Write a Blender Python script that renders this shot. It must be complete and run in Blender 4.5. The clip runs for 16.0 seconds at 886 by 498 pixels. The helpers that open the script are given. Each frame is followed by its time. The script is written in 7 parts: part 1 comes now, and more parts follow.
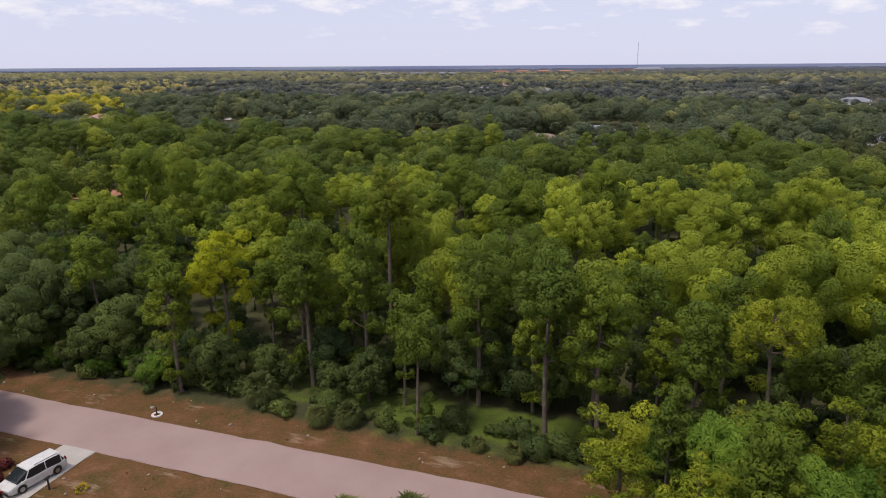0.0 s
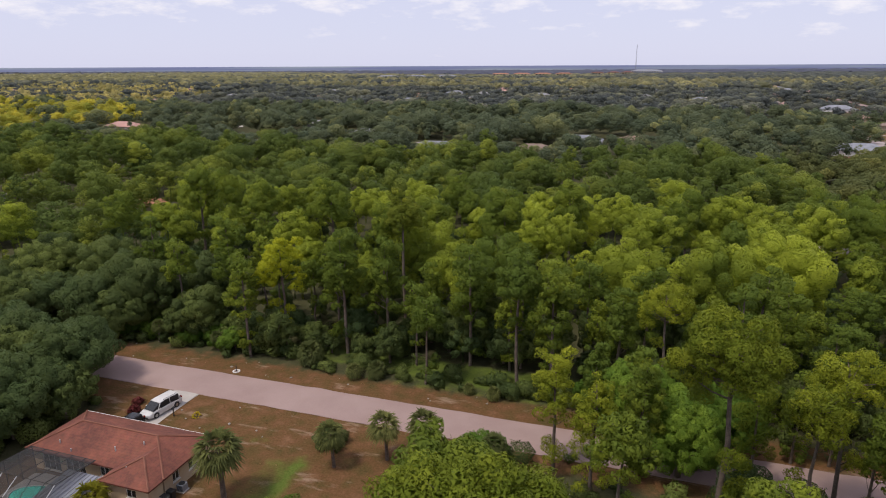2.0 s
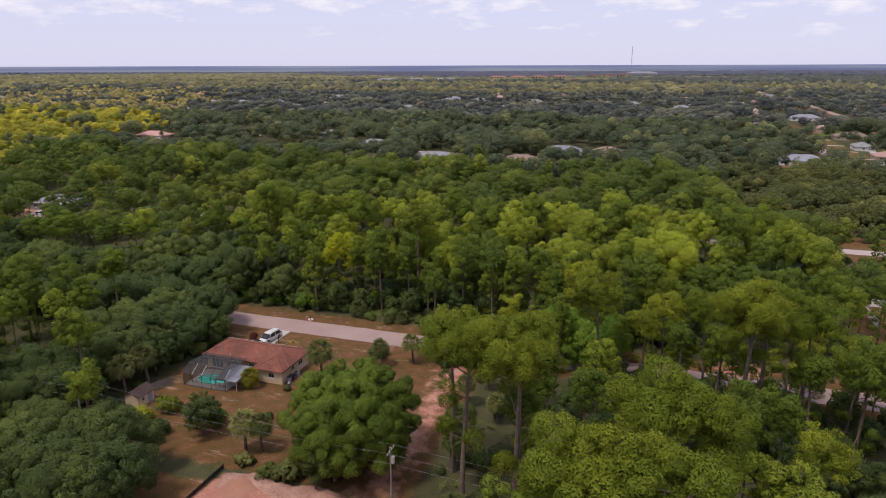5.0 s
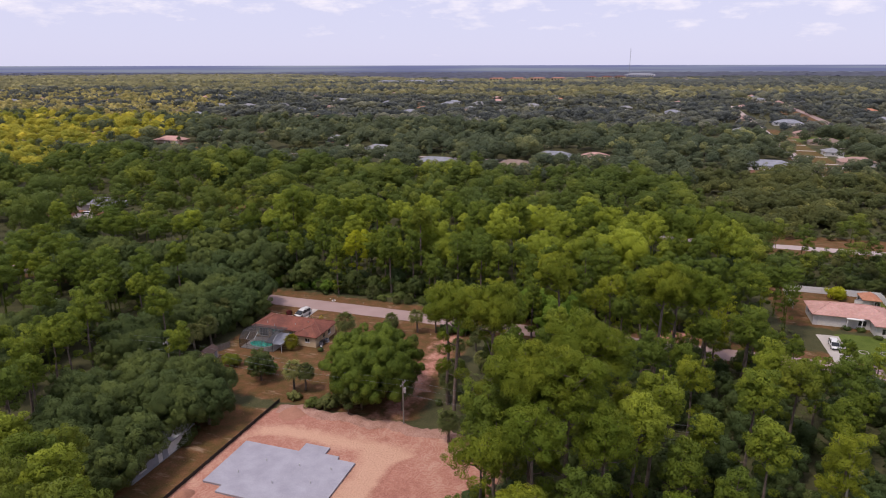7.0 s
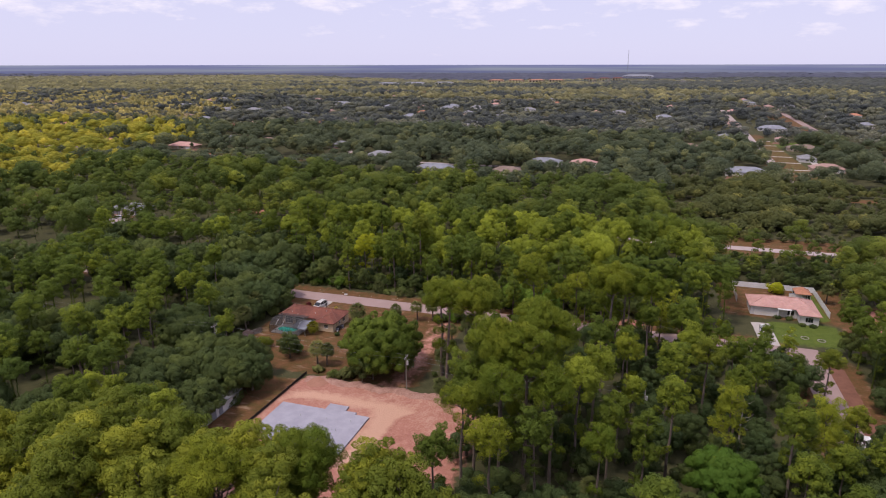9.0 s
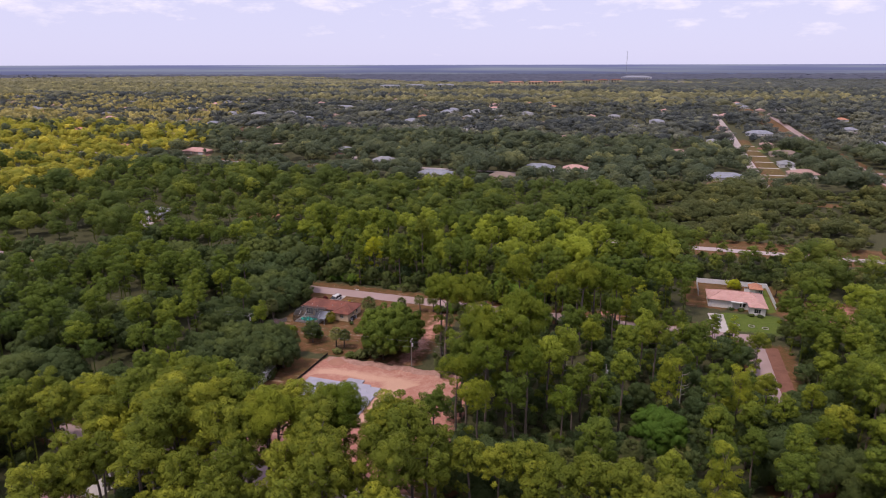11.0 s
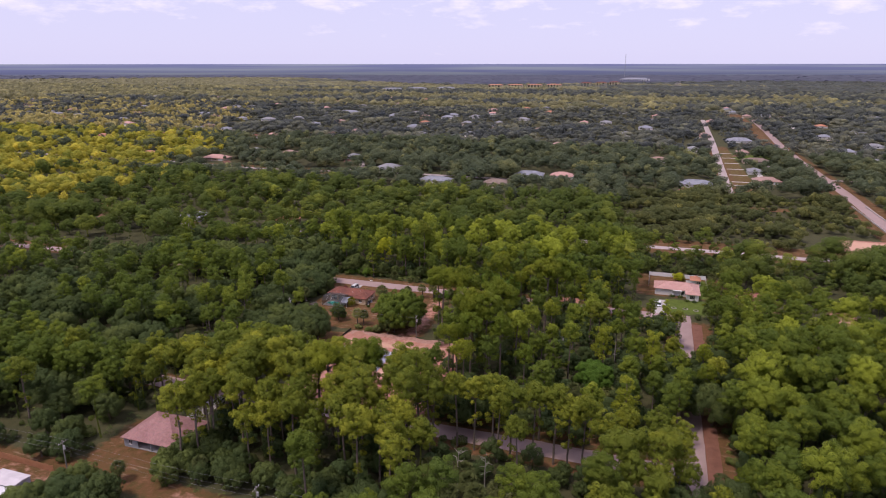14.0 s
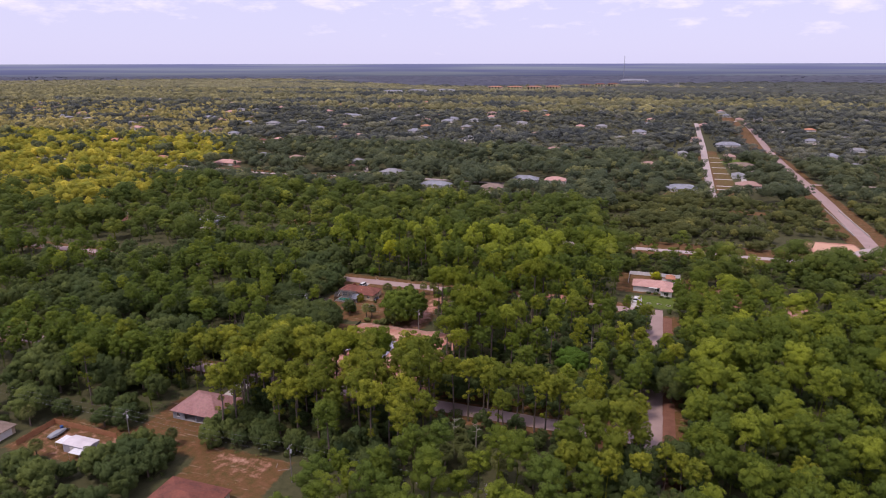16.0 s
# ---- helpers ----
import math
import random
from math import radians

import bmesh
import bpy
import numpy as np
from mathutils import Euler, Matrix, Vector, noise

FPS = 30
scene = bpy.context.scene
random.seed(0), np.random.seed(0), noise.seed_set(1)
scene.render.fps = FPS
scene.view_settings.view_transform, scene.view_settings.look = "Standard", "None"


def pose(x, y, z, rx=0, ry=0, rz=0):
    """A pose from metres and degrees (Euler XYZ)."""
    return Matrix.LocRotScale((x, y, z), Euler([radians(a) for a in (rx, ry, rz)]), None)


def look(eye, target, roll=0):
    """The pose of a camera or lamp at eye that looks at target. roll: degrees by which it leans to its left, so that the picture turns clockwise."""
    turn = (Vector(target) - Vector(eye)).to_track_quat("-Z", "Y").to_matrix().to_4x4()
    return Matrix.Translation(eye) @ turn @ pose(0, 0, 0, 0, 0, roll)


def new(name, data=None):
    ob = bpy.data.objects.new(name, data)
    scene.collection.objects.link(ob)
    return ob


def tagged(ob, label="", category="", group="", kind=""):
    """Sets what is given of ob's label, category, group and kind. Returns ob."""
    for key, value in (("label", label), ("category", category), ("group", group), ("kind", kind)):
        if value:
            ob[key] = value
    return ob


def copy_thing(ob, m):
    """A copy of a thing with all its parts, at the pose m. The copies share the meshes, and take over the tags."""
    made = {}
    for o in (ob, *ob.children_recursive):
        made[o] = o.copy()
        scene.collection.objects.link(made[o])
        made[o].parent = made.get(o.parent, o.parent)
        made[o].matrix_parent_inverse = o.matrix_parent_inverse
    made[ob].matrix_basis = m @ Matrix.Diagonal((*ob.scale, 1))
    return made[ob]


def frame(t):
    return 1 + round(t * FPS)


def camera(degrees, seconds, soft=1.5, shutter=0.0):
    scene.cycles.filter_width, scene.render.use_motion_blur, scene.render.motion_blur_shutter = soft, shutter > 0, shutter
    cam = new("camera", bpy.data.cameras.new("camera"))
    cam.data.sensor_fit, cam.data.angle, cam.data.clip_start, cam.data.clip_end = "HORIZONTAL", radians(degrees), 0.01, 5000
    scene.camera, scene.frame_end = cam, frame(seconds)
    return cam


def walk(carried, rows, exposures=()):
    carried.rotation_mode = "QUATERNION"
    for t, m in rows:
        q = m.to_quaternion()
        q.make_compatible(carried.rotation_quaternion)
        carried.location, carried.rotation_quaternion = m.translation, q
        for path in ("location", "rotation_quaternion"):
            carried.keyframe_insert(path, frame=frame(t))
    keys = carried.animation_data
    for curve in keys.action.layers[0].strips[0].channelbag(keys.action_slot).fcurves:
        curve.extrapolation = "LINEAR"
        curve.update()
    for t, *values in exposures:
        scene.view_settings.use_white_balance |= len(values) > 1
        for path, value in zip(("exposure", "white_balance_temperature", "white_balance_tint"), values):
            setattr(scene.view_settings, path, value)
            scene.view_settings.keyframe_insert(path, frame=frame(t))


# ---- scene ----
cam = camera(69.0, 16.0, 1.05)
PATH = [  # seconds, place, tilt up from straight down, roll, turn
    (0, 1.149, -4.256, 34.810, 74.131, -0.362, 18.241),
    (0.5, 2.607, -8.867, 36.146, 74.128, -0.372, 18.266),
    (1, 4.277, -14.091, 37.763, 74.131, -0.360, 18.276),
    (1.5, 6.295, -20.348, 39.819, 74.143, -0.315, 18.263),
    (2, 8.488, -27.300, 41.976, 74.150, -0.257, 18.226),
    (2.5, 10.652, -34.508, 43.898, 74.143, -0.210, 18.170),
    (3, 12.796, -41.884, 45.765, 74.133, -0.182, 18.103),
    (3.5, 14.988, -49.441, 47.795, 74.132, -0.173, 18.037),
    (4, 17.336, -57.213, 49.855, 74.132, -0.172, 18.000),
    (4.5, 19.906, -65.199, 51.779, 74.124, -0.168, 18.009),
    (5, 22.575, -73.236, 53.618, 74.112, -0.161, 18.040),
    (5.75, 26.492, -85.013, 56.389, 74.099, -0.150, 18.063),
    (6.5, 30.304, -96.207, 59.195, 74.097, -0.131, 18.057),
    (7.25, 34.065, -106.674, 62.057, 74.101, -0.100, 18.035),
    (8, 37.767, -116.649, 65.130, 74.094, -0.074, 18.016),
    (8.5, 40.183, -123.164, 67.357, 74.076, -0.069, 18.015),
    (9, 42.514, -129.556, 69.624, 74.056, -0.072, 18.020),
    (9.6, 45.144, -137.032, 72.223, 74.044, -0.080, 18.026),
    (10.2, 47.719, -144.641, 74.683, 74.046, -0.091, 18.034),
    (10.8, 50.475, -152.917, 77.115, 74.052, -0.102, 18.048),
    (11.5, 54.157, -163.538, 80.096, 74.053, -0.095, 18.076),
    (12, 57.125, -171.627, 82.397, 74.048, -0.068, 18.101),
    (12.5, 60.138, -179.835, 84.806, 74.034, -0.037, 18.122),
    (13, 62.988, -187.901, 87.264, 74.014, -0.018, 18.135),
    (13.5, 65.668, -195.738, 89.680, 73.995, -0.014, 18.143),
    (14, 68.220, -203.300, 91.968, 73.988, -0.028, 18.149),
    (14.5, 70.672, -210.528, 94.158, 73.992, -0.052, 18.159),
    (15, 73.041, -217.361, 96.375, 73.992, -0.071, 18.173),
    (15.5, 75.350, -223.838, 98.671, 73.983, -0.081, 18.190),
    (16, 77.629, -230.131, 101.011, 73.969, -0.085, 18.209),
]
walk(cam, [(t, pose(x, y, z, rx, 0, rz) @ pose(0, 0, 0, 0, 0, roll)) for t, x, y, z, rx, roll, rz in PATH], [(0, 0.0, 6500, 10), (5, 0.0, 6470, 14.5), (9, 0.02, 6380, 20), (16, 0.04, 6280, 26)])

# ---- sky, sun, exposure ----
SUN_FROM = Vector((-0.52, -0.66, 0.0)).normalized()
SUN_HEIGHT = radians(64)
scene.view_settings.exposure = 0.0
world = bpy.data.worlds.new("sky")
scene.world = world
world.use_nodes = True
wn, wl = world.node_tree.nodes, world.node_tree.links
wn.clear()
sky = wn.new("ShaderNodeTexSky")
sky.sky_type, sky.sun_disc = "NISHITA", False
sky.sun_elevation, sky.sun_rotation = SUN_HEIGHT, math.atan2(SUN_FROM.x, SUN_FROM.y)
sky.air_density, sky.dust_density, sky.ozone_density = 1.0, 0.6, 2.0
clear_sky = wn.new("ShaderNodeBackground")
clear_sky.inputs["Strength"].default_value = 0.10
cloud_bg = wn.new("ShaderNodeBackground")
cloud_bg.inputs["Strength"].default_value = 1.08
far_bg = wn.new("ShaderNodeBackground")
far_bg.inputs["Strength"].default_value = 1.0
way = wn.new("ShaderNodeTexCoord")
split = wn.new("ShaderNodeSeparateXYZ")
stretch = wn.new("ShaderNodeCombineXYZ")
squash = wn.new("ShaderNodeMath")
squash.operation, squash.inputs[1].default_value = "MULTIPLY", 3.2
cloud = wn.new("ShaderNodeTexNoise")
cloud.inputs["Scale"].default_value, cloud.inputs["Detail"].default_value, cloud.inputs["Roughness"].default_value = 13.0, 7.0, 0.6
ramp = wn.new("ShaderNodeValToRGB")
ramp.color_ramp.elements[0].position, ramp.color_ramp.elements[0].color = 0.50, (0.665, 0.675, 0.86, 1)
ramp.color_ramp.elements[1].position, ramp.color_ramp.elements[1].color = 0.66, (0.90, 0.86, 0.93, 1)
# below the horizon, hazy far land is painted as a colour gradient
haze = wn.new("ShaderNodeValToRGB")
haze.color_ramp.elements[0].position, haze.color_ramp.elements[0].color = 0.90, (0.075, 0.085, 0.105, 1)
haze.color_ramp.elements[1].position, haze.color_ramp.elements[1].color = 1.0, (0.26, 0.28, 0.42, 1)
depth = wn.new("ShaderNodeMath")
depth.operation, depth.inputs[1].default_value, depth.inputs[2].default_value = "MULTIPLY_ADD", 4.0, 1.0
mix_cloud, mix_far, above, out = wn.new("ShaderNodeMixShader"), wn.new("ShaderNodeMixShader"), wn.new("ShaderNodeMath"), wn.new("ShaderNodeOutputWorld")
above.operation, above.inputs[1].default_value = "GREATER_THAN", 0.0
wl.new(way.outputs["Generated"], split.inputs[0])
wl.new(split.outputs["Z"], squash.inputs[0])
wl.new(split.outputs["X"], stretch.inputs[0])
wl.new(split.outputs["Y"], stretch.inputs[1])
wl.new(squash.outputs[0], stretch.inputs[2])
wl.new(stretch.outputs[0], cloud.inputs["Vector"])
high = wn.new("ShaderNodeMapRange")
high.inputs[1].default_value, high.inputs[2].default_value, high.inputs[3].default_value, high.inputs[4].default_value = 0.02, 0.09, 0.72, 1.06
weigh = wn.new("ShaderNodeMath")
weigh.operation = "MULTIPLY"
wl.new(split.outputs["Z"], high.inputs[0])
wl.new(cloud.outputs[0], weigh.inputs[0])
wl.new(high.outputs[0], weigh.inputs[1])
wl.new(weigh.outputs[0], ramp.inputs[0])
wl.new(sky.outputs[0], clear_sky.inputs["Color"])
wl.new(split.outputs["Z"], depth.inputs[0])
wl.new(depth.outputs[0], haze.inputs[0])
bands = wn.new("ShaderNodeVectorMath")  # belts of wood and open land painted as noise, flattened as by distance
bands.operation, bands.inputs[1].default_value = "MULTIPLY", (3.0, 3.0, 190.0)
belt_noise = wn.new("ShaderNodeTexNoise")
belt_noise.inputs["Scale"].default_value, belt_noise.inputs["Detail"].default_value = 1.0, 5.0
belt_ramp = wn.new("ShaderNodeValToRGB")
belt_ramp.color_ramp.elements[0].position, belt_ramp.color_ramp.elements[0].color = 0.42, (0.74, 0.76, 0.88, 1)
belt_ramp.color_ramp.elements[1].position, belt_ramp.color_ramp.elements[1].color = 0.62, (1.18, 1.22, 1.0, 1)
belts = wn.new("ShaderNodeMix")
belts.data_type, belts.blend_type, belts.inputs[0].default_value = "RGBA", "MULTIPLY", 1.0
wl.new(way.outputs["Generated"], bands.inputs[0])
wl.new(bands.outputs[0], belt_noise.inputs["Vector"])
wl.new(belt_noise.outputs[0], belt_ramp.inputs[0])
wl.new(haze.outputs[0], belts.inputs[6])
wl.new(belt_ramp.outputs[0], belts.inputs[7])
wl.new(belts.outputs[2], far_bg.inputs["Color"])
mix_cloud.inputs[0].default_value = 0.86
wl.new(ramp.outputs[0], cloud_bg.inputs["Color"])
wl.new(clear_sky.outputs[0], mix_cloud.inputs[1])
wl.new(cloud_bg.outputs[0], mix_cloud.inputs[2])
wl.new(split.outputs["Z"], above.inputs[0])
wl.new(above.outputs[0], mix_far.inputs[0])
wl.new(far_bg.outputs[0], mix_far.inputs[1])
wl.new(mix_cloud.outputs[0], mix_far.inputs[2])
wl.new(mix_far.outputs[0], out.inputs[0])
sun = new("sun", bpy.data.lights.new("sun", "SUN"))
sun.data.energy, sun.data.angle, sun.data.color = 2.45, radians(12), (1.0, 0.90, 0.74)
sun.matrix_basis = look(SUN_FROM * 100 * math.cos(SUN_HEIGHT) + Vector((0, 0, 100 * math.sin(SUN_HEIGHT))), (0, 0, 0))

# ---- materials ----
def node_set(name):
    m = bpy.data.materials.new(name)
    m.use_nodes = True
    n, l = m.node_tree.nodes, m.node_tree.links
    return m, n, l, n["Principled BSDF"]


def noise_of(n, l, where, scale, detail=4.0, rough=0.55):
    t = n.new("ShaderNodeTexNoise")
    t.inputs["Scale"].default_value, t.inputs["Detail"].default_value, t.inputs["Roughness"].default_value = scale, detail, rough
    l.new(where, t.inputs["Vector"])
    return t.outputs[0]


def ramp_of(n, l, fac, stops):
    r = n.new("ShaderNodeValToRGB")
    e = r.color_ramp.elements
    e[0].position, e[0].color = stops[0][0], (*stops[0][1], 1)
    e[1].position, e[1].color = stops[-1][0], (*stops[-1][1], 1)
    for p, c in stops[1:-1]:
        e.new(p).color = (*c, 1)
    l.new(fac, r.inputs[0])
    return r.outputs[0]


def mixed(n, l, fac, a, b, mode="MIX"):
    x = n.new("ShaderNodeMix")
    x.data_type, x.blend_type = "RGBA", mode
    for socket, value in ((x.inputs[0], fac), (x.inputs[6], a), (x.inputs[7], b)):
        if hasattr(value, "links"):
            l.new(value, socket)
        elif isinstance(value, tuple):
            socket.default_value = (*value, 1)
        else:
            socket.default_value = value
    return x.outputs[2]


def maths(n, l, op, a, b=0.0, c=0.0):
    x = n.new("ShaderNodeMath")
    x.operation = op
    for i, value in enumerate((a, b, c)):
        if hasattr(value, "links"):
            l.new(value, x.inputs[i])
        else:
            x.inputs[i].default_value = value
    return x.outputs[0]


def bumped(n, l, bsdf, height, strength, distance):
    b = n.new("ShaderNodeBump")
    b.inputs["Strength"].default_value, b.inputs["Distance"].default_value = strength, distance
    l.new(height, b.inputs["Height"])
    l.new(b.outputs[0], bsdf.inputs["Normal"])


def surface(name, dark, light, coarse=0.6, fine=9.0, rough=0.8, metal=0.0, bump=0.3, grain=0.35):
    """A worn surface: large stains and fine grain between two colours."""
    m, n, l, p = node_set(name)
    where = n.new("ShaderNodeNewGeometry").outputs["Position"]
    big = ramp_of(n, l, noise_of(n, l, where, coarse), [(0.32, dark), (0.68, light)])
    small = noise_of(n, l, where, fine, 6)
    col = mixed(n, l, grain, big, ramp_of(n, l, small, [(0.3, tuple(c * 0.6 for c in dark)), (0.7, light)]))
    l.new(col, p.inputs["Base Color"])
    p.inputs["Roughness"].default_value, p.inputs["Metallic"].default_value = rough, metal
    bumped(n, l, p, small, bump, 0.02)
    return m


def leaf(name, deep, mid, bright, through_light=0.34, patch_size=0.09, patch_part=0.7, lace=4.8, open_part=0.50):
    """Foliage: each leaf or tuft its own shade, and each tree a little greener or yellower than the next."""
    m, n, l, p = node_set(name)
    deep, mid, bright = tuple(c * 1.9 for c in deep), tuple(c * 0.90 for c in mid), tuple(c * 1.18 for c in bright)
    geo = n.new("ShaderNodeNewGeometry")
    one = n.new("ShaderNodeObjectInfo").outputs["Random"]
    patch = noise_of(n, l, geo.outputs["Position"], patch_size, 3)
    shade = maths(n, l, "MULTIPLY_ADD", geo.outputs["Random Per Island"], 0.22, maths(n, l, "MULTIPLY_ADD", patch, patch_part, maths(n, l, "MULTIPLY_ADD", one, 0.42, 0.17 - patch_part / 2)))
    tone = n.new("ShaderNodeAttribute")
    tone.attribute_name = "tone"
    shade = maths(n, l, "ADD", shade, tone.outputs["Fac"])
    fine = noise_of(n, l, geo.outputs["Position"], 8.0, 4, 0.7)
    shade = maths(n, l, "MULTIPLY_ADD", fine, 0.34, maths(n, l, "ADD", shade, -0.17))
    col = ramp_of(n, l, shade, [(0.0, deep), (0.5, mid), (1.0, bright)])
    l.new(col, p.inputs["Base Color"])
    bumped(n, l, p, fine, 0.5, 0.14)
    p.inputs["Roughness"].default_value, p.inputs["Specular IOR Level"].default_value = 0.7, 0.15
    t = n.new("ShaderNodeBsdfTranslucent")
    l.new(col, t.inputs["Color"])
    x = n.new("ShaderNodeMixShader")
    x.inputs[0].default_value = through_light
    l.new(p.outputs[0], x.inputs[1])
    l.new(t.outputs[0], x.inputs[2])
    l.new(x.outputs[0], n["Material Output"].inputs[0])
    if lace:  # the gaps between sprays of needles or leaves
        gaps = n.new("ShaderNodeMixShader")
        l.new(maths(n, l, "GREATER_THAN", noise_of(n, l, geo.outputs["Position"], lace, 4, 0.68), open_part), gaps.inputs[0])
        l.new(n.new("ShaderNodeBsdfTransparent").outputs[0], gaps.inputs[1])
        l.new(x.outputs[0], gaps.inputs[2])
        l.new(gaps.outputs[0], n["Material Output"].inputs[0])
    return m


def plain(name, colour, rough=0.5, metal=0.0, spec=0.5):
    m, n, l, p = node_set(name)
    where = n.new("ShaderNodeNewGeometry").outputs["Position"]
    l.new(ramp_of(n, l, noise_of(n, l, where, 3.0, 5), [(0.3, tuple(c * 0.82 for c in colour)), (0.7, colour)]), p.inputs["Base Color"])
    p.inputs["Roughness"].default_value, p.inputs["Metallic"].default_value, p.inputs["Specular IOR Level"].default_value = rough, metal, spec
    return m


def roofing(name, dark, light, course=0.33):
    """Roof covering laid in courses, with moss and stains."""
    m, n, l, p = node_set(name)
    where = n.new("ShaderNodeNewGeometry").outputs["Position"]
    z = n.new("ShaderNodeSeparateXYZ")
    l.new(where, z.inputs[0])
    lap = maths(n, l, "FRACT", maths(n, l, "MULTIPLY", z.outputs["Z"], 1.0 / (course * 0.38)))
    big = ramp_of(n, l, noise_of(n, l, where, 0.35, 5), [(0.3, dark), (0.7, light)])
    v = n.new("ShaderNodeTexVoronoi")
    v.inputs["Scale"].default_value = 3.2
    l.new(where, v.inputs["Vector"])
    col = mixed(n, l, 0.07, big, v.outputs["Color"], "OVERLAY")
    blot = ramp_of(n, l, noise_of(n, l, where, 1.7, 7, 0.7), [(0.36, tuple(c * 0.62 for c in dark)), (0.66, tuple(min(c * 1.12, 1.0) for c in light))])
    col = mixed(n, l, 0.34, col, blot)
    col = mixed(n, l, maths(n, l, "MULTIPLY", maths(n, l, "GREATER_THAN", lap, 0.86), 0.22), col, tuple(c * 0.45 for c in dark))
    l.new(col, p.inputs["Base Color"])
    p.inputs["Roughness"].default_value = 0.85
    bumped(n, l, p, lap, 0.5, 0.03)
    return m


PINE = leaf("pine_needles", (0.052, 0.080, 0.015), (0.132, 0.182, 0.022), (0.31, 0.36, 0.034))
PINE_FRESH = leaf("fresh_pine_needles", (0.056, 0.092, 0.010), (0.185, 0.230, 0.020), (0.41, 0.435, 0.034), lace=6.5, open_part=0.525)
# Brighter, yellower copy of PINE; on the pines, sunlight is put into its colour.
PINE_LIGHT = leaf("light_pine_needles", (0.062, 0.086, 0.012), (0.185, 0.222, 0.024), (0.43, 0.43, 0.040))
PINE_YELLOW = leaf("yellow_pine_needles", (0.13, 0.155, 0.009), (0.40, 0.43, 0.020), (0.62, 0.62, 0.030), lace=6.0)
OAK = leaf("oak_leaves", (0.040, 0.062, 0.022), (0.088, 0.122, 0.036), (0.175, 0.215, 0.052), lace=5.5, open_part=0.49)
OAK_FRESH = leaf("fresh_oak_leaves", (0.036, 0.064, 0.013), (0.084, 0.132, 0.020), (0.19, 0.25, 0.032), lace=8.0, open_part=0.49)
GREEN = leaf("fresh_leaves", (0.046, 0.100, 0.014), (0.115, 0.205, 0.026), (0.25, 0.35, 0.040), lace=8.0, open_part=0.49)
PALM = leaf("palm_fronds", (0.036, 0.050, 0.016), (0.104, 0.120, 0.036), (0.27, 0.27, 0.085), 0.25, lace=0)
GOLD = leaf("golden_fronds", (0.05, 0.06, 0.006), (0.24, 0.22, 0.014), (0.66, 0.44, 0.02), lace=0)
DRY_GRASS = leaf("dry_grass_blades", (0.13, 0.085, 0.035), (0.26, 0.17, 0.075), (0.40, 0.28, 0.15), lace=0)
RED_LEAF = leaf("red_leaves", (0.09, 0.02, 0.02), (0.20, 0.05, 0.05), (0.30, 0.09, 0.08))
WOODS = leaf("woodland_leaves", (0.050, 0.074, 0.018), (0.122, 0.164, 0.029), (0.30, 0.335, 0.044), lace=2.6)
SCRUB = leaf("canal_scrub_leaves", (0.050, 0.062, 0.024), (0.135, 0.148, 0.046), (0.29, 0.28, 0.078), lace=1.6)
# WOODS leaf colour greyed with blue to carry the middle-distance haze.
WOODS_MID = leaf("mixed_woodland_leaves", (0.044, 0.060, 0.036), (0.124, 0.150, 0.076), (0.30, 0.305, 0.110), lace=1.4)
# Sunlit patch put into leaf colour; the farther one also carries haze.
WOODS_SUNLIT = leaf("yellow_woodland_leaves", (0.11, 0.13, 0.020), (0.50, 0.455, 0.055), (0.86, 0.71, 0.095), lace=1.5)
WOODS_SUNLIT_FAR = leaf("olive_gold_leaves", (0.10, 0.11, 0.045), (0.33, 0.30, 0.115), (0.62, 0.52, 0.18), lace=1.0)
# Far sunlit belts and the haze over them, both put into leaf colour.
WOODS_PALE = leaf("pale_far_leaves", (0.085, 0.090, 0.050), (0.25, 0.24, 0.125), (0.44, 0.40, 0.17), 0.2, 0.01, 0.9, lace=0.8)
# Blue-grey mixed into these two leaf colours stands in for distance haze.
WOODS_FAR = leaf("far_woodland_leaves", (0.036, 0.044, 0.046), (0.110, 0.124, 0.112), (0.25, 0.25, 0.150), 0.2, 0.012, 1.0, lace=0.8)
WOODS_HAZE_BLUE = leaf("distant_leaves", (0.052, 0.058, 0.088), (0.080, 0.087, 0.125), (0.12, 0.125, 0.155), 0.2, 0.0025, 1.0, lace=0)
BARK = surface("pine_bark", (0.085, 0.064, 0.052), (0.20, 0.155, 0.125), 1.5, 12.0, 0.9, 0, 0.6)
DEAD = surface("grey_dead_wood", (0.22, 0.20, 0.17), (0.36, 0.33, 0.29), 1.5, 12.0, 0.9, 0, 0.4)
ROAD = surface("worn_road", (0.295, 0.205, 0.192), (0.36, 0.262, 0.245), 0.16, 14.0, 0.9, 0, 0.25, 0.22)
ROAD_PALE = surface("pale_road", (0.35, 0.285, 0.275), (0.43, 0.36, 0.345), 0.16, 10.0, 0.9, 0, 0.2, 0.2)
DRIVE = surface("concrete_drive", (0.38, 0.35, 0.33), (0.48, 0.44, 0.41), 0.5, 12.0, 0.85, 0, 0.2, 0.25)
SLAB = surface("fresh_concrete", (0.285, 0.28, 0.335), (0.375, 0.37, 0.435), 0.35, 5.0, 0.75, 0, 0.1, 0.2)
WALL_CREAM = surface("cream_stucco", (0.50, 0.375, 0.25), (0.62, 0.49, 0.34), 0.5, 20.0, 0.9, 0, 0.3, 0.15)
WALL_WHITE = surface("white_stucco", (0.58, 0.57, 0.58), (0.74, 0.72, 0.70), 0.4, 20.0, 0.9, 0, 0.2, 0.12)
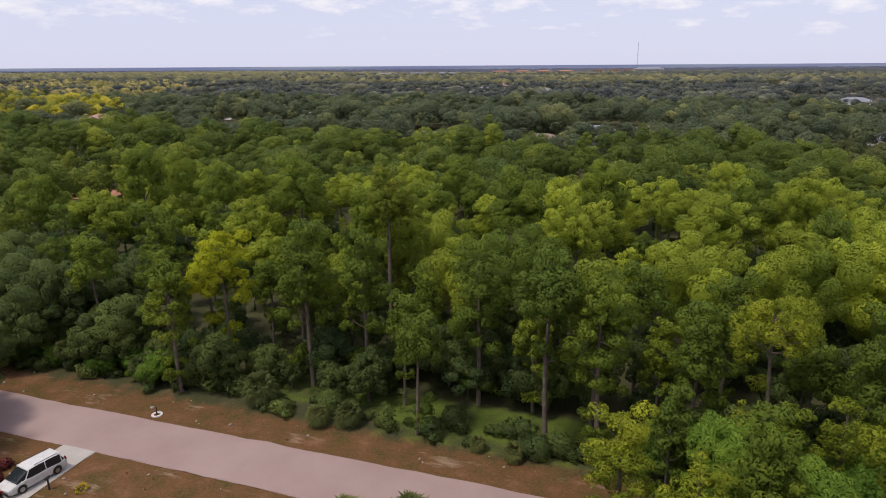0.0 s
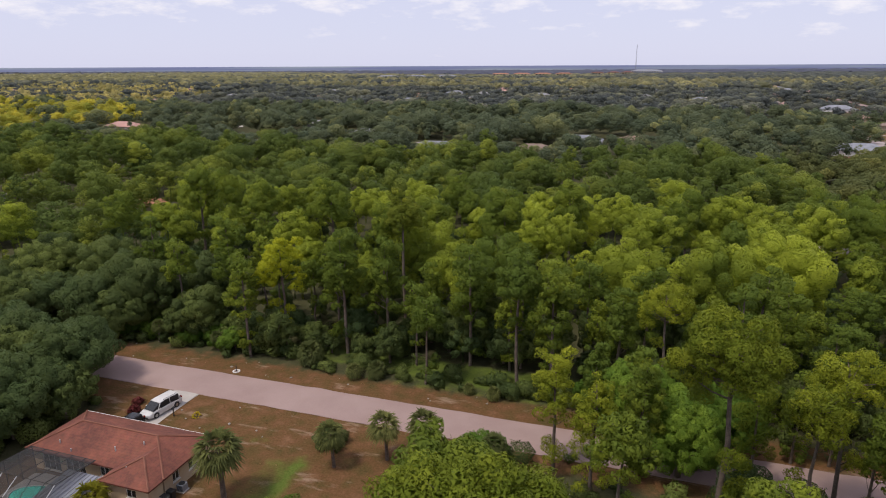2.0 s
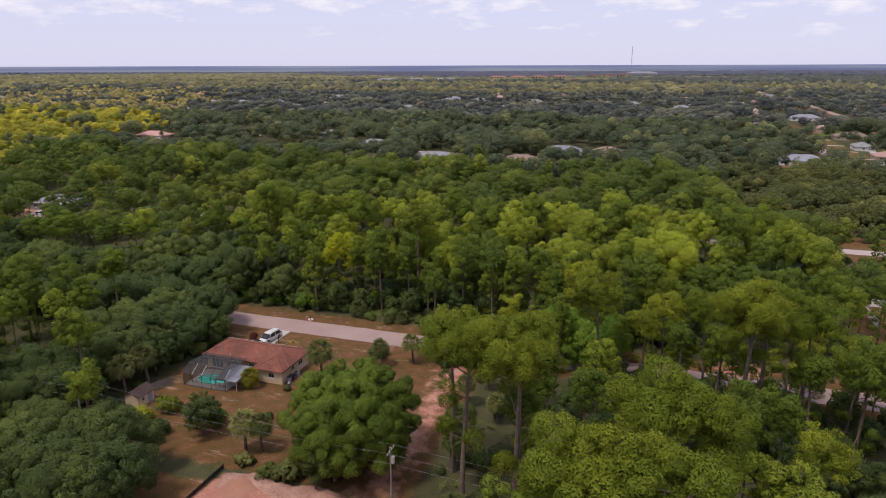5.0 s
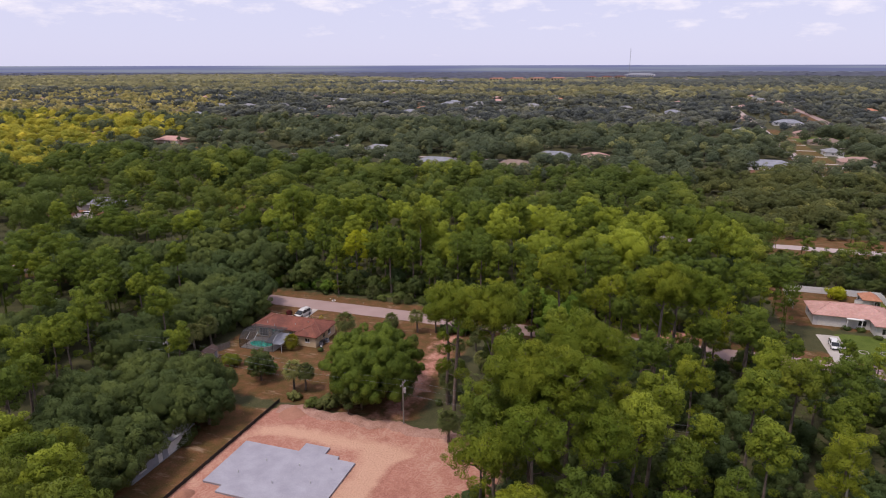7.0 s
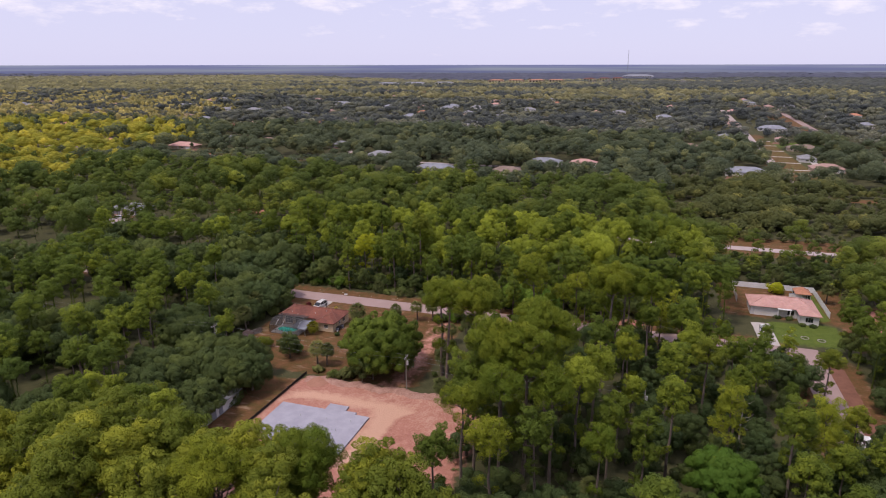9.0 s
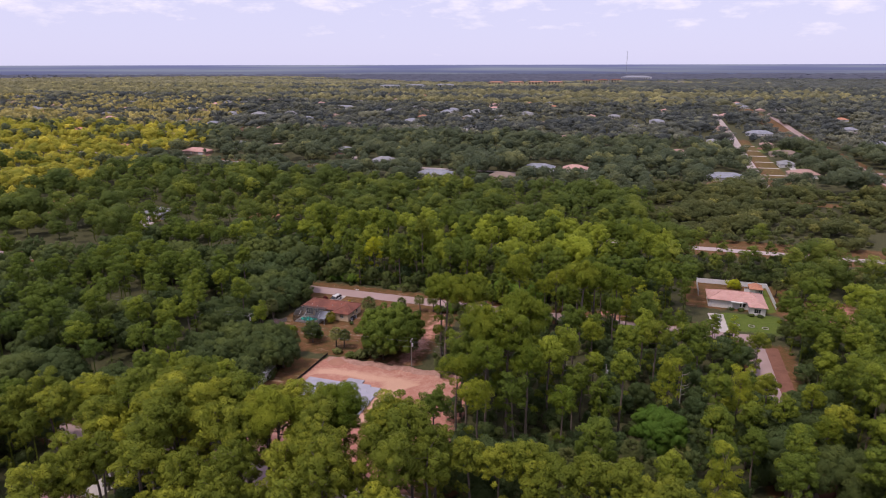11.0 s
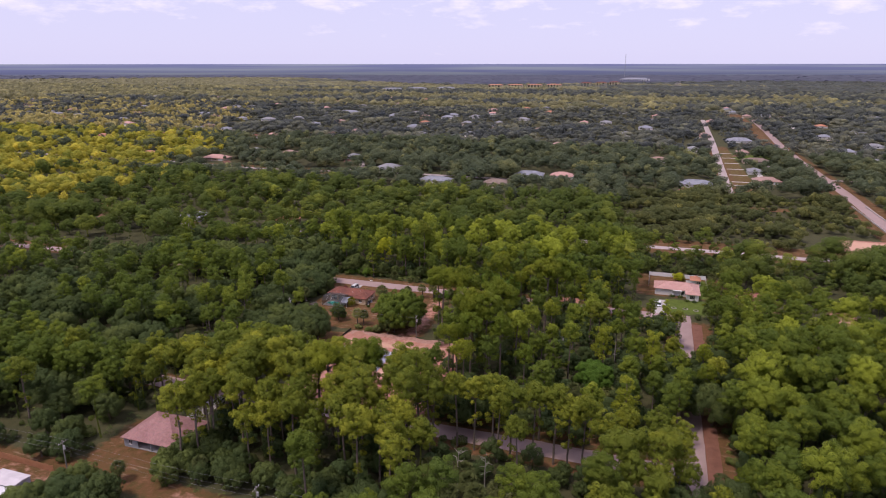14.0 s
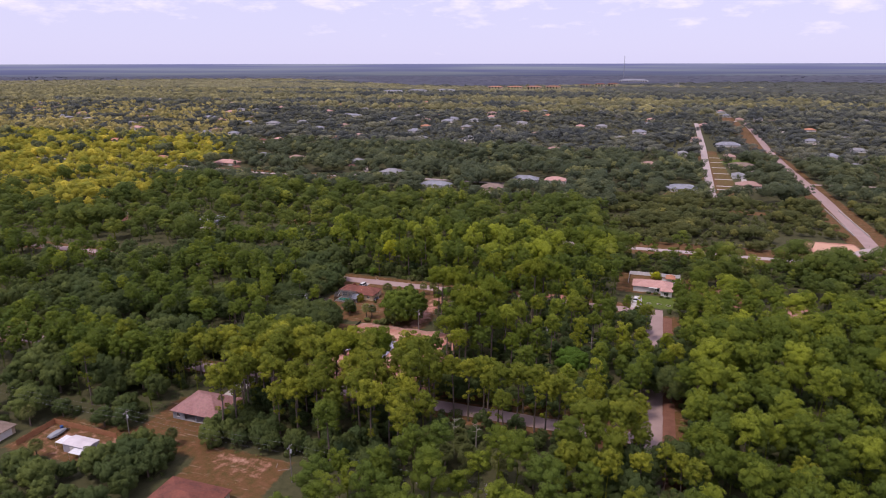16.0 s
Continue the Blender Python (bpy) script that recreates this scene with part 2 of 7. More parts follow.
WALL_GREY = surface("grey_block", (0.20, 0.21, 0.24), (0.31, 0.32, 0.35), 0.4, 12.0, 0.9, 0, 0.2, 0.15)
WALL_TAN = surface("tan_stucco", (0.36, 0.28, 0.20), (0.46, 0.37, 0.28), 0.4, 18.0, 0.9, 0, 0.2, 0.15)
ROOF_RED = roofing("weathered_red_shingles", (0.092, 0.030, 0.023), (0.250, 0.082, 0.052))
ROOF_PINK = roofing("pink_tiles", (0.42, 0.225, 0.195), (0.56, 0.34, 0.30))
ROOF_TAN = roofing("tan_pink_shingles", (0.30, 0.185, 0.155), (0.40, 0.26, 0.225))
ROOF_ROSE = roofing("rose_shingles", (0.25, 0.125, 0.120), (0.37, 0.20, 0.19))
ROOF_GREY = roofing("grey_shingles", (0.17, 0.175, 0.19), (0.30, 0.30, 0.315))
ROOF_ORANGE = roofing("orange_tiles", (0.36, 0.150, 0.090), (0.50, 0.24, 0.145))
ROOF_BROWN = roofing("brown_shingles", (0.17, 0.12, 0.095), (0.27, 0.20, 0.165))
SHED_ROOF = roofing("dark_brown_shingles", (0.045, 0.026, 0.022), (0.085, 0.05, 0.042))
ROOF_WHITE = surface("white_metal_roof", (0.16, 0.17, 0.20), (0.27, 0.28, 0.32), 0.4, 6.0, 0.5, 0, 0.1, 0.1)
TRIM = plain("white_trim", (0.72, 0.70, 0.68), 0.5)
CAP = surface("weathered_ridge_cap", (0.15, 0.052, 0.034), (0.27, 0.110, 0.070), 0.8, 9.0)
DARK_METAL = plain("bronze_frame", (0.045, 0.04, 0.038), 0.4, 0.6)
PALE_METAL = plain("white_aluminium", (0.55, 0.55, 0.56), 0.4, 0.2)
WHITE_PAINT = plain("white_car_paint", (0.74, 0.75, 0.76), 0.22)
BLACK_PAINT = plain("black_car_paint", (0.012, 0.012, 0.014), 0.18)
SILVER_PAINT = plain("silver_car_paint", (0.66, 0.65, 0.64), 0.28, 0.1)
RUBBER = plain("rubber", (0.018, 0.018, 0.018), 0.8)
RIM = plain("wheel_rim", (0.42, 0.42, 0.43), 0.3, 0.9)
PLASTIC = plain("dark_plastic", (0.025, 0.025, 0.027), 0.6)
LAMP_GLASS = plain("headlight_glass", (0.55, 0.57, 0.60), 0.1)
TAIL = plain("tail_light", (0.25, 0.01, 0.01), 0.2)
TIMBER = surface("orange_timber", (0.30, 0.13, 0.06), (0.42, 0.20, 0.10), 0.8, 10.0)
GREY_TIMBER = surface("grey_timber", (0.17, 0.15, 0.13), (0.28, 0.25, 0.22), 0.8, 10.0)
VINYL = plain("white_vinyl", (0.74, 0.74, 0.76), 0.45)
SILT = plain("black_silt_cloth", (0.02, 0.018, 0.018), 0.8)
BLUE_PLASTIC = plain("blue_plastic", (0.03, 0.10, 0.30), 0.4)
# White shed wall in lilac-grey, with its shade put into the colour.
SHED_SIDE = surface("lilac_grey_panel", (0.36, 0.35, 0.42), (0.46, 0.45, 0.52), 0.5, 8.0, 0.6, 0, 0.1, 0.12)
SHED_TOP = surface("dusty_white_sheet", (0.50, 0.46, 0.48), (0.62, 0.58, 0.60), 0.5, 7.0, 0.6, 0, 0.1, 0.15)
CANVAS = plain("white_canvas", (0.70, 0.70, 0.73), 0.6)
POOL_SIDE = surface("pool_plaster", (0.10, 0.52, 0.50), (0.13, 0.60, 0.57), 0.6, 6.0, 0.6, 0, 0.1, 0.1)
PALE_EARTH = surface("pale_pink_earth", (0.26, 0.125, 0.092), (0.46, 0.28, 0.225), 0.9, 5.0, 0.95, 0, 0.6, 0.5)
VERGE = surface("red_brown_verge", (0.145, 0.060, 0.038), (0.225, 0.100, 0.064), 0.4, 5.0, 0.95, 0, 0.6)
SHRUB_EARTH = surface("red_earth", (0.28, 0.13, 0.085), (0.40, 0.20, 0.14), 0.3, 6.0, 0.95, 0, 0.5)


def glass_of(name, tint, rough=0.03):
    m, n, l, p = node_set(name)
    p.inputs["Base Color"].default_value = (*tint, 1)
    p.inputs["Roughness"].default_value, p.inputs["IOR"].default_value = rough, 1.45
    p.inputs["Transmission Weight"].default_value = 0.9
    return m


GLASS = glass_of("window_glass", (0.25, 0.28, 0.30))
CAR_GLASS = plain("tinted_car_glass", (0.02, 0.024, 0.028), 0.05)
WATER = glass_of("pool_water", (0.35, 0.92, 0.86), 0.02)


def screen_cloth(name, cover):
    m, n, l, p = node_set(name)
    p.inputs["Base Color"].default_value = (0.045, 0.047, 0.05, 1)
    p.inputs["Roughness"].default_value = 0.8
    p.inputs["Specular IOR Level"].default_value = 0.1
    p.inputs["Alpha"].default_value = cover
    return m


SCREEN = screen_cloth("insect_screen", 0.42)
SCREEN_TOP = screen_cloth("leaf_strewn_screen", 0.6)


def ground_mix():
    """Forest floor, dry grass, bare earth and mown lawn, told apart by what covers the soil there."""
    m, n, l, p = node_set("ground_cover")
    where = n.new("ShaderNodeNewGeometry").outputs["Position"]
    big, mid, fine = noise_of(n, l, where, 0.05, 5), noise_of(n, l, where, 0.45, 6), noise_of(n, l, where, 3.5, 8, 0.7)
    cover = n.new("ShaderNodeAttribute")
    cover.attribute_name = "cover"
    kind = n.new("ShaderNodeSeparateColor")
    l.new(cover.outputs["Color"], kind.inputs[0])

    def edge(socket):
        return ramp_of(n, l, maths(n, l, "ADD", socket, maths(n, l, "MULTIPLY_ADD", mid, 0.7, -0.35)), [(0.38, (0, 0, 0)), (0.62, (1, 1, 1))])

    floor = mixed(n, l, 0.5, ramp_of(n, l, mid, [(0.3, (0.034, 0.044, 0.018)), (0.7, (0.086, 0.084, 0.040))]), ramp_of(n, l, fine, [(0.3, (0.032, 0.040, 0.016)), (0.7, (0.115, 0.098, 0.055))]))
    dry = mixed(n, l, 0.5, ramp_of(n, l, mid, [(0.30, (0.058, 0.056, 0.012)), (0.44, (0.118, 0.066, 0.022)), (0.58, (0.175, 0.076, 0.036)), (0.72, (0.275, 0.138, 0.080))]), ramp_of(n, l, fine, [(0.3, (0.042, 0.034, 0.011)), (0.72, (0.195, 0.118, 0.062))]))
    wave = n.new("ShaderNodeTexWave")
    wave.inputs["Scale"].default_value, wave.inputs["Distortion"].default_value, wave.inputs["Detail"].default_value, wave.inputs["Detail Scale"].default_value = 0.21, 26.0, 5.0, 1.6
    l.new(where, wave.inputs["Vector"])
    soil = maths(n, l, "MULTIPLY_ADD", big, 0.75, maths(n, l, "MULTIPLY_ADD", mid, 0.45, maths(n, l, "MULTIPLY_ADD", wave.outputs["Fac"], 0.10, -0.15)))
    earth = mixed(n, l, 0.38, ramp_of(n, l, soil, [(0.36, (0.30, 0.105, 0.076)), (0.48, (0.40, 0.168, 0.122)), (0.58, (0.48, 0.255, 0.185)), (0.70, (0.55, 0.36, 0.275))]), ramp_of(n, l, fine, [(0.3, (0.24, 0.095, 0.070)), (0.7, (0.55, 0.36, 0.29))]))
    lawn = mixed(n, l, 0.5, ramp_of(n, l, mid, [(0.3, (0.050, 0.105, 0.010)), (0.7, (0.120, 0.180, 0.024))]), ramp_of(n, l, fine, [(0.3, (0.04, 0.06, 0.012)), (0.7, (0.15, 0.15, 0.05))]))
    long = n.new("ShaderNodeVectorMath")
    long.operation, long.inputs[1].default_value = "MULTIPLY", (0.28, 1.0, 1.0)
    l.new(where, long.inputs[0])
    sand = ramp_of(n, l, noise_of(n, l, long.outputs[0], 0.55, 6, 0.65), [(0.58, (0, 0, 0)), (0.70, (0.75, 0.75, 0.75))])
    dry = mixed(n, l, sand, dry, (0.33, 0.235, 0.17))
    col = mixed(n, l, edge(kind.outputs[0]), floor, dry)
    col = mixed(n, l, edge(kind.outputs[2]), col, lawn)
    bare = edge(kind.outputs[1])
    col = mixed(n, l, bare, col, earth)
    pale = ramp_of(n, l, maths(n, l, "MULTIPLY_ADD", mid, 0.5, maths(n, l, "MULTIPLY_ADD", fine, 0.3, maths(n, l, "ADD", cover.outputs["Alpha"], -0.42))), [(0.38, (0, 0, 0)), (0.72, (0.85, 0.85, 0.85))])
    col = mixed(n, l, pale, col, mixed(n, l, fine, (0.43, 0.245, 0.165), (0.66, 0.44, 0.325)))
    l.new(col, p.inputs["Base Color"])
    p.inputs["Roughness"].default_value, p.inputs["Specular IOR Level"].default_value = 0.95, 0.1
    bumped(n, l, p, maths(n, l, "MULTIPLY_ADD", maths(n, l, "MULTIPLY", wave.outputs["Fac"], bare), 0.35, fine), 0.7, 0.16)
    return m


GROUND = ground_mix()

# ---- building helpers ----
def obj_of(name, mesh, material, parent=None, label=""):
    mesh.materials.append(material)
    ob = new(name, mesh)
    if parent:
        ob.parent = parent
    if label:
        ob["label"] = label
    return ob


def part(name, bm, material, parent=None, label="", smooth=False):
    """Links a bmesh as one mesh object under a thing or under a part."""
    mesh = bpy.data.meshes.new(name)
    bmesh.ops.recalc_face_normals(bm, faces=bm.faces)
    bm.to_mesh(mesh)
    bm.free()
    if smooth:
        mesh.shade_smooth()
    return obj_of(name, mesh, material, parent, label)


def thing(name, at, turn, label, category, group="", kind=""):
    """An empty at a thing's base, to parent its parts."""
    e = new(name)
    e.empty_display_size = 0.3
    e.matrix_basis = pose(*at, 0, 0, turn)
    return tagged(e, label, category, group, kind)


def tri_mesh(name, V, T, smooth=False):
    """A mesh of triangles from arrays."""
    mesh = bpy.data.meshes.new(name)
    V, T = np.asarray(V, np.float32), np.asarray(T, np.int32)
    mesh.vertices.add(len(V))
    mesh.vertices.foreach_set("co", V.ravel())
    mesh.loops.add(T.size)
    mesh.loops.foreach_set("vertex_index", T.ravel())
    mesh.polygons.add(len(T))
    mesh.polygons.foreach_set("loop_start", np.arange(0, T.size, 3, dtype=np.int32))
    mesh.polygons.foreach_set("use_smooth", np.full(len(T), smooth))
    mesh.update(calc_edges=True)
    return mesh


def box(bm, a, b, bevel=0.0):
    """A box between two corners, its edges rounded."""
    c, s = [(p + q) / 2 for p, q in zip(a, b)], [abs(q - p) for p, q in zip(a, b)]
    made = bmesh.ops.create_cube(bm, size=1, matrix=Matrix.LocRotScale(c, None, s))
    if bevel:
        edges = {e for v in made["verts"] for e in v.link_edges}
        bmesh.ops.bevel(bm, geom=list(edges), offset=bevel, segments=1, affect="EDGES")
    return bm


def bm_box(a, b, bevel=0.0):
    return box(bmesh.new(), a, b, bevel)


def rod(bm, a, b, r0, r1=None, sides=6):
    """A tapered rod from a to b."""
    a, b = Vector(a), Vector(b)
    turn = (b - a).to_track_quat("Z", "Y").to_matrix().to_4x4()
    bmesh.ops.create_cone(bm, cap_ends=True, segments=sides, radius1=r0, radius2=r0 if r1 is None else r1, depth=(b - a).length, matrix=Matrix.Translation((a + b) / 2) @ turn)
    return bm


def faces(bm, points, polys):
    v = [bm.verts.new(p) for p in points]
    for f in polys:
        bm.faces.new([v[i] for i in f])
    return bm


def prism(bm, outline, z0, z1):
    """A slab over an outline seen from above."""
    n = len(outline)
    return faces(bm, [(x, y, z0) for x, y in outline] + [(x, y, z1) for x, y in outline], [list(range(n))[::-1], list(range(n, 2 * n))] + [[i, (i + 1) % n, n + (i + 1) % n, n + i] for i in range(n)])


def copies(ob, places):
    """Copies of a thing at (x, y, z, turn, size)."""
    for x, y, z, turn, size in places:
        copy_thing(ob, pose(x, y, z, 0, 0, turn) @ Matrix.Scale(size, 4))

# ---- ground and roads ----
# cover rectangles: x0, y0, x1, y1, strength, in the plan
DRY = [(-400, 33.0, 79, 47.0), (-56, -9, -4, 36), (-36, -9, -30, 10), (-60, 30, -55, 40), (77.5, -140, 93, 36), (-240, -67, 90, -57.5), (58, 128, 220, 158), (188, 180, 214, 1300), (119, 312, 146, 620),
       (-400, 296, -170, 318), (-58, -108, -32, -80), (-32, -123, -6, -102), (-30, -70, 80, -66), (14, -57, 80, -50), (-86, -121, -56, -103), (66, 62, 104, 92), (96, 44, 120, 80), (-50, -40, -30, -12), (130, 250, 182, 262)]
EARTH = [(-30.5, -57.5, 14, -10.5, 1.0), (-12, -8, -4.5, 33, 0.62), (104, 48, 118, 78, 0.8), (136, 40, 146, 66, 1.0), (164, 148, 193, 187, 0.75), (36, 38, 46, 50, 0.8), (-30, -112, -8, -102, 0.42),
         (-86, -121, -56, -104, 0.38), (-170, -70, -150, -50, 0.8), (-90, -68, -80, -54, 0.5), (-215, 98, -190, 112, 0.9), (-203, 303, -176, 320, 0.85), (-150, 318, -134, 330, 0.8)]
LAWN = [(131, 318, 150, 620, 0.42), (146, 520, 190, 552, 0.8), (133, 436, 142, 452, 0.6), (76, 44, 94, 60, 1.0), (87, 62, 94, 88, 0.8), (-30, 17, -23.5, 29, 0.62), (-35, 26, -31, 31, 0.5), (-70, 48.5, 20, 56, 0.55), (150, 398, 170, 412, 0.6), (-44, 27, -42, 30, 0.3), (-25, 46.5, 2, 56, 0.62)]

SAND = [(-30, -19.5, 0, -14.5, 0.9), (-8.5, -40, -2.5, -16, 0.95), (-30.2, -39, -27, -16, 0.7), (-26, -14, -6, -10.5, 0.55), (166, 160, 192, 184, 0.9), (137, 44, 145, 64, 0.6), (-60, 43.4, -24, 45.2, 0.5)]


def inside(x, y, r, soft):
    dx = np.minimum(x - r[0], r[2] - x)
    dy = np.minimum(y - r[1], r[3] - y)
    return np.clip(np.minimum(dx, dy) / soft + 0.5, 0, 1)


def build_ground():
    out = np.cumsum(5.0 * 1.22 ** np.arange(36))
    xs = np.concatenate([-262 - out[::-1], np.arange(-260, 230, 3.6), 232 + out])
    ys = np.concatenate([-142 - out[::-1], np.arange(-140, 340, 3.6), 342 + out])
    X, Y = np.meshgrid(xs, ys)
    Z = np.zeros_like(X)
    n = len(xs)
    i, j = np.meshgrid(np.arange(n - 1), np.arange(len(ys) - 1))
    a = (j * n + i).ravel()
    T = np.concatenate([np.stack([a, a + 1, a + n + 1], 1), np.stack([a, a + n + 1, a + n], 1)])
    mesh = tri_mesh("ground", np.stack([X.ravel(), Y.ravel(), Z.ravel()], 1), T)
    cover = np.zeros((X.size, 4), np.float32)
    for k, rows in ((0, [(*r, 1.0) for r in DRY]), (1, EARTH), (2, LAWN), (3, SAND)):
        for r in rows:
            cover[:, k] = np.maximum(cover[:, k], (inside(X, Y, r, 3.0) * r[4]).ravel())
    layer = mesh.color_attributes.new("cover", "FLOAT_COLOR", "POINT")
    layer.data.foreach_set("color", cover.ravel())
    tagged(obj_of("ground", mesh, GROUND), "flat sandy ground with leaf litter and dry grass", "ground", kind="structure")


build_ground()


def road(name, line, width, material, label, seed=0, z=0.07):
    """A road along a line of (x, y), its edges crumbled."""
    rng = np.random.default_rng(seed)
    pts = []
    for (x0, y0), (x1, y1) in zip(line, line[1:]):
        k = max(2, int(math.hypot(x1 - x0, y1 - y0) / 2.2))
        pts += [(x0 + (x1 - x0) * i / k, y0 + (y1 - y0) * i / k) for i in range(k)]
    pts.append(line[-1])
    pts = np.array(pts)
    d = np.gradient(pts, axis=0)
    d /= np.linalg.norm(d, axis=1)[:, None]
    side = np.stack([-d[:, 1], d[:, 0]], 1)
    rows = []
    for s, z0 in ((-1, -0.02), (-1, z), (0, z + 0.06), (1, z), (1, -0.02)):
        w = s * (width / 2 + rng.normal(0, 0.06, len(pts)) * (abs(s) > 0)) + (0.04 * s if z0 < 0 else 0)
        rows.append(np.column_stack([pts + side * np.asarray(w).reshape(-1, 1), np.full(len(pts), z0)]))
    V = np.concatenate(rows)
    n, T = len(pts), []
    for r in range(4):
        a = r * n + np.arange(n - 1)
        T += [np.stack([a, a + 1, a + n + 1], 1)[:, ::-1], np.stack([a, a + n + 1, a + n], 1)[:, ::-1]]
    return tagged(obj_of(name, tri_mesh(name, V, np.concatenate(T)), material), label, "road", kind="structure")


road("road", [(-420, 39.1), (80.2, 39.1)], 6.2, ROAD, "pinkish grey worn residential road with crumbled edges", 1)
road("road", [(-260, -62.4), (80.2, -62.4)], 6.2, ROAD, "pinkish grey worn residential road among pines", 2)
road("road", [(83.3, -160), (83.3, 42.2)], 6.0, ROAD, "narrow grey road with a red earth verge", 3)
road("verge", [(88.1, -160), (88.1, 34)], 3.4, VERGE, "bare red-brown earth verge along the narrow road", 15, 0.035)
road("road", [(20, 139.0), (150, 139.0), (176, 150), (199, 178)], 5.6, ROAD_PALE, "pale road along the wooded canal strip", 4)
road("road", [(196, 120), (201, 205), (204, 330), (204, 504), (207, 638), (216, 827), (221, 990), (226, 1040), (250, 1090), (300, 1130)], 8.0, ROAD, "straight grey avenue leading over a bridge", 5)
road("road", [(123, 308), (127, 441), (134, 657), (140, 926), (141, 1000)], 7.0, ROAD_PALE, "pale residential street ending at the canal", 6)
road("road", [(-640, 322), (-380, 316), (-277, 303), (-192, 311), (-150, 320), (-40, 318)], 6.0, ROAD_PALE, "pale residential road behind the woods", 7)
road("road", [(-191, 313), (-191, 345), (-205, 372)], 5.0, ROAD_PALE, "pale looping side road", 8)
road("road", [(204, 392), (330, 400)], 6.0, ROAD, "grey side street off the avenue", 9)
road("road", [(141, 2900), (211, 6100)], 26.0, ROAD_PALE, "wide distant avenue", 10)
road("driveway", [(-48.7, 22.0), (-48.7, 36.0)], 3.9, DRIVE, "pale concrete driveway beside dry grass", 11, 0.06)
road("driveway", [(75.5, 42.0), (75.0, 57.6)], 4.6, DRIVE, "pale concrete driveway through a green lawn", 12, 0.06)
road("driveway", [(-44, -65), (-44, -82)], 4.5, DRIVE, "concrete driveway", 13, 0.06)
for y in (345, 362, 398, 432, 470, 508, 545):
    road("driveway", [(128.2 + (y - 318) * 0.03, y), (146, y)], 3.2, DRIVE, "pale concrete driveway", 14, 0.06)


def build_bridge():
    b = thing("bridge", (200.5, 206, 0), 0, "low concrete road bridge with rails and piers", "bridge")
    for s in (-1, 1):
        part("rail", bm_box((s * 4.1, 0, 0.05), (s * 4.4, 78, 0.95), 0.05), DRIVE, b)
        part("parapet_edge", bm_box((s * 4.02, 0, -0.3), (s * 4.09, 78, 0.045), 0.01), WALL_GREY, b)
        for y in range(6, 78, 12):
            bm = bmesh.new()
            rod(bm, (s * 4.25, y, 0.95), (s * 4.25, y, 1.5), 0.06, 0.05)
            part("rail_post", bm, PALE_METAL, b)
    return b


build_bridge()

# ---- buildings ----
def wall(bm, a, b, height, thick, holes=()):
    """A wall from a to b (plan), in one piece, with openings (from, to, sill, head) through it."""
    a, b = Vector((*a, 0)), Vector((*b, 0))
    L = (b - a).length
    m = Matrix.Translation(a) @ Matrix.Rotation(math.atan2(b.y - a.y, b.x - a.x), 4, "Z")
    xs = sorted({0.0, L, *[h[0] for h in holes], *[h[1] for h in holes]})
    zs = sorted({0.0, height, *[h[2] for h in holes], *[h[3] for h in holes]})
    solid = {(i, k) for i in range(len(xs) - 1) for k in range(len(zs) - 1) if not any(h[0] < (xs[i] + xs[i + 1]) / 2 < h[1] and h[2] < (zs[k] + zs[k + 1]) / 2 < h[3] for h in holes)}
    made = {}

    def at(i, y, k):
        if (i, y, k) not in made:
            made[i, y, k] = bm.verts.new(m @ Vector((xs[i], y * thick, zs[k])))
        return made[i, y, k]

    for i, k in solid:
        for y in (0, 1):
            bm.faces.new([at(*p) for p in ((i, y, k), (i + 1, y, k), (i + 1, y, k + 1), (i, y, k + 1))])
        for (di, dk), (p, q) in {(-1, 0): ((0, 0), (0, 1)), (1, 0): ((1, 0), (1, 1)), (0, -1): ((0, 0), (1, 0)), (0, 1): ((0, 1), (1, 1))}.items():
            if (i + di, k + dk) not in solid:
                bm.faces.new([at(i + p[0], 0, k + p[1]), at(i + q[0], 0, k + q[1]), at(i + q[0], 1, k + q[1]), at(i + p[0], 1, k + p[1])])
    return m


def hip_roof(bm, x0, y0, x1, y1, eave, rise, over, thick=0.16):
    """A hipped roof over a rectangle, with a boxed eave."""
    x0, y0, x1, y1 = x0 - over, y0 - over, x1 + over, y1 + over
    w, d = x1 - x0, y1 - y0
    if w >= d:
        r0, r1 = (x0 + d / 2, (y0 + y1) / 2), (x1 - d / 2, (y0 + y1) / 2)
        polys = [[4, 5, 9, 8], [5, 6, 9], [6, 7, 8, 9], [7, 4, 8]]
    else:
        r0, r1 = ((x0 + x1) / 2, y0 + w / 2), ((x0 + x1) / 2, y1 - w / 2)
        polys = [[4, 5, 8], [5, 6, 9, 8], [6, 7, 9], [7, 4, 8, 9]]
    c = [(x0, y0), (x1, y0), (x1, y1), (x0, y1)]
    faces(bm, [(*p, eave - thick) for p in c] + [(*p, eave) for p in c] + [(*r0, eave + rise), (*r1, eave + rise)], [[3, 2, 1, 0]] + [[i, (i + 1) % 4, 4 + (i + 1) % 4, 4 + i] for i in range(4)] + polys)
    return [(Vector((*c[i], eave)), Vector((*(r0 if (i in (0, 3) if w >= d else i in (0, 1)) else r1), eave + rise))) for i in range(4)] + [(Vector((*r0, eave + rise)), Vector((*r1, eave + rise)))]


def caps(lines, material, parent):
    for a, b in lines:
        if (b - a).length > 0.4:
            part("ridge_cap", rod(bmesh.new(), a + Vector((0, 0, 0.02)), b + Vector((0, 0, 0.02)), 0.11, None, 5), material, parent)


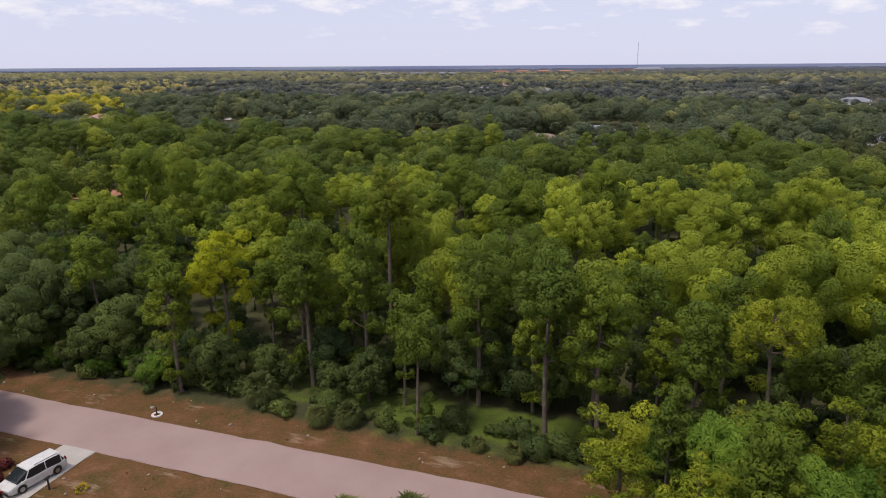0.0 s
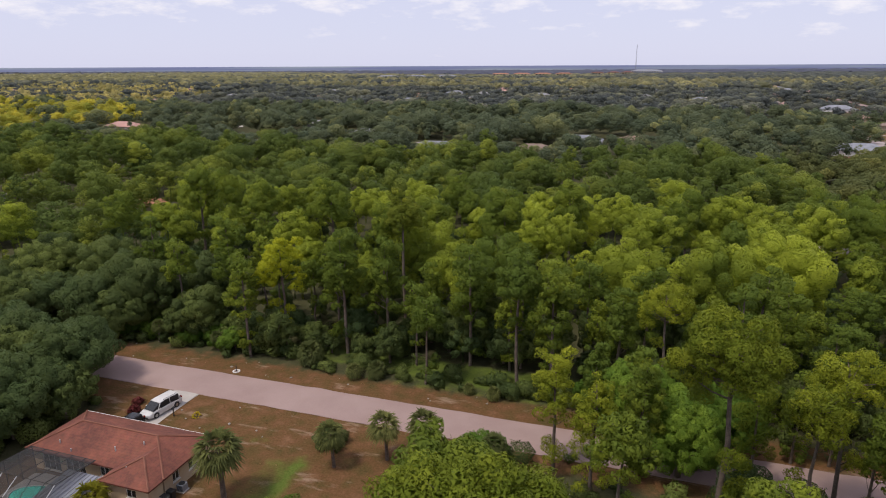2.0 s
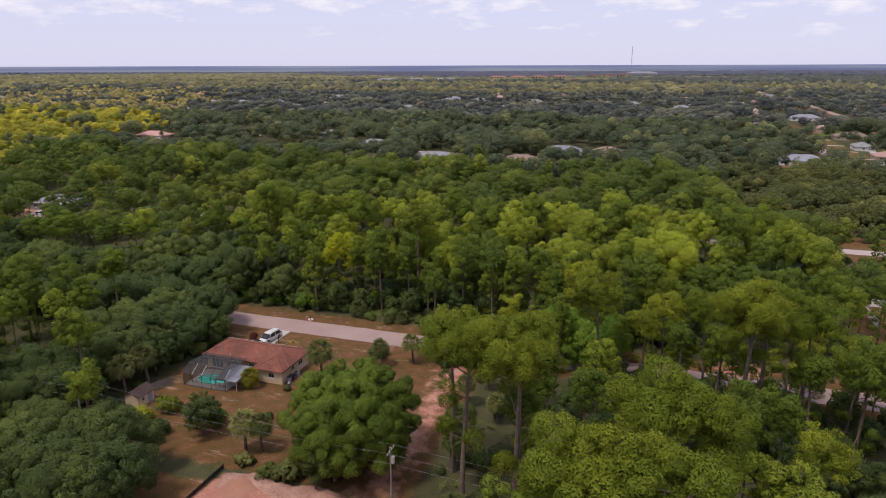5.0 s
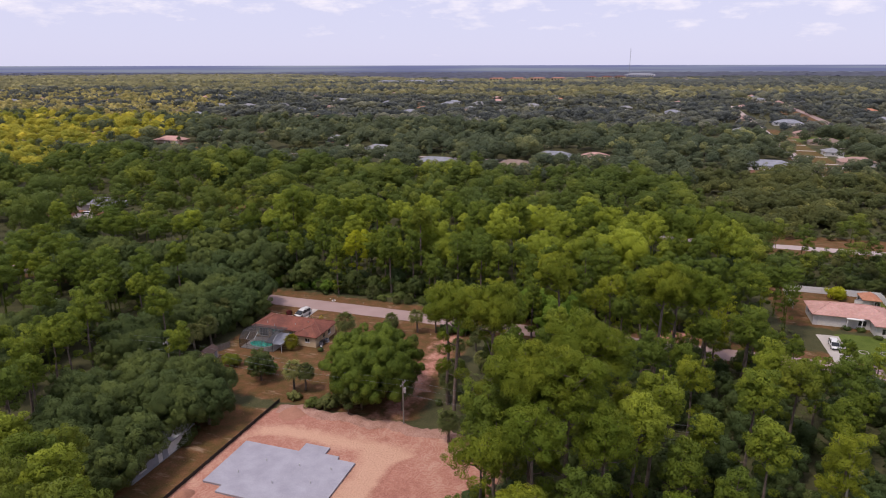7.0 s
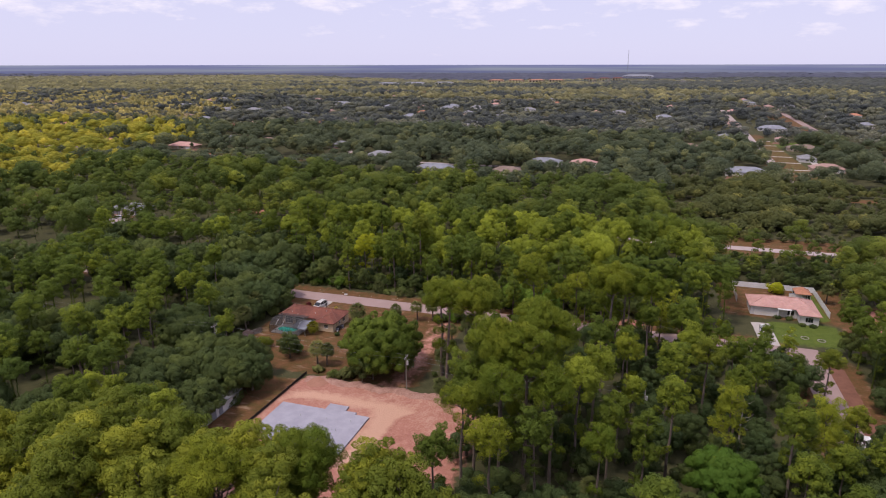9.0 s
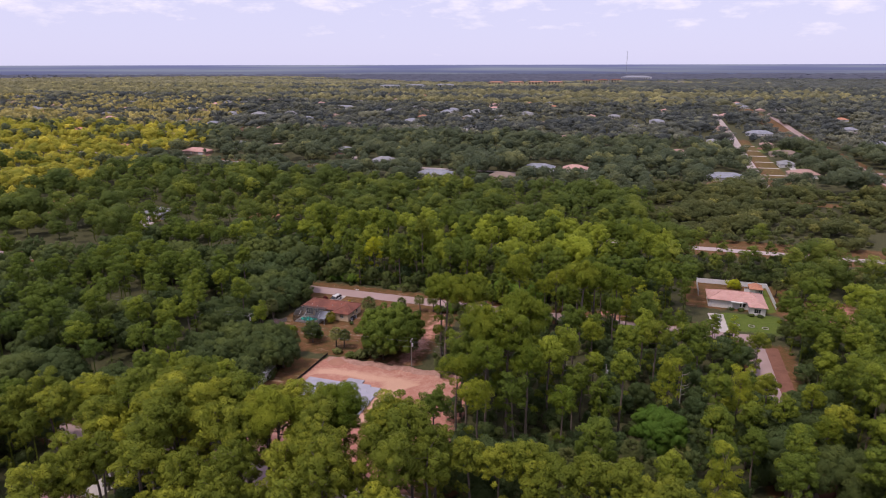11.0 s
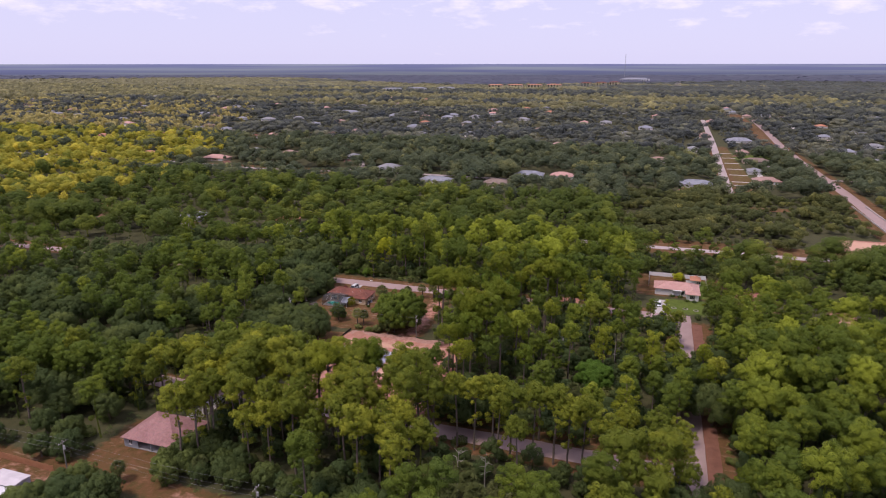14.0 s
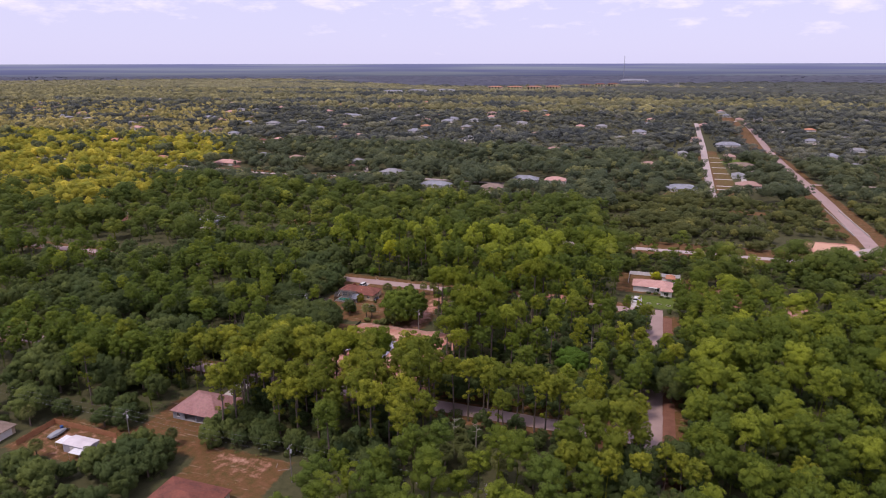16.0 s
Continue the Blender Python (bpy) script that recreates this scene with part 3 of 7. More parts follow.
def window(parent, m, h, thick=0.2, bars=1):
    """A framed window in an opening of a wall."""
    x0, x1, z0, z1 = h
    frame_bm, t = bmesh.new(), 0.07
    ring = [(x0, z0), (x1, z0), (x1, z1), (x0, z1), (x0 + t, z0 + t), (x1 - t, z0 + t), (x1 - t, z1 - t), (x0 + t, z1 - t)]
    faces(frame_bm, [(x, y, z) for y in (0.05, 0.12) for x, z in ring], [f for i in range(4) for j in [(i + 1) % 4] for f in ([i, j, 4 + j, 4 + i], [8 + j, 8 + i, 12 + i, 12 + j], [j, i, 8 + i, 8 + j], [4 + i, 4 + j, 12 + j, 12 + i])])
    frame_bm.transform(m)
    w = part("window", frame_bm, TRIM, parent)
    for i in range(bars):
        x = x0 + (x1 - x0) * (i + 1) / (bars + 1)
        bar = bm_box((x - 0.03, 0.055, z0 + 0.07), (x + 0.03, 0.115, z1 - 0.07))
        bar.transform(m)
        part("glazing_bar", bar, TRIM, w)
    pane = bm_box((x0 + 0.03, 0.08, z0 + 0.03), (x1 - 0.03, 0.09, z1 - 0.03))
    pane.transform(m)
    part("pane", pane, GLASS, w)
    sill = bm_box((x0 - 0.08, -0.07, z0 - 0.08), (x1 + 0.08, 0.04, z0), 0.01)
    sill.transform(m)
    part("sill", sill, TRIM, w)


def panel_door(parent, m, h, name="door", rows=3, material=None):
    x0, x1, z0, z1 = h
    bm = bm_box((x0, 0.06, z0), (x1, 0.11, z1))
    for i in range(rows):
        a = z0 + 0.08 + (z1 - z0 - 0.08) * i / rows
        b = z0 + (z1 - z0 - 0.02) * (i + 1) / rows
        box(bm, (x0 + 0.1, 0.04, a), (x1 - 0.1, 0.07, b - 0.04), 0.012)
    bm.transform(m)
    d = part(name, bm, material or TRIM, parent)
    k = bm_box((x1 - 0.22, 0.0, z0 + 0.95), (x1 - 0.14, 0.05, z0 + 1.05), 0.01)
    k.transform(m)
    part("handle", k, RIM, d)


def shell(parent, x0, y0, x1, y1, height, material, openings, skip=()):
    """Four walls with their windows and doors. openings: side -> [(from, to, sill, head, what)]."""
    corners = {"s": ((x0, y0), (x1, y0)), "e": ((x1, y0), (x1, y1)), "n": ((x1, y1), (x0, y1)), "w": ((x0, y1), (x0, y0))}
    for side, (a, b) in corners.items():
        if side in skip:
            continue
        if side in "ew":
            k = 0.2 if side == "e" else -0.2
            a, b = (a[0], a[1] + k), (b[0], b[1] - k)
        holes = openings.get(side, [])
        bm = bmesh.new()
        m = wall(bm, a, b, height, 0.2, [h[:4] for h in holes])
        part("wall", bm, material, parent)
        for h in holes:
            if h[4] == "window":
                window(parent, m, h[:4], bars=1 if h[1] - h[0] < 2 else 2)
            elif h[4] == "garage":
                panel_door(parent, m, h[:4], "garage_door", 4)
            elif h[4] == "open":
                continue
            else:
                panel_door(parent, m, h[:4])
    part("floor_slab", bm_box((x0 + 0.21, y0 + 0.21, -0.05), (x1 - 0.21, y1 - 0.21, 0.08)), DRIVE, parent)


def house(x, y, w, d, turn, walls, roof, label, wing=None, rise=None, eave=2.55, group="houses in the woods", cap=None, front=None):
    """A one-storey hip-roofed house; x, y its middle. wing: (from, to, depth) standing out to the front."""
    h = thing("house", (x, y, 0), turn, label, "house", group)
    x0, y0, x1, y1 = -w / 2, -d / 2, w / 2, d / 2
    front = front or [(1.6, 3.0, 0.9, 2.1, "window"), (w * 0.42, w * 0.42 + 1.0, 0.1, 2.1, "door"), (w * 0.58, w * 0.58 + 1.8, 0.8, 2.1, "window")]
    if not wing and len(front) == 3:
        front.append((w - 5.6, w - 0.9, 0.1, 2.2, "garage"))
    back = [(1.5, 3.2, 0.9, 2.1, "window"), (w * 0.45, w * 0.45 + 2.4, 0.15, 2.1, "window"), (w - 4, w - 2.4, 0.9, 2.1, "window")]
    sides = [(d * 0.3, d * 0.3 + 1.4, 0.9, 2.1, "window")]
    shell(h, x0, y0, x1, y1, eave, walls, {"s": front, "n": back, "e": sides, "w": sides})
    bm = bmesh.new()
    lines = hip_roof(bm, x0, y0, x1, y1, eave + 0.17, rise or d * 0.21, 0.55)
    r = part("roof", bm, roof, h)
    if wing:
        a, b, out = wing
        shell(h, a, y0 - out, b, y0 - 0.01, eave, walls, {"s": [(0.8, b - a - 0.8, 0.1, 2.2, "garage")], "e": [], "w": []}, "n")
        bm = bmesh.new()
        top = eave + 0.17
        mid, o, k = (a + b) / 2, 0.55, (b - a + 1.1) / 2
        climb = k * (rise or d * 0.21) / (d / 2 + 0.55)
        back_y = y0 - o + k
        faces(bm, [(a - o, y0 - out - o, top), (b + o, y0 - out - o, top), (b + o, y0 - o, top + 0.01), (mid, back_y, top + climb), (a - o, y0 - o, top + 0.01), (mid, y0 - out - o + k, top + climb),
                   (a - o, y0 - out - o, top - 0.16), (b + o, y0 - out - o, top - 0.16), (b + o, y0 - o, top - 0.16), (a - o, y0 - o, top - 0.16)],
              [[0, 1, 5], [1, 2, 3, 5], [4, 0, 5, 3], [6, 7, 1, 0], [7, 8, 2, 1], [9, 6, 0, 4], [9, 8, 7, 6]])
        part("roof", bm, roof, h)
        lines += [(Vector((a - o, y0 - out - o, top)), Vector((mid, y0 - out - o + k, top + climb))), (Vector((b + o, y0 - out - o, top)), Vector((mid, y0 - out - o + k, top + climb))), (Vector((mid, y0 - out - o + k, top + climb)), Vector((mid, back_y, top + climb)))]
    if cap:
        caps(lines, cap, r)
    return h


# the red-roofed house and what stands behind it
def red_house():
    h = thing("house", (-44.3, 19.8, 0), 0, "cream stucco bungalow with a weathered red shingle hip roof", "house")
    shell(h, -8.6, -2.8, 8.6, 4.4, 2.45, WALL_CREAM, {
        "s": [(1.2, 3.6, 0.15, 2.1, "window"), (4.4, 7.0, 0.15, 2.1, "window"), (9.0, 10.2, 0.9, 2.0, "window")],
        "n": [(1.0, 2.6, 0.9, 2.0, "window"), (4.6, 6.2, 0.9, 2.0, "window"), (8.2, 9.2, 0.1, 2.1, "door"), (11.2, 15.8, 0.1, 2.2, "garage")],
        "e": [(1.0, 2.0, 1.0, 2.0, "window"), (3.4, 4.8, 0.9, 2.0, "window")], "w": [(2.4, 3.8, 0.9, 2.0, "window")]})
    shell(h, 3.4, -4.9, 8.6, -2.81, 2.45, WALL_CREAM, {"s": [(2.4, 3.6, 1.0, 1.95, "window")], "e": [], "w": []}, "n")
    bm = bmesh.new()
    lines = hip_roof(bm, -8.6, -2.8, 8.6, 4.4, 2.62, 1.75, 0.5)
    r = part("roof", bm, ROOF_RED, h)
    a, b, y0, out, o, top = 3.4, 8.6, -2.8, 2.1, 0.5, 2.63
    k = (b - a + 2 * o) / 2
    climb = k * 1.75 / 4.1
    mid = (a + b) / 2
    bm = bmesh.new()
    faces(bm, [(a - o, y0 - out - o, top), (b + o, y0 - out - o, top), (b + o, y0 - o + 0.6, top + 0.01), (mid, y0 - o + k, top + climb), (a - o, y0 - o, top + 0.01), (mid, y0 - out - o + k, top + climb),
               (a - o, y0 - out - o, top - 0.16), (b + o, y0 - out - o, top - 0.16), (b + o, y0 - o, top - 0.16), (a - o, y0 - o, top - 0.16)],
          [[0, 1, 5], [1, 2, 3, 5], [4, 0, 5, 3], [6, 7, 1, 0], [7, 8, 2, 1], [9, 6, 0, 4], [9, 8, 7, 6]])
    part("roof", bm, ROOF_RED, h)
    lines += [(Vector((a - o, y0 - out - o, top)), Vector((mid, y0 - out - o + k, top + climb))), (Vector((b + o, y0 - out - o, top)), Vector((mid, y0 - out - o + k, top + climb)))]
    caps(lines, CAP, r)
    for x, y, z in ((1.6, -1.6, 3.6), (4.3, -0.4, 4.0), (-5.5, -2.0, 3.3), (4.9, -3.6, 3.2), (-3.4, -2.6, 3.0)):
        part("vent_pipe", rod(bmesh.new(), (x, y, z - 0.45), (x, y, z + 0.25), 0.07), PALE_METAL, r, "pale roof vent pipe")
    part("gutter", bm_box((-9.2, 4.92, 2.44), (9.2, 5.04, 2.58), 0.02), TRIM, r, "white gutter")


red_house()


def pool_cage():
    """Screen enclosure over a small pool, and the white pan roof beside it."""
    c = thing("pool_cage", (-52.2, 9.8, 0), 0, "dark screen pool enclosure behind the red-roofed house", "pool cage")
    W, D, lo, hi = 8.6, 6.6, 2.3, 3.5
    beams = []
    xs = [0, 1.9, 3.8, 5.7, 7.4, W]
    for x in xs:
        beams += [((x, 0, 0), (x, 0, lo)), ((x, 0, lo), (x, 1.8, hi)), ((x, 1.8, hi), (x, D, hi - 0.35))]
    for y in (1.8, 3.4, 5.0, D):
        z = hi - 0.35 * (y - 1.8) / (D - 1.8)
        beams += [((0, y, 0), (0, y, z)), ((0, y, z), (W, y, z))]
    beams += [((0, 0, lo), (W, 0, lo)), ((0, 0, 1.0), (W, 0, 1.0)), ((0, 0, 0.05), (W, 0, 0.05)), ((0, 0, lo), (0, D, lo))]
    for i, (a, b) in enumerate(beams):
        part("beam", rod(bmesh.new(), a, b, 0.05, None, 4), PALE_METAL if i in (4, 7, 16) else DARK_METAL, c)
    panels = [[(0, 0, 0), (W, 0, 0), (W, 0, lo), (0, 0, lo)], [(0, 0, lo), (W, 0, lo), (W, 1.8, hi), (0, 1.8, hi)], [(0, 1.8, hi), (W, 1.8, hi), (W, D, hi - 0.35), (0, D, hi - 0.35)],
              [(0, 0, 0), (0, 0, lo), (0, 1.8, hi), (0, D, hi - 0.35), (0, D, 0)]]
    for p in panels:
        part("screen_panel", faces(bmesh.new(), p, [list(range(len(p)))]), SCREEN_TOP if min(q[2] for q in p) > 1.9 else SCREEN, c)
    pool = thing("swimming_pool", (-48.6, 12.9, 0), 0, "small turquoise swimming pool with a pale deck", "pool")
    edge = [(2.55 * math.cos(t) * (1.0 + 0.12 * math.cos(2 * t)), 1.75 * math.sin(t)) for t in np.linspace(0, 2 * math.pi, 28, endpoint=False)]
    bm = bmesh.new()
    n = len(edge)
    ring = [(-3.5, -3.0), (4.9, -3.0), (4.9, 3.5), (-3.5, 3.5)]
    outer = []
    for x, y in edge:
        s = min(4.9 / abs(x) if x > 0 else 3.5 / max(abs(x), 1e-6), 3.5 / abs(y) if y > 0 else 3.0 / max(abs(y), 1e-6))
        outer.append((x * s, y * s))
    faces(bm, [(x, y, 0.10) for x, y in edge] + [(x, y, 0.10) for x, y in outer] + [(x, y, -0.02) for x, y in outer], [[i, (i + 1) % n, n + (i + 1) % n, n + i] for i in range(n)] + [[n + i, n + (i + 1) % n, 2 * n + (i + 1) % n, 2 * n + i] for i in range(n)])
    part("deck", bm, DRIVE, pool, "pale concrete pool deck")
    bm = bmesh.new()
    prism(bm, edge, 0.012, 0.03)
    part("basin", bm, POOL_SIDE, pool)
    bm = bmesh.new()
    rim = [(x * 1.06, y * 1.06) for x, y in edge]
    faces(bm, [(x, y, 0.15) for x, y in edge] + [(x, y, 0.15) for x, y in rim] + [(x, y, 0.0) for x, y in edge] + [(x, y, 0.09) for x, y in rim], [[i, (i + 1) % n, n + (i + 1) % n, n + i] for i in range(n)] + [[i, 2 * n + i, 2 * n + (i + 1) % n, (i + 1) % n] for i in range(n)] + [[n + i, n + (i + 1) % n, 3 * n + (i + 1) % n, 3 * n + i] for i in range(n)])
    part("coping", bm, WALL_WHITE, pool)
    bm = bmesh.new()
    prism(bm, [(x * 0.995, y * 0.995) for x, y in edge], 0.034, 0.11)
    water = part("water", bm, WATER, pool, "turquoise pool water")
    water.visible_shadow = False
    p = thing("patio_roof", (-45.9, 9.9, 0), 0, "white ribbed metal patio roof leaning on the house", "patio roof")
    bm = bmesh.new()
    nrib = 9
    for i in range(nrib):
        x = i * 4.4 / nrib
        for (xa, xb, dz) in ((x, x + 0.36, 0.0), (x + 0.36, x + 4.4 / nrib, 0.07)):
            faces(bm, [(xa, 0, 2.05 + dz), (xb, 0, 2.05 + dz), (xb, 5.2, 2.5 + dz), (xa, 5.2, 2.5 + dz), (xa, 0, 1.98 + dz), (xb, 0, 1.98 + dz), (xb, 5.2, 2.43 + dz), (xa, 5.2, 2.43 + dz)],
                  [[0, 1, 2, 3], [7, 6, 5, 4], [4, 5, 1, 0], [5, 6, 2, 1], [6, 7, 3, 2], [7, 4, 0, 3]])
    part("roof_pan", bm, ROOF_WHITE, p)
    for x in (0.1, 2.2, 4.3):
        part("post", bm_box((x - 0.05, 0.15, 0), (x + 0.05, 0.25, 2.0), 0.01), PALE_METAL, p)


pool_cage()


def shed(x, y, turn):
    s = thing("garden_shed", (x, y, 0), turn, "cream wooden garden shed with a dark brown gable roof", "shed")
    w, d, e, r = 3.6, 2.6, 1.9, 2.7
    bm = bmesh.new()
    faces(bm, [(0, 0, 0), (w, 0, 0), (w, 0, e), (0, 0, e), (0, d, 0), (w, d, 0), (w, d, e), (0, d, e), (0, d / 2, r), (w, d / 2, r)],
          [[0, 1, 2, 3], [5, 4, 7, 6], [4, 0, 3, 8, 7], [1, 5, 6, 9, 2], [3, 2, 9, 8], [6, 7, 8, 9], [0, 4, 5, 1]])
    part("wall", bm, WALL_CREAM, s)
    for k in (-1, 1):
        bm = bmesh.new()
        y0, y1 = d / 2, d / 2 + k * (d / 2 + 0.25)
        z1 = e - 0.12
        faces(bm, [(-0.2, y0, r + 0.05), (w + 0.2, y0, r + 0.05), (w + 0.2, y1, z1), (-0.2, y1, z1), (-0.2, y0, r + 0.15), (w + 0.2, y0, r + 0.15), (w + 0.2, y1, z1 + 0.1), (-0.2, y1, z1 + 0.1)],
              [[0, 1, 2, 3], [7, 6, 5, 4], [0, 4, 5, 1], [1, 5, 6, 2], [2, 6, 7, 3], [3, 7, 4, 0]])
        part("roof", bm, SHED_ROOF, s)
    d1 = part("door", bm_box((2.2, -0.04, 0.05), (3.2, 0.0, 1.8), 0.01), ROOF_WHITE, s, "pale blue-white door")
    part("handle", bm_box((2.3, -0.08, 0.9), (2.36, -0.04, 1.0)), RIM, d1)
    wnd = part("window", bm_box((0.75, -0.04, 0.9), (1.45, 0.0, 1.5), 0.01), TRIM, s)
    part("pane", bm_box((0.82, -0.05, 0.97), (1.38, -0.041, 1.43)), GLASS, wnd)


shed(-53.6, 0.7, 92)

# houses across the second street and at the end of the side road
house(-44, -87.5, 15.4, 12.0, 0, WALL_GREY, ROOF_ROSE, "new grey block house under a rose-pink hip roof", None, 3.4, 2.6, front=[(1.4, 2.4, 0.9, 2.1, "window"), (4.2, 8.0, 0.1, 2.35, "open"), (8.3, 11.6, 0.1, 2.35, "open"), (13.0, 14.2, 0.9, 2.1, "window")])
house(-20.8, -126.4, 16.2, 12.5, 0, WALL_TAN, ROOF_RED, "house with a dull red shingle hip roof among trees", None, 2.5, 2.5)
house(-43.5, -31.0, 13.5, 11.0, 90, WALL_GREY, ROOF_GREY, "grey house half hidden under oak branches", None, 2.2, 2.5)
house(-93, -119, 10.0, 8.0, 90, WALL_TAN, ROOF_BROWN, "low house with a pale brown roof under oaks", None, 1.6, 2.4)


def pink_house():
    h = thing("house", (81.4, 66.2, 0), 0, "white stucco house with a pale pink tile roof and arched entry", "house")
    shell(h, -8.2, -2.0, 8.6, 6.6, 2.7, WALL_WHITE, {
        "s": [(1.0, 6.0, 0.05, 2.3, "garage"), (7.6, 8.7, 0.05, 2.2, "door"), (9.6, 11.4, 0.7, 2.2, "window")], "n": [(1.5, 3.2, 0.9, 2.1, "window"), (8, 10.4, 0.1, 2.1, "window")],
        "e": [(2.0, 3.6, 0.8, 2.1, "window")], "w": [(2.0, 3.4, 0.9, 2.1, "window")]})
    shell(h, 4.0, -6.4, 8.6, -2.01, 2.7, WALL_WHITE, {"s": [(1.2, 3.2, 0.7, 2.2, "window")], "e": [(1.4, 2.8, 0.8, 2.1, "window")], "w": []}, "n")
    bm = bmesh.new()
    lines = hip_roof(bm, -8.2, -2.0, 8.6, 6.6, 2.87, 1.95, 0.6)
    r = part("roof", bm, ROOF_PINK, h)
    a, b, y0, out, o, top = 4.0, 8.6, -2.0, 4.4, 0.6, 2.88
    k = (b - a + 2 * o) / 2
    mid, climb = (a + b) / 2, k * 0.42
    bm = bmesh.new()
    faces(bm, [(a - o, y0 - out - o, top), (b + o, y0 - out - o, top), (b + o, y0 - o + 0.5, top + 0.01), (mid, y0 - o + k, top + climb), (a - o, y0 - o, top + 0.01), (mid, y0 - out - o + k, top + climb),
               (a - o, y0 - out - o, top - 0.16), (b + o, y0 - out - o, top - 0.16), (b + o, y0 - o, top - 0.16), (a - o, y0 - o, top - 0.16)],
          [[0, 1, 5], [1, 2, 3, 5], [4, 0, 5, 3], [6, 7, 1, 0], [7, 8, 2, 1], [9, 6, 0, 4], [9, 8, 7, 6]])
    part("roof", bm, ROOF_PINK, h)
    bm = bmesh.new()
    box(bm, (-1.4, -3.4, 2.55), (2.2, -2.0, 2.8), 0.03)
    part("porch_beam", bm, WALL_WHITE, h)
    for x in (-1.2, 1.9):
        part("column", rod(bmesh.new(), (x, -3.2, 0), (x, -3.2, 2.55), 0.14, 0.12, 10), WALL_WHITE, h)
    caps(lines, ROOF_PINK, r)


pink_house()
house(89.6, 82.0, 3.4, 4.4, 0, WALL_GREY, ROOF_ORANGE, "small outbuilding with an orange tile roof", None, 1.4, 2.4)

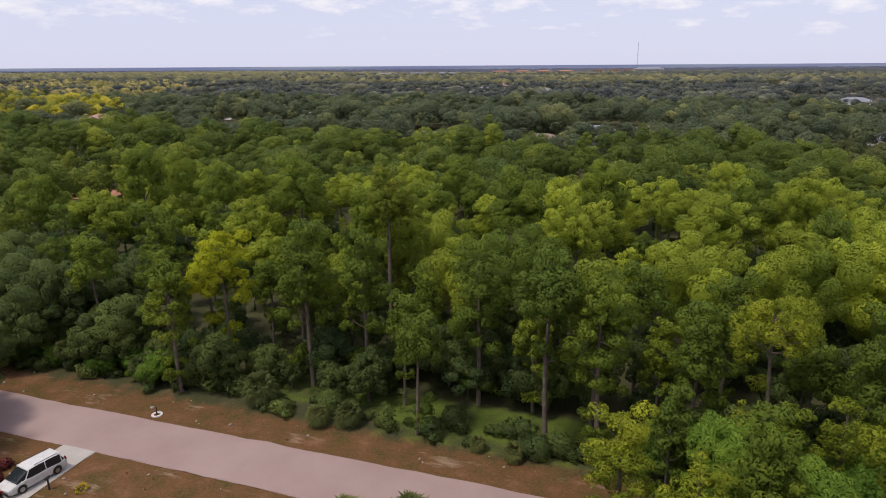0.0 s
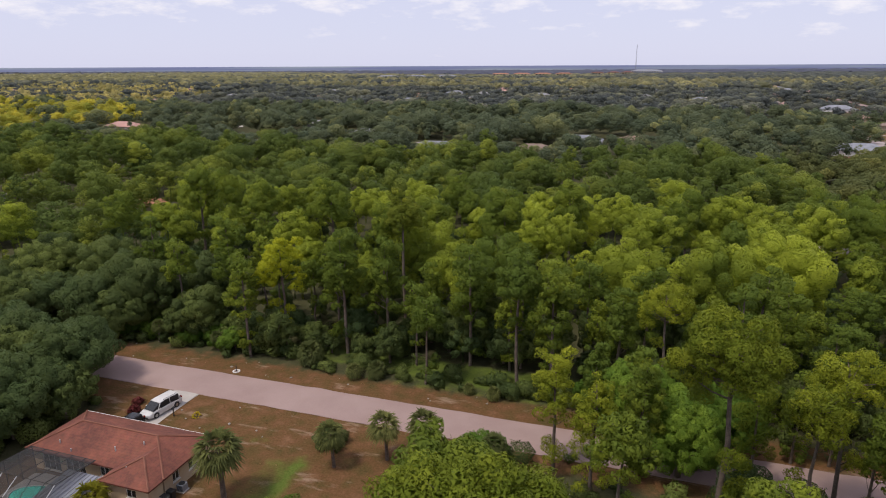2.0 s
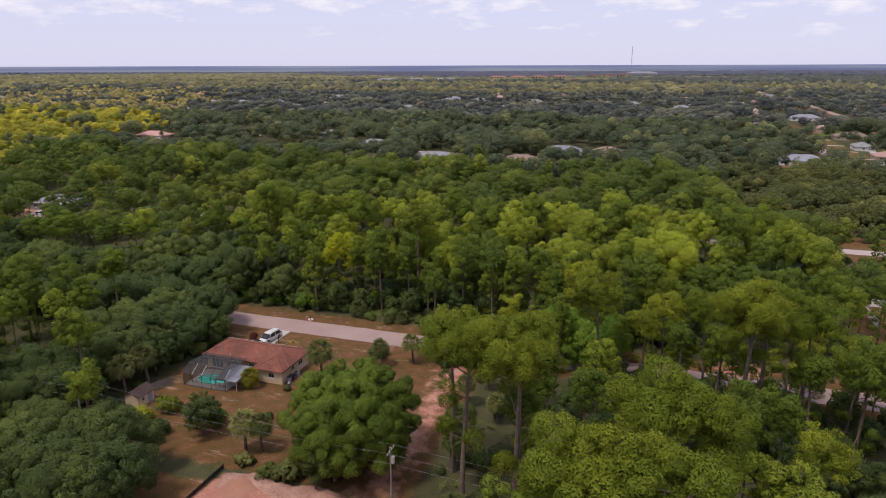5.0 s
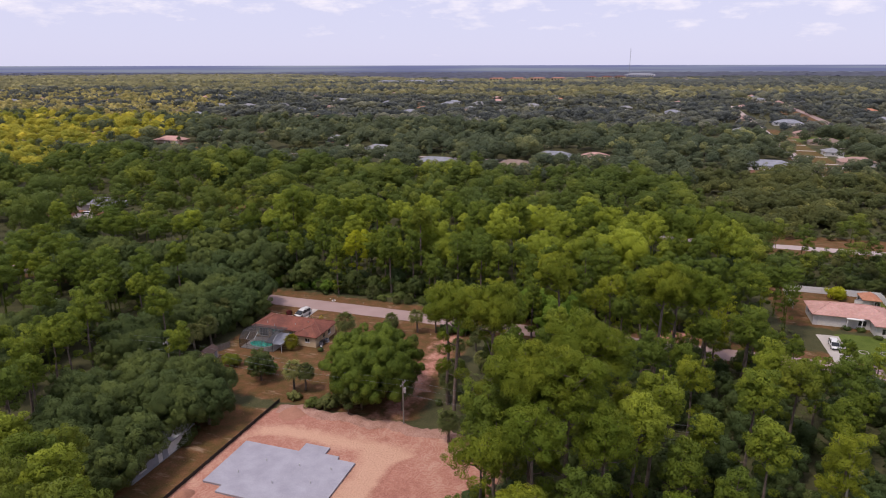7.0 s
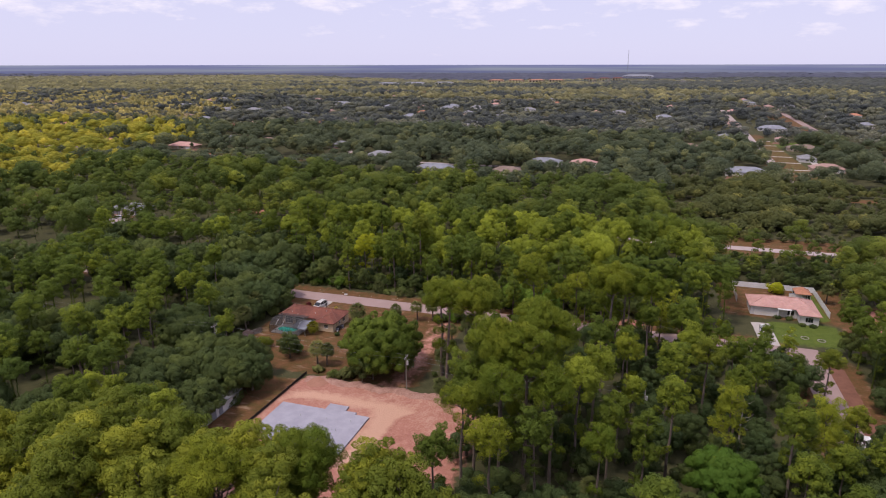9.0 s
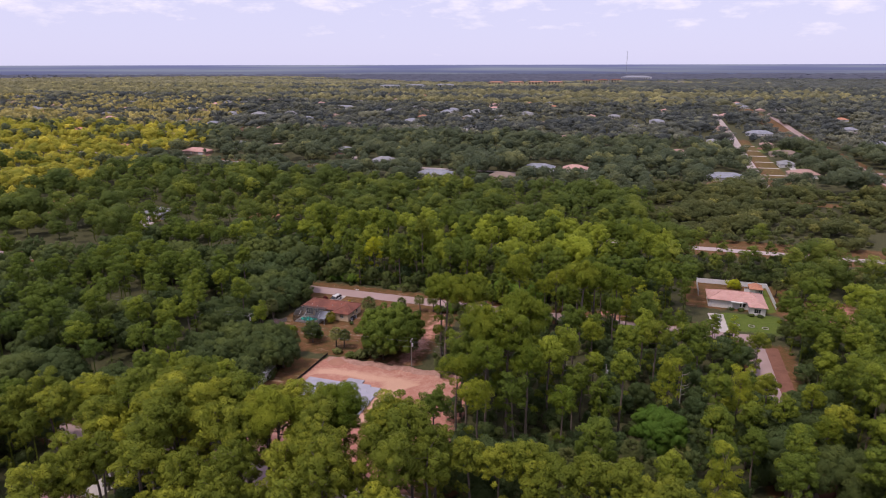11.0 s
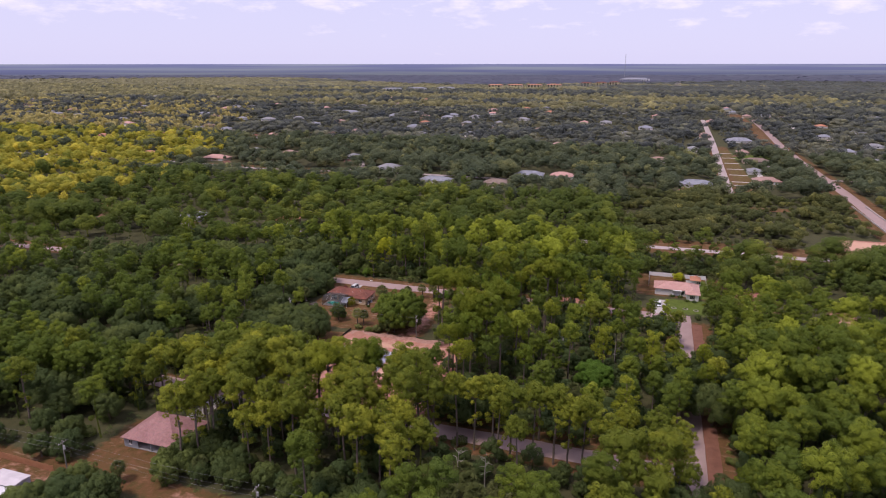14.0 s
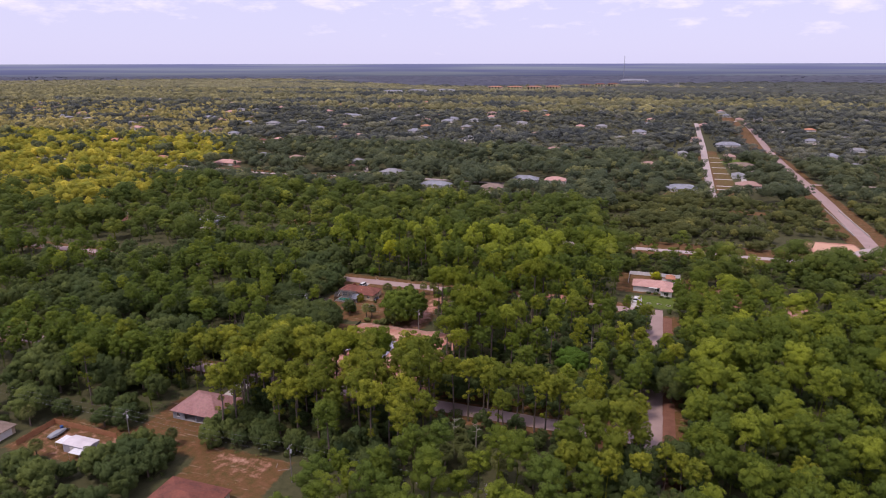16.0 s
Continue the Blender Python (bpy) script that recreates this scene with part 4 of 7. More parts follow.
FAR = [  # x, y, width, depth, turn, walls, roof, label
    (-435, 346, 17, 12, 0, WALL_TAN, ROOF_ORANGE, "bungalow with an orange tile hip roof"), (-347, 339, 24, 14, 0, WALL_TAN, ROOF_PINK, "bungalow with a pink tile hip roof"),
    (-345, 402, 15, 11, 90, WALL_WHITE, ROOF_GREY, "house with a grey shingle roof"), (-297, 394, 16, 12, 0, WALL_TAN, ROOF_TAN, "beige house with a tan roof"),
    (-223, 391, 16, 11, 90, WALL_GREY, ROOF_GREY, "grey house with a grey roof"), (-159, 335, 21, 14, 0, WALL_WHITE, ROOF_GREY, "white house with a pale grey hip roof"),
    (-412, 543, 16, 12, 0, WALL_WHITE, ROOF_PINK, "house with a pink roof"), (-424, 520, 16, 12, 0, WALL_TAN, ROOF_RED, "house with a dull red roof"),
    (-383, 898, 26, 16, 0, WALL_WHITE, ROOF_WHITE, "large building with a white roof"), (-286, 785, 16, 12, 0, WALL_TAN, ROOF_ORANGE, "house with an orange roof"),
    (-525, 802, 17, 12, 0, WALL_WHITE, ROOF_GREY, "pale house with a grey roof"), (-508, 962, 40, 14, 0, WALL_WHITE, ROOF_WHITE, "long building with a white roof"),
    (-727, 625, 18, 13, 0, WALL_WHITE, ROOF_PINK, "small house with a pale pink roof"), (-575, 514, 18, 12, 0, WALL_TAN, ROOF_ORANGE, "house with an orange roof"),
    (-199, 118, 17, 12, 0, WALL_GREY, ROOF_GREY, "grey-roofed house beside a bare earth yard"), (-138, 126, 12, 10, 0, WALL_TAN, ROOF_ORANGE, "house with an orange-brown roof between pines"),
    (-270, 125, 14, 10, 0, WALL_TAN, ROOF_ORANGE, "house with an orange roof deep in the woods"), (-749, 840, 26, 12, 0, WALL_WHITE, ROOF_WHITE, "long building with a pale roof"),
    (-31, 335, 23, 13, 0, WALL_WHITE, ROOF_WHITE, "white house with a pale metal roof"), (-4, 337, 18, 13, 0, WALL_WHITE, ROOF_PINK, "house with a pink hip roof"),
    (-48, 287, 20, 13, 0, WALL_TAN, ROOF_BROWN, "house with a brown roof"), (-98, 285, 25, 13, 0, WALL_WHITE, ROOF_WHITE, "white house with a pale blue roof"),
    (101, 330, 25, 14, 0, WALL_WHITE, ROOF_WHITE, "white house with a pale blue roof"), (161, 478, 23, 13, 0, WALL_TAN, ROOF_BROWN, "brown-roofed house beside a street"),
    (155, 362, 20, 13, 0, WALL_TAN, ROOF_TAN, "tan house beside a pale street"), (164, 660, 28, 16, 0, WALL_WHITE, ROOF_WHITE, "white-roofed house beside a street"),
    (-10, 872, 18, 13, 0, WALL_WHITE, ROOF_GREY, "pale house with a grey roof"), (-149, 896, 20, 13, 0, WALL_WHITE, ROOF_GREY, "pale house with a grey roof"),
    (-39, 553, 15, 11, 0, WALL_WHITE, ROOF_TAN, "small house with a pale pink roof"), (264, 584, 16, 12, 90, WALL_WHITE, ROOF_WHITE, "plain white house among trees"),
    (304, 647, 18, 12, 0, WALL_WHITE, ROOF_GREY, "pale house with a grey roof"), (72, 461, 15, 11, 0, WALL_WHITE, ROOF_TAN, "pale house among trees"), (268, 505, 16, 12, 0, WALL_WHITE, ROOF_GREY, "pale house with a grey roof"),
    (152, 412, 15, 11, 90, WALL_WHITE, ROOF_GREY, "pale house beside a street"), (156, 545, 15, 11, 90, WALL_TAN, ROOF_TAN, "tan house beside a pale street"), (108, 560, 15, 11, 90, WALL_WHITE, ROOF_GREY, "pale house beside a street"),
    (-170, 640, 16, 12, 0, WALL_WHITE, ROOF_GREY, "pale house among trees"), (-620, 470, 16, 12, 0, WALL_TAN, ROOF_ORANGE, "house with an orange roof"), (-480, 455, 16, 12, 0, WALL_TAN, ROOF_TAN, "house with a tan roof"),
    (-90, 720, 17, 12, 0, WALL_WHITE, ROOF_BROWN, "pale house among trees"), (30, 700, 17, 12, 0, WALL_WHITE, ROOF_GREY, "pale house among trees"), (60, 930, 17, 12, 0, WALL_WHITE, ROOF_GREY, "pale house among trees"),
    (-230, 1010, 17, 12, 0, WALL_WHITE, ROOF_PINK, "pale house among trees"), (330, 820, 17, 12, 0, WALL_WHITE, ROOF_WHITE, "plain white house among trees"), (300, 900, 17, 12, 0, WALL_WHITE, ROOF_ORANGE, "house with an orange roof"),
]
for row in FAR:
    house(*row)


def small_house(x, y, turn, w, d, walls, roof, label):
    """A far house: walls, hip roof, a door and a few windows."""
    h = thing("house", (x, y, 0), turn, label, "house", "far houses in the woods")
    part("wall", bm_box((-w / 2, -d / 2, 0), (w / 2, d / 2, 2.8), 0.05), walls, h)
    bm = bmesh.new()
    hip_roof(bm, -w / 2, -d / 2, w / 2, d / 2, 2.95, d * 0.21, 0.6)
    part("roof", bm, roof, h)
    for x0 in (-w * 0.38, w * 0.2):
        part("window", bm_box((x0, -d / 2 - 0.06, 0.9), (x0 + 2.2, -d / 2 + 0.04, 2.2), 0.02), CAR_GLASS, h)
    part("door", bm_box((-0.5, -d / 2 - 0.06, 0.05), (0.5, -d / 2 + 0.04, 2.1), 0.02), TRIM, h)


def small_places():
    g = np.random.default_rng(33)
    got = []
    while len(got) < 108:
        y = g.uniform(560, 1500)
        x = g.uniform(78 - (y + 232) * 1.2, 78 + (y + 232) * 0.26)
        if all((x - r[0]) ** 2 + (y - r[1]) ** 2 > 36 ** 2 for r in got + FAR) and not (185 < x < 245 and y < 1000):
            got.append((x, y, g.uniform(14, 21)))
    return got


SMALL = small_places()
for i, (x, y, w) in enumerate(SMALL):
    k = (i * 7) % 6
    small_house(x, y, 90 * (i % 2), w, w * 0.72, (WALL_WHITE, WALL_TAN)[i % 2], (ROOF_GREY, ROOF_PINK, ROOF_WHITE, ROOF_TAN, ROOF_ORANGE, ROOF_GREY)[k], "far house with a %s hip roof among trees" % ("grey", "pink", "white", "tan", "orange", "dark grey")[k])


for i, (x, y, w) in enumerate([r[:3] for r in FAR] + SMALL[:70]):  # pale drives and bare front yards
    q = math.hypot(70 - x, -200 - y)
    ex, ey = (70 - x) / q, (-200 - y) / q
    side = w * (0.3 if i % 2 else -0.3)
    road("driveway", [(x + ex * 8 - ey * side, y + ey * 8 + ex * side), (x + ex * 24 - ey * side * 1.3, y + ey * 24 + ex * side * 1.3)], 4.5 + i % 3 * 2, (DRIVE, VERGE, ROAD_PALE)[i % 3], "front drive of a house in the woods", 20 + i, 0.06)


def long_block(x, y, w, d, h, turn, walls, roof, label):
    """A long flat or low-pitched commercial block with a row of openings."""
    b = thing("long_building", (x, y, 0), turn, label, "building", "distant buildings")
    part("wall", bm_box((-w / 2, -d / 2, 0), (w / 2, d / 2, h), 0.2), walls, b)
    bm = bmesh.new()
    hip_roof(bm, -w / 2, -d / 2, w / 2, d / 2, h + 0.3, d * 0.12, 1.0, 0.3)
    part("roof", bm, roof, b)
    for i in range(int(w / 12)):
        part("window", bm_box((-w / 2 + 4 + i * 12, -d / 2 - 0.1, 1.0), (-w / 2 + 10 + i * 12, -d / 2 + 0.1, h - 1.5), 0.05), CAR_GLASS, b)


long_block(-66, 3500, 150, 60, 14, 0, WALL_WHITE, ROOF_WHITE, "long white commercial building on the horizon")
for i, x in enumerate((-540, -470, -400, -330)):
    long_block(x, 2310 + i * 35, 56, 24, 14, 0, WALL_TAN, ROOF_ORANGE, "row of orange-roofed apartments far off")
for i, x in enumerate((-236, -180, -130)):
    long_block(x, 2700 + i * 80, 46, 26, 14, 0, WALL_TAN, ROOF_RED, "row of red-roofed apartments far off")
for x, y in ((-800, 1890), (-735, 1960), (-655, 2030)):
    long_block(x, y, 62, 22, 12, 0, WALL_WHITE, ROOF_WHITE, "long white low building far off")
rng_far = np.random.default_rng(5)
for i in range(46):
    x, y = rng_far.uniform(230, 760), rng_far.uniform(1050, 2300)
    if x < 470 + (y - 1700) * 0.3:
        small_house(x, y, float(rng_far.choice([0, 90])), 16, 12, WALL_WHITE, (ROOF_PINK, ROOF_GREY, ROOF_TAN, ROOF_WHITE, ROOF_ORANGE)[i % 5], "pale far house in an open suburb")


def radio_mast(x, y, height):
    t = thing("radio_mast", (x, y, 0), 0, "tall thin lattice radio mast on the horizon", "mast")
    for i in range(3):
        a = 2.0944 * i
        part("leg", rod(bmesh.new(), (2.2 * math.cos(a), 2.2 * math.sin(a), 0), (1.4 * math.cos(a), 1.4 * math.sin(a), height), 0.45, 0.35, 4), WALL_GREY, t)
    for k in range(0, int(height), 12):
        for i in range(3):
            a, b = 2.0944 * i, 2.0944 * (i + 1)
            part("brace", rod(bmesh.new(), (2.1 * math.cos(a), 2.1 * math.sin(a), k), (2.0 * math.cos(b), 2.0 * math.sin(b), k + 12), 0.2, None, 4), WALL_GREY, t)


radio_mast(-121, 3494, 140)

# ---- trees ----
ICO = np.array([(math.cos(a) * c, math.sin(a) * c, s) for c, s, a in [(0, 1, 0)] + [(0.894, 0.447, 1.2566 * i) for i in range(5)] + [(0.894, -0.447, 1.2566 * i + 0.6283) for i in range(5)] + [(0, -1, 0)]])
ICO_T = np.array([(0, 1 + i, 1 + (i + 1) % 5) for i in range(5)] + [(1 + i, 6 + i, 1 + (i + 1) % 5) for i in range(5)] + [(6 + i, 6 + (i + 1) % 5, 1 + (i + 1) % 5) for i in range(5)] + [(11, 6 + (i + 1) % 5, 6 + i) for i in range(5)])


def join(pieces):
    V, T, n = [], [], 0
    for v, t in pieces:
        V.append(v)
        T.append(t + n)
        n += len(v)
    return np.concatenate(V), np.concatenate(T)


def unit(v):
    return v / np.maximum(np.linalg.norm(v, axis=-1, keepdims=True), 1e-6)


def tufts(rng, C, R, per, size, flat, up=0.25, slim=0.55, near=0.80, far=1.13, wild=0.36):
    """Leaf tufts, one triangle each, scattered over the skin of every clump."""
    d = rng.normal(size=(len(C), per, 3))
    d[..., 2] += up
    d = unit(d)
    p = C[:, None] + d * R[:, None, None] * np.array([1, 1, flat]) * rng.uniform(near, far, (len(C), per, 1))
    a = unit(d * (0.5 - 0.4 * wild) + rng.normal(0, 0.62, d.shape) + np.array([0, 0, 0.1]))
    b = unit(np.cross(a, rng.normal(size=d.shape)))
    s = size * rng.uniform(0.6, 1.35, (len(C), per, 1))
    V = np.stack([p + a * s, p - a * s * 0.6 + b * s * slim, p - a * s * 0.6 - b * s * slim], 2)
    soft = unit(d + a * 0.25 + np.array([0, 0, 0.15]))
    return np.concatenate([V, np.repeat(soft[:, :, None], 3, 2)], 3).reshape(-1, 6), np.arange(V.size // 3).reshape(-1, 3)


def puffs(rng, C, R, count, flat, size):
    """Small uneven domes of foliage packed round every clump, facing outwards."""
    n = len(C)
    if count == 1:
        jag = rng.uniform(0.72, 1.16, (n, 12, 1))
        spin = rng.uniform(0, 6.283, n)
        c, q = np.cos(spin)[:, None], np.sin(spin)[:, None]
        D = np.stack([ICO[None, :, 0] * c - ICO[None, :, 1] * q, ICO[None, :, 0] * q + ICO[None, :, 1] * c, np.repeat(ICO[None, :, 2], n, 0)], 2)
        V = C[:, None] + D * jag * R[:, None, None] * np.array([1, 1, flat]) * 0.92
        return np.concatenate([V, D], 2).reshape(-1, 6), (ICO_T[None] + 12 * np.arange(n)[:, None, None]).reshape(-1, 3)
    z = 1 - 1.72 * (np.arange(count) + 0.5) / count + rng.uniform(-0.1, 0.1, (n, count))
    a = np.arange(count) * 2.39996 + rng.uniform(0, 6.283, (n, 1)) + rng.uniform(-0.3, 0.3, (n, count))
    z = np.clip(z, -1, 1)
    q = np.sqrt(1 - z * z)
    d = np.stack([np.cos(a) * q, np.sin(a) * q, z], 2)
    P = C[:, None] + d * R[:, None, None] * np.array([1, 1, flat]) * rng.uniform(0.5, 0.78, (n, count, 1))
    r = (R[:, None] * size * rng.uniform(0.75, 1.25, (n, count)))[..., None, None]
    e = unit(np.cross(d, rng.normal(size=d.shape)))
    f = np.cross(d, e)
    K = ICO[:11]
    D = e[:, :, None] * K[:, 0:1] + f[:, :, None] * K[:, 1:2] + d[:, :, None] * K[:, 2:3]
    V = P[:, :, None] + D * r * rng.uniform(0.74, 1.22, (n, count, 11, 1)) * np.array([1, 1, 0.5 + 0.5 * flat])
    soft = unit(D * 0.75 + d[:, :, None] * 0.4 + np.array([0, 0, 0.06]))
    return np.concatenate([V, soft], 3).reshape(-1, 6), (ICO_T[:15][None] + 11 * np.arange(n * count)[:, None, None]).reshape(-1, 3)


def clumps(rng, C, R, per, size, flat, up, slim, wild=0.45, k=0.62):
    """Clumps of foliage: puffs of needles or leaves, with loose tufts standing out of them."""
    count = 11 if k < 0.5 else 6 if k < 0.6 else 4 if k < 0.64 else 1
    return join([puffs(rng, C, R, count, flat, {11: 0.47, 6: 0.56, 4: 0.66, 1: 1.0}[count]), tufts(rng, C, R, per, size, flat, up, slim, 0.72, 1.10, wild)])


def tube(points, radii, sides):
    """A limb through points."""
    P = np.array(points, float)
    ring = []
    for i, p in enumerate(P):
        t = P[min(i + 1, len(P) - 1)] - P[max(i - 1, 0)]
        t /= np.linalg.norm(t)
        a = np.cross(t, (0.3, 1, 0.2))
        a /= np.linalg.norm(a)
        b = np.cross(t, a)
        k = np.arange(sides) * 2 * np.pi / sides
        ring.append(p + radii[i] * (np.cos(k)[:, None] * a + np.sin(k)[:, None] * b))
    V = np.concatenate(ring)
    T = []
    for i in range(len(P) - 1):
        for k in range(sides):
            q, r = i * sides + k, i * sides + (k + 1) % sides
            T += [(q, r, r + sides), (q, r + sides, q + sides)]
    return V, np.array(T)


def dome(rng, n, low):
    """Directions spread evenly over a dome."""
    z = 1 - (1 - low) * (np.arange(n) + 0.5) / n + rng.uniform(-0.06, 0.06, n)
    z = np.clip(z, -1, 1)
    a = np.arange(n) * 2.39996 + rng.uniform(-0.35, 0.35, n)
    q = np.sqrt(1 - z * z)
    return np.stack([np.cos(a) * q, np.sin(a) * q, z], 1)


def rounded(leaves, mid, axes):
    """Leans the softened normals of a crown towards the crown's own roundness."""
    V, T = leaves
    V[:, 3:] = unit(V[:, 3:] * 0.75 + unit((V[:, :3] - mid) / axes) * 0.35)
    return V, T


def pine_arrays(seed, H, spread, lobes, per, size, limbs, sides=7, base=0.52, lower=3, k=0.62):
    rng = np.random.default_rng(seed)
    lean = rng.normal(0, 0.022 * H, 2)
    spread *= 0.88
    bottom = H * base
    half = (H - bottom) / 2
    d = dome(rng, lobes, -0.62)
    R = rng.uniform(0.17, 0.42, lobes) * spread * (30 / lobes) ** 0.5
    axes = np.array([spread - R.mean() * 0.75, spread - R.mean() * 0.75, half - R.mean() * 0.45])
    C = d * axes * rng.uniform(0.60, 1.14, (lobes, 1)) + np.array([0, 0, bottom + half])
    C[:, :2] *= rng.uniform(0.8, 1.2, 2)
    gap = rng.uniform(0, 1, lobes) > 0.14
    C, R = C[gap], R[gap]
    inner = max(lobes // 7, 2)
    C = np.concatenate([C, dome(rng, inner, -0.5) * axes * 0.5 + np.array([0, 0, bottom + half])])
    R = np.concatenate([R, np.full(inner, 0.32 * spread)])
    if lower:
        a = rng.uniform(0, 6.28, lower)
        z = rng.uniform(0.45, 1.0, lower) * bottom
        q = rng.uniform(0.25, 0.6, lower) * spread
        C = np.concatenate([C, np.stack([np.cos(a) * q, np.sin(a) * q, z], 1)])
        R = np.concatenate([R, rng.uniform(0.2, 0.3, lower) * spread])
    C[:, :2] += lean * (C[:, 2:] / H)
    C[:, 2] += H - (C[:, 2] + R * 0.8).max()
    leaves = rounded(clumps(rng, C, R, per, size, 0.74, 0.35, 0.30, 0.2, k), np.array([lean[0] * 0.8, lean[1] * 0.8, bottom + half * 0.8]), axes)
    r0 = 0.0105 * H + 0.03
    bend = rng.normal(0, 0.14, (5, 2))
    zs = np.linspace(0, H * 0.9, 5)
    wood = [tube([(lean[0] * q / H + bend[i][0] * (i > 0), lean[1] * q / H + bend[i][1] * (i > 0), q - (0.15 if i == 0 else 0)) for i, q in enumerate(zs)], [r0 * 1.25, r0, r0 * 0.85, r0 * 0.6, r0 * 0.2], sides)]
    for i in rng.permutation(len(C))[:limbs]:
        zz = max(C[i][2] - rng.uniform(0.8, 2.6), bottom * 0.5)
        root = np.array([lean[0] * zz / H, lean[1] * zz / H, zz])
        wood.append(tube([root, (root + C[i]) / 2 + (0, 0, -0.25), C[i]], [r0 * 0.34, r0 * 0.24, r0 * 0.1], 4))
    return leaves, join(wood)


def oak_arrays(seed, H, spread, lobes, per, size, limbs, low=0.14, sides=7, k=0.62):
    rng = np.random.default_rng(seed)
    d = dome(rng, lobes, -0.6)
    R = rng.uniform(0.15, 0.36, lobes) * spread * (34 / lobes) ** 0.5
    mid, half = H * (1 + low) / 2, H * (1 - low) / 2
    rm = R.mean()
    axes = np.array([spread - rm * 0.7, spread - rm * 0.7, max(half - rm * 0.55, half * 0.4)])
    C = d * axes * rng.uniform(0.74, 1.08, (lobes, 1)) + np.array([0, 0, mid])
    C[:, :2] *= rng.uniform(0.85, 1.15, 2)
    inner = max(lobes // 6, 2)
    C = np.concatenate([C, dome(rng, inner, -0.5) * axes * 0.5 + np.array([0, 0, mid])])
    R = np.concatenate([R, np.full(inner, 0.34 * min(spread, half * 1.3))])
    C[:, 2] += H - (C[:, 2] + R * 0.85).max()
    leaves = rounded(clumps(rng, C, R, per, size, 0.86, 0.2, 0.5, 0.9, k), np.array([0, 0, mid]), axes)
    r0 = 0.03 * H
    fork = H * 0.3
    wood = [tube([(0, 0, -0.15), (0.1, 0, fork * 0.5), (0, 0.1, fork)], [r0 * 1.3, r0, r0 * 0.9], sides)]
    for i in rng.permutation(lobes)[:limbs]:
        wood.append(tube([(0, 0.1, fork * 0.95), C[i] * 0.5 + np.array([0, 0, fork * 0.55]), C[i]], [r0 * 0.6, r0 * 0.35, r0 * 0.1], 5))
    return leaves, join(wood)


def palm_arrays(seed, H, fronds, reach):
    """A cabbage palm: round head of arching fan fronds on a bare trunk."""
    rng = np.random.default_rng(seed)
    lean = rng.normal(0, 0.04 * H, 2)
    wood = tube([(0, 0, -0.1), (lean[0] * 0.3, lean[1] * 0.3, H * 0.5), (lean[0], lean[1], H)], [0.24, 0.19, 0.2], 8)
    V, T = [], []
    for i in range(fronds):
        a = i * 2.39996 + rng.uniform(-0.2, 0.2)
        rise = math.asin(np.clip(1.0 - 1.75 * (i + 0.5) / fronds, -1, 1))
        way = np.array([math.cos(a) * math.cos(rise), math.sin(a) * math.cos(rise), math.sin(rise)])
        side = np.cross(way, (0, 0, 1.0))
        side /= max(np.linalg.norm(side), 1e-3)
        upw = np.cross(side, way)
        o = np.array([lean[0], lean[1], H])
        hub = o + way * reach * 0.45 + np.array([0, 0, -0.05])
        n = len(V)
        V += [o + side * 0.03, o - side * 0.03, hub]
        T.append((n, n + 1, n + 2))
        for k in np.linspace(-1.25, 1.25, 13):
            tip = hub + (way * math.cos(k) + side * math.sin(k)) * reach * rng.uniform(0.5, 0.68) + np.array([0, 0, -0.28 * reach * rng.uniform(0.5, 1.2)])
            mid = (hub + tip) / 2 + np.array([0, 0, 0.10 * reach])
            w = np.cross(tip - hub, upw)
            w = w / np.linalg.norm(w) * 0.042 * reach
            n = len(V)
            V += [hub, mid + w, mid - w, tip]
            T += [(n, n + 1, n + 2), (n + 1, n + 3, n + 2)]
    return (np.array(V), np.array(T)), wood


def leaf_mesh(name, V, T):
    """Foliage whose shading follows the roundness of its clumps."""
    mesh = tri_mesh(name, V[:, :3], T, V.shape[1] == 6)
    if V.shape[1] == 6:
        mesh.normals_split_custom_set_from_vertices(np.ascontiguousarray(V[:, 3:], np.float32))
    return mesh


def tree(name, arrays, leaves, label, category, bark=None, group=""):
    """A tree built once at the origin, far below view, to be copied."""
    e = thing(name, (0, 0, 0), 0, label, category, group)
    obj_of("trunk", tri_mesh("trunk", *arrays[1], True), bark or BARK, e)
    obj_of("crown", leaf_mesh("crown", *arrays[0]), leaves, e)
    return e


def stand(pattern, places, used):
    """Puts the pattern itself at the first place and copies at the others."""
    for x, y, turn, size in places:
        m = pose(x, y, 0, 0, 0, turn) @ Matrix.Scale(size, 4)
        if id(pattern) not in used:
            used.add(id(pattern))
            pattern.matrix_basis = m
        else:
            o = copy_thing(pattern, pose(x, y, 0, 0, 0, turn))
            o.scale = (size, size, size)


# open places where no tree of the woods stands
OPEN = [(-420, 34.0, 1, 47.5), (1, 36.2, 79, 42.4), (-57.5, -10, -3.5, 37), (-32.5, -58.5, 13, -8), (-38, -46, -30, -8), (-270, -66.5, 90, -58.8), (80.4, -160, 88.0, 44), (80, -72, 91.5, -38), (80, 4, 91.5, 40), (126, 560, 147, 980), (66, 42, 97, 92), (-58, -109, -31.5, -79), (-36, -165, 12, -103),
        (-87, -128, -56, -104), (104, 46, 119, 80), (135, 38, 147, 68), (58, 122, 215, 152), (146, 128, 214, 194), (189, 180, 213, 1300), (119.5, 314, 145, 560), (-400, 298, -150, 318), (124, 250, 184, 264), (-50, -37, -37, -25), (34, 36, 48, 51),
        (-172, -72, -149, -48), (-216, 96, -186, 110), (200, 388, 340, 408), (-99, -126, -86, -112), (125, 395, 182, 420), (-46, -84, -42, -64), (62, 128, 130, 152)]
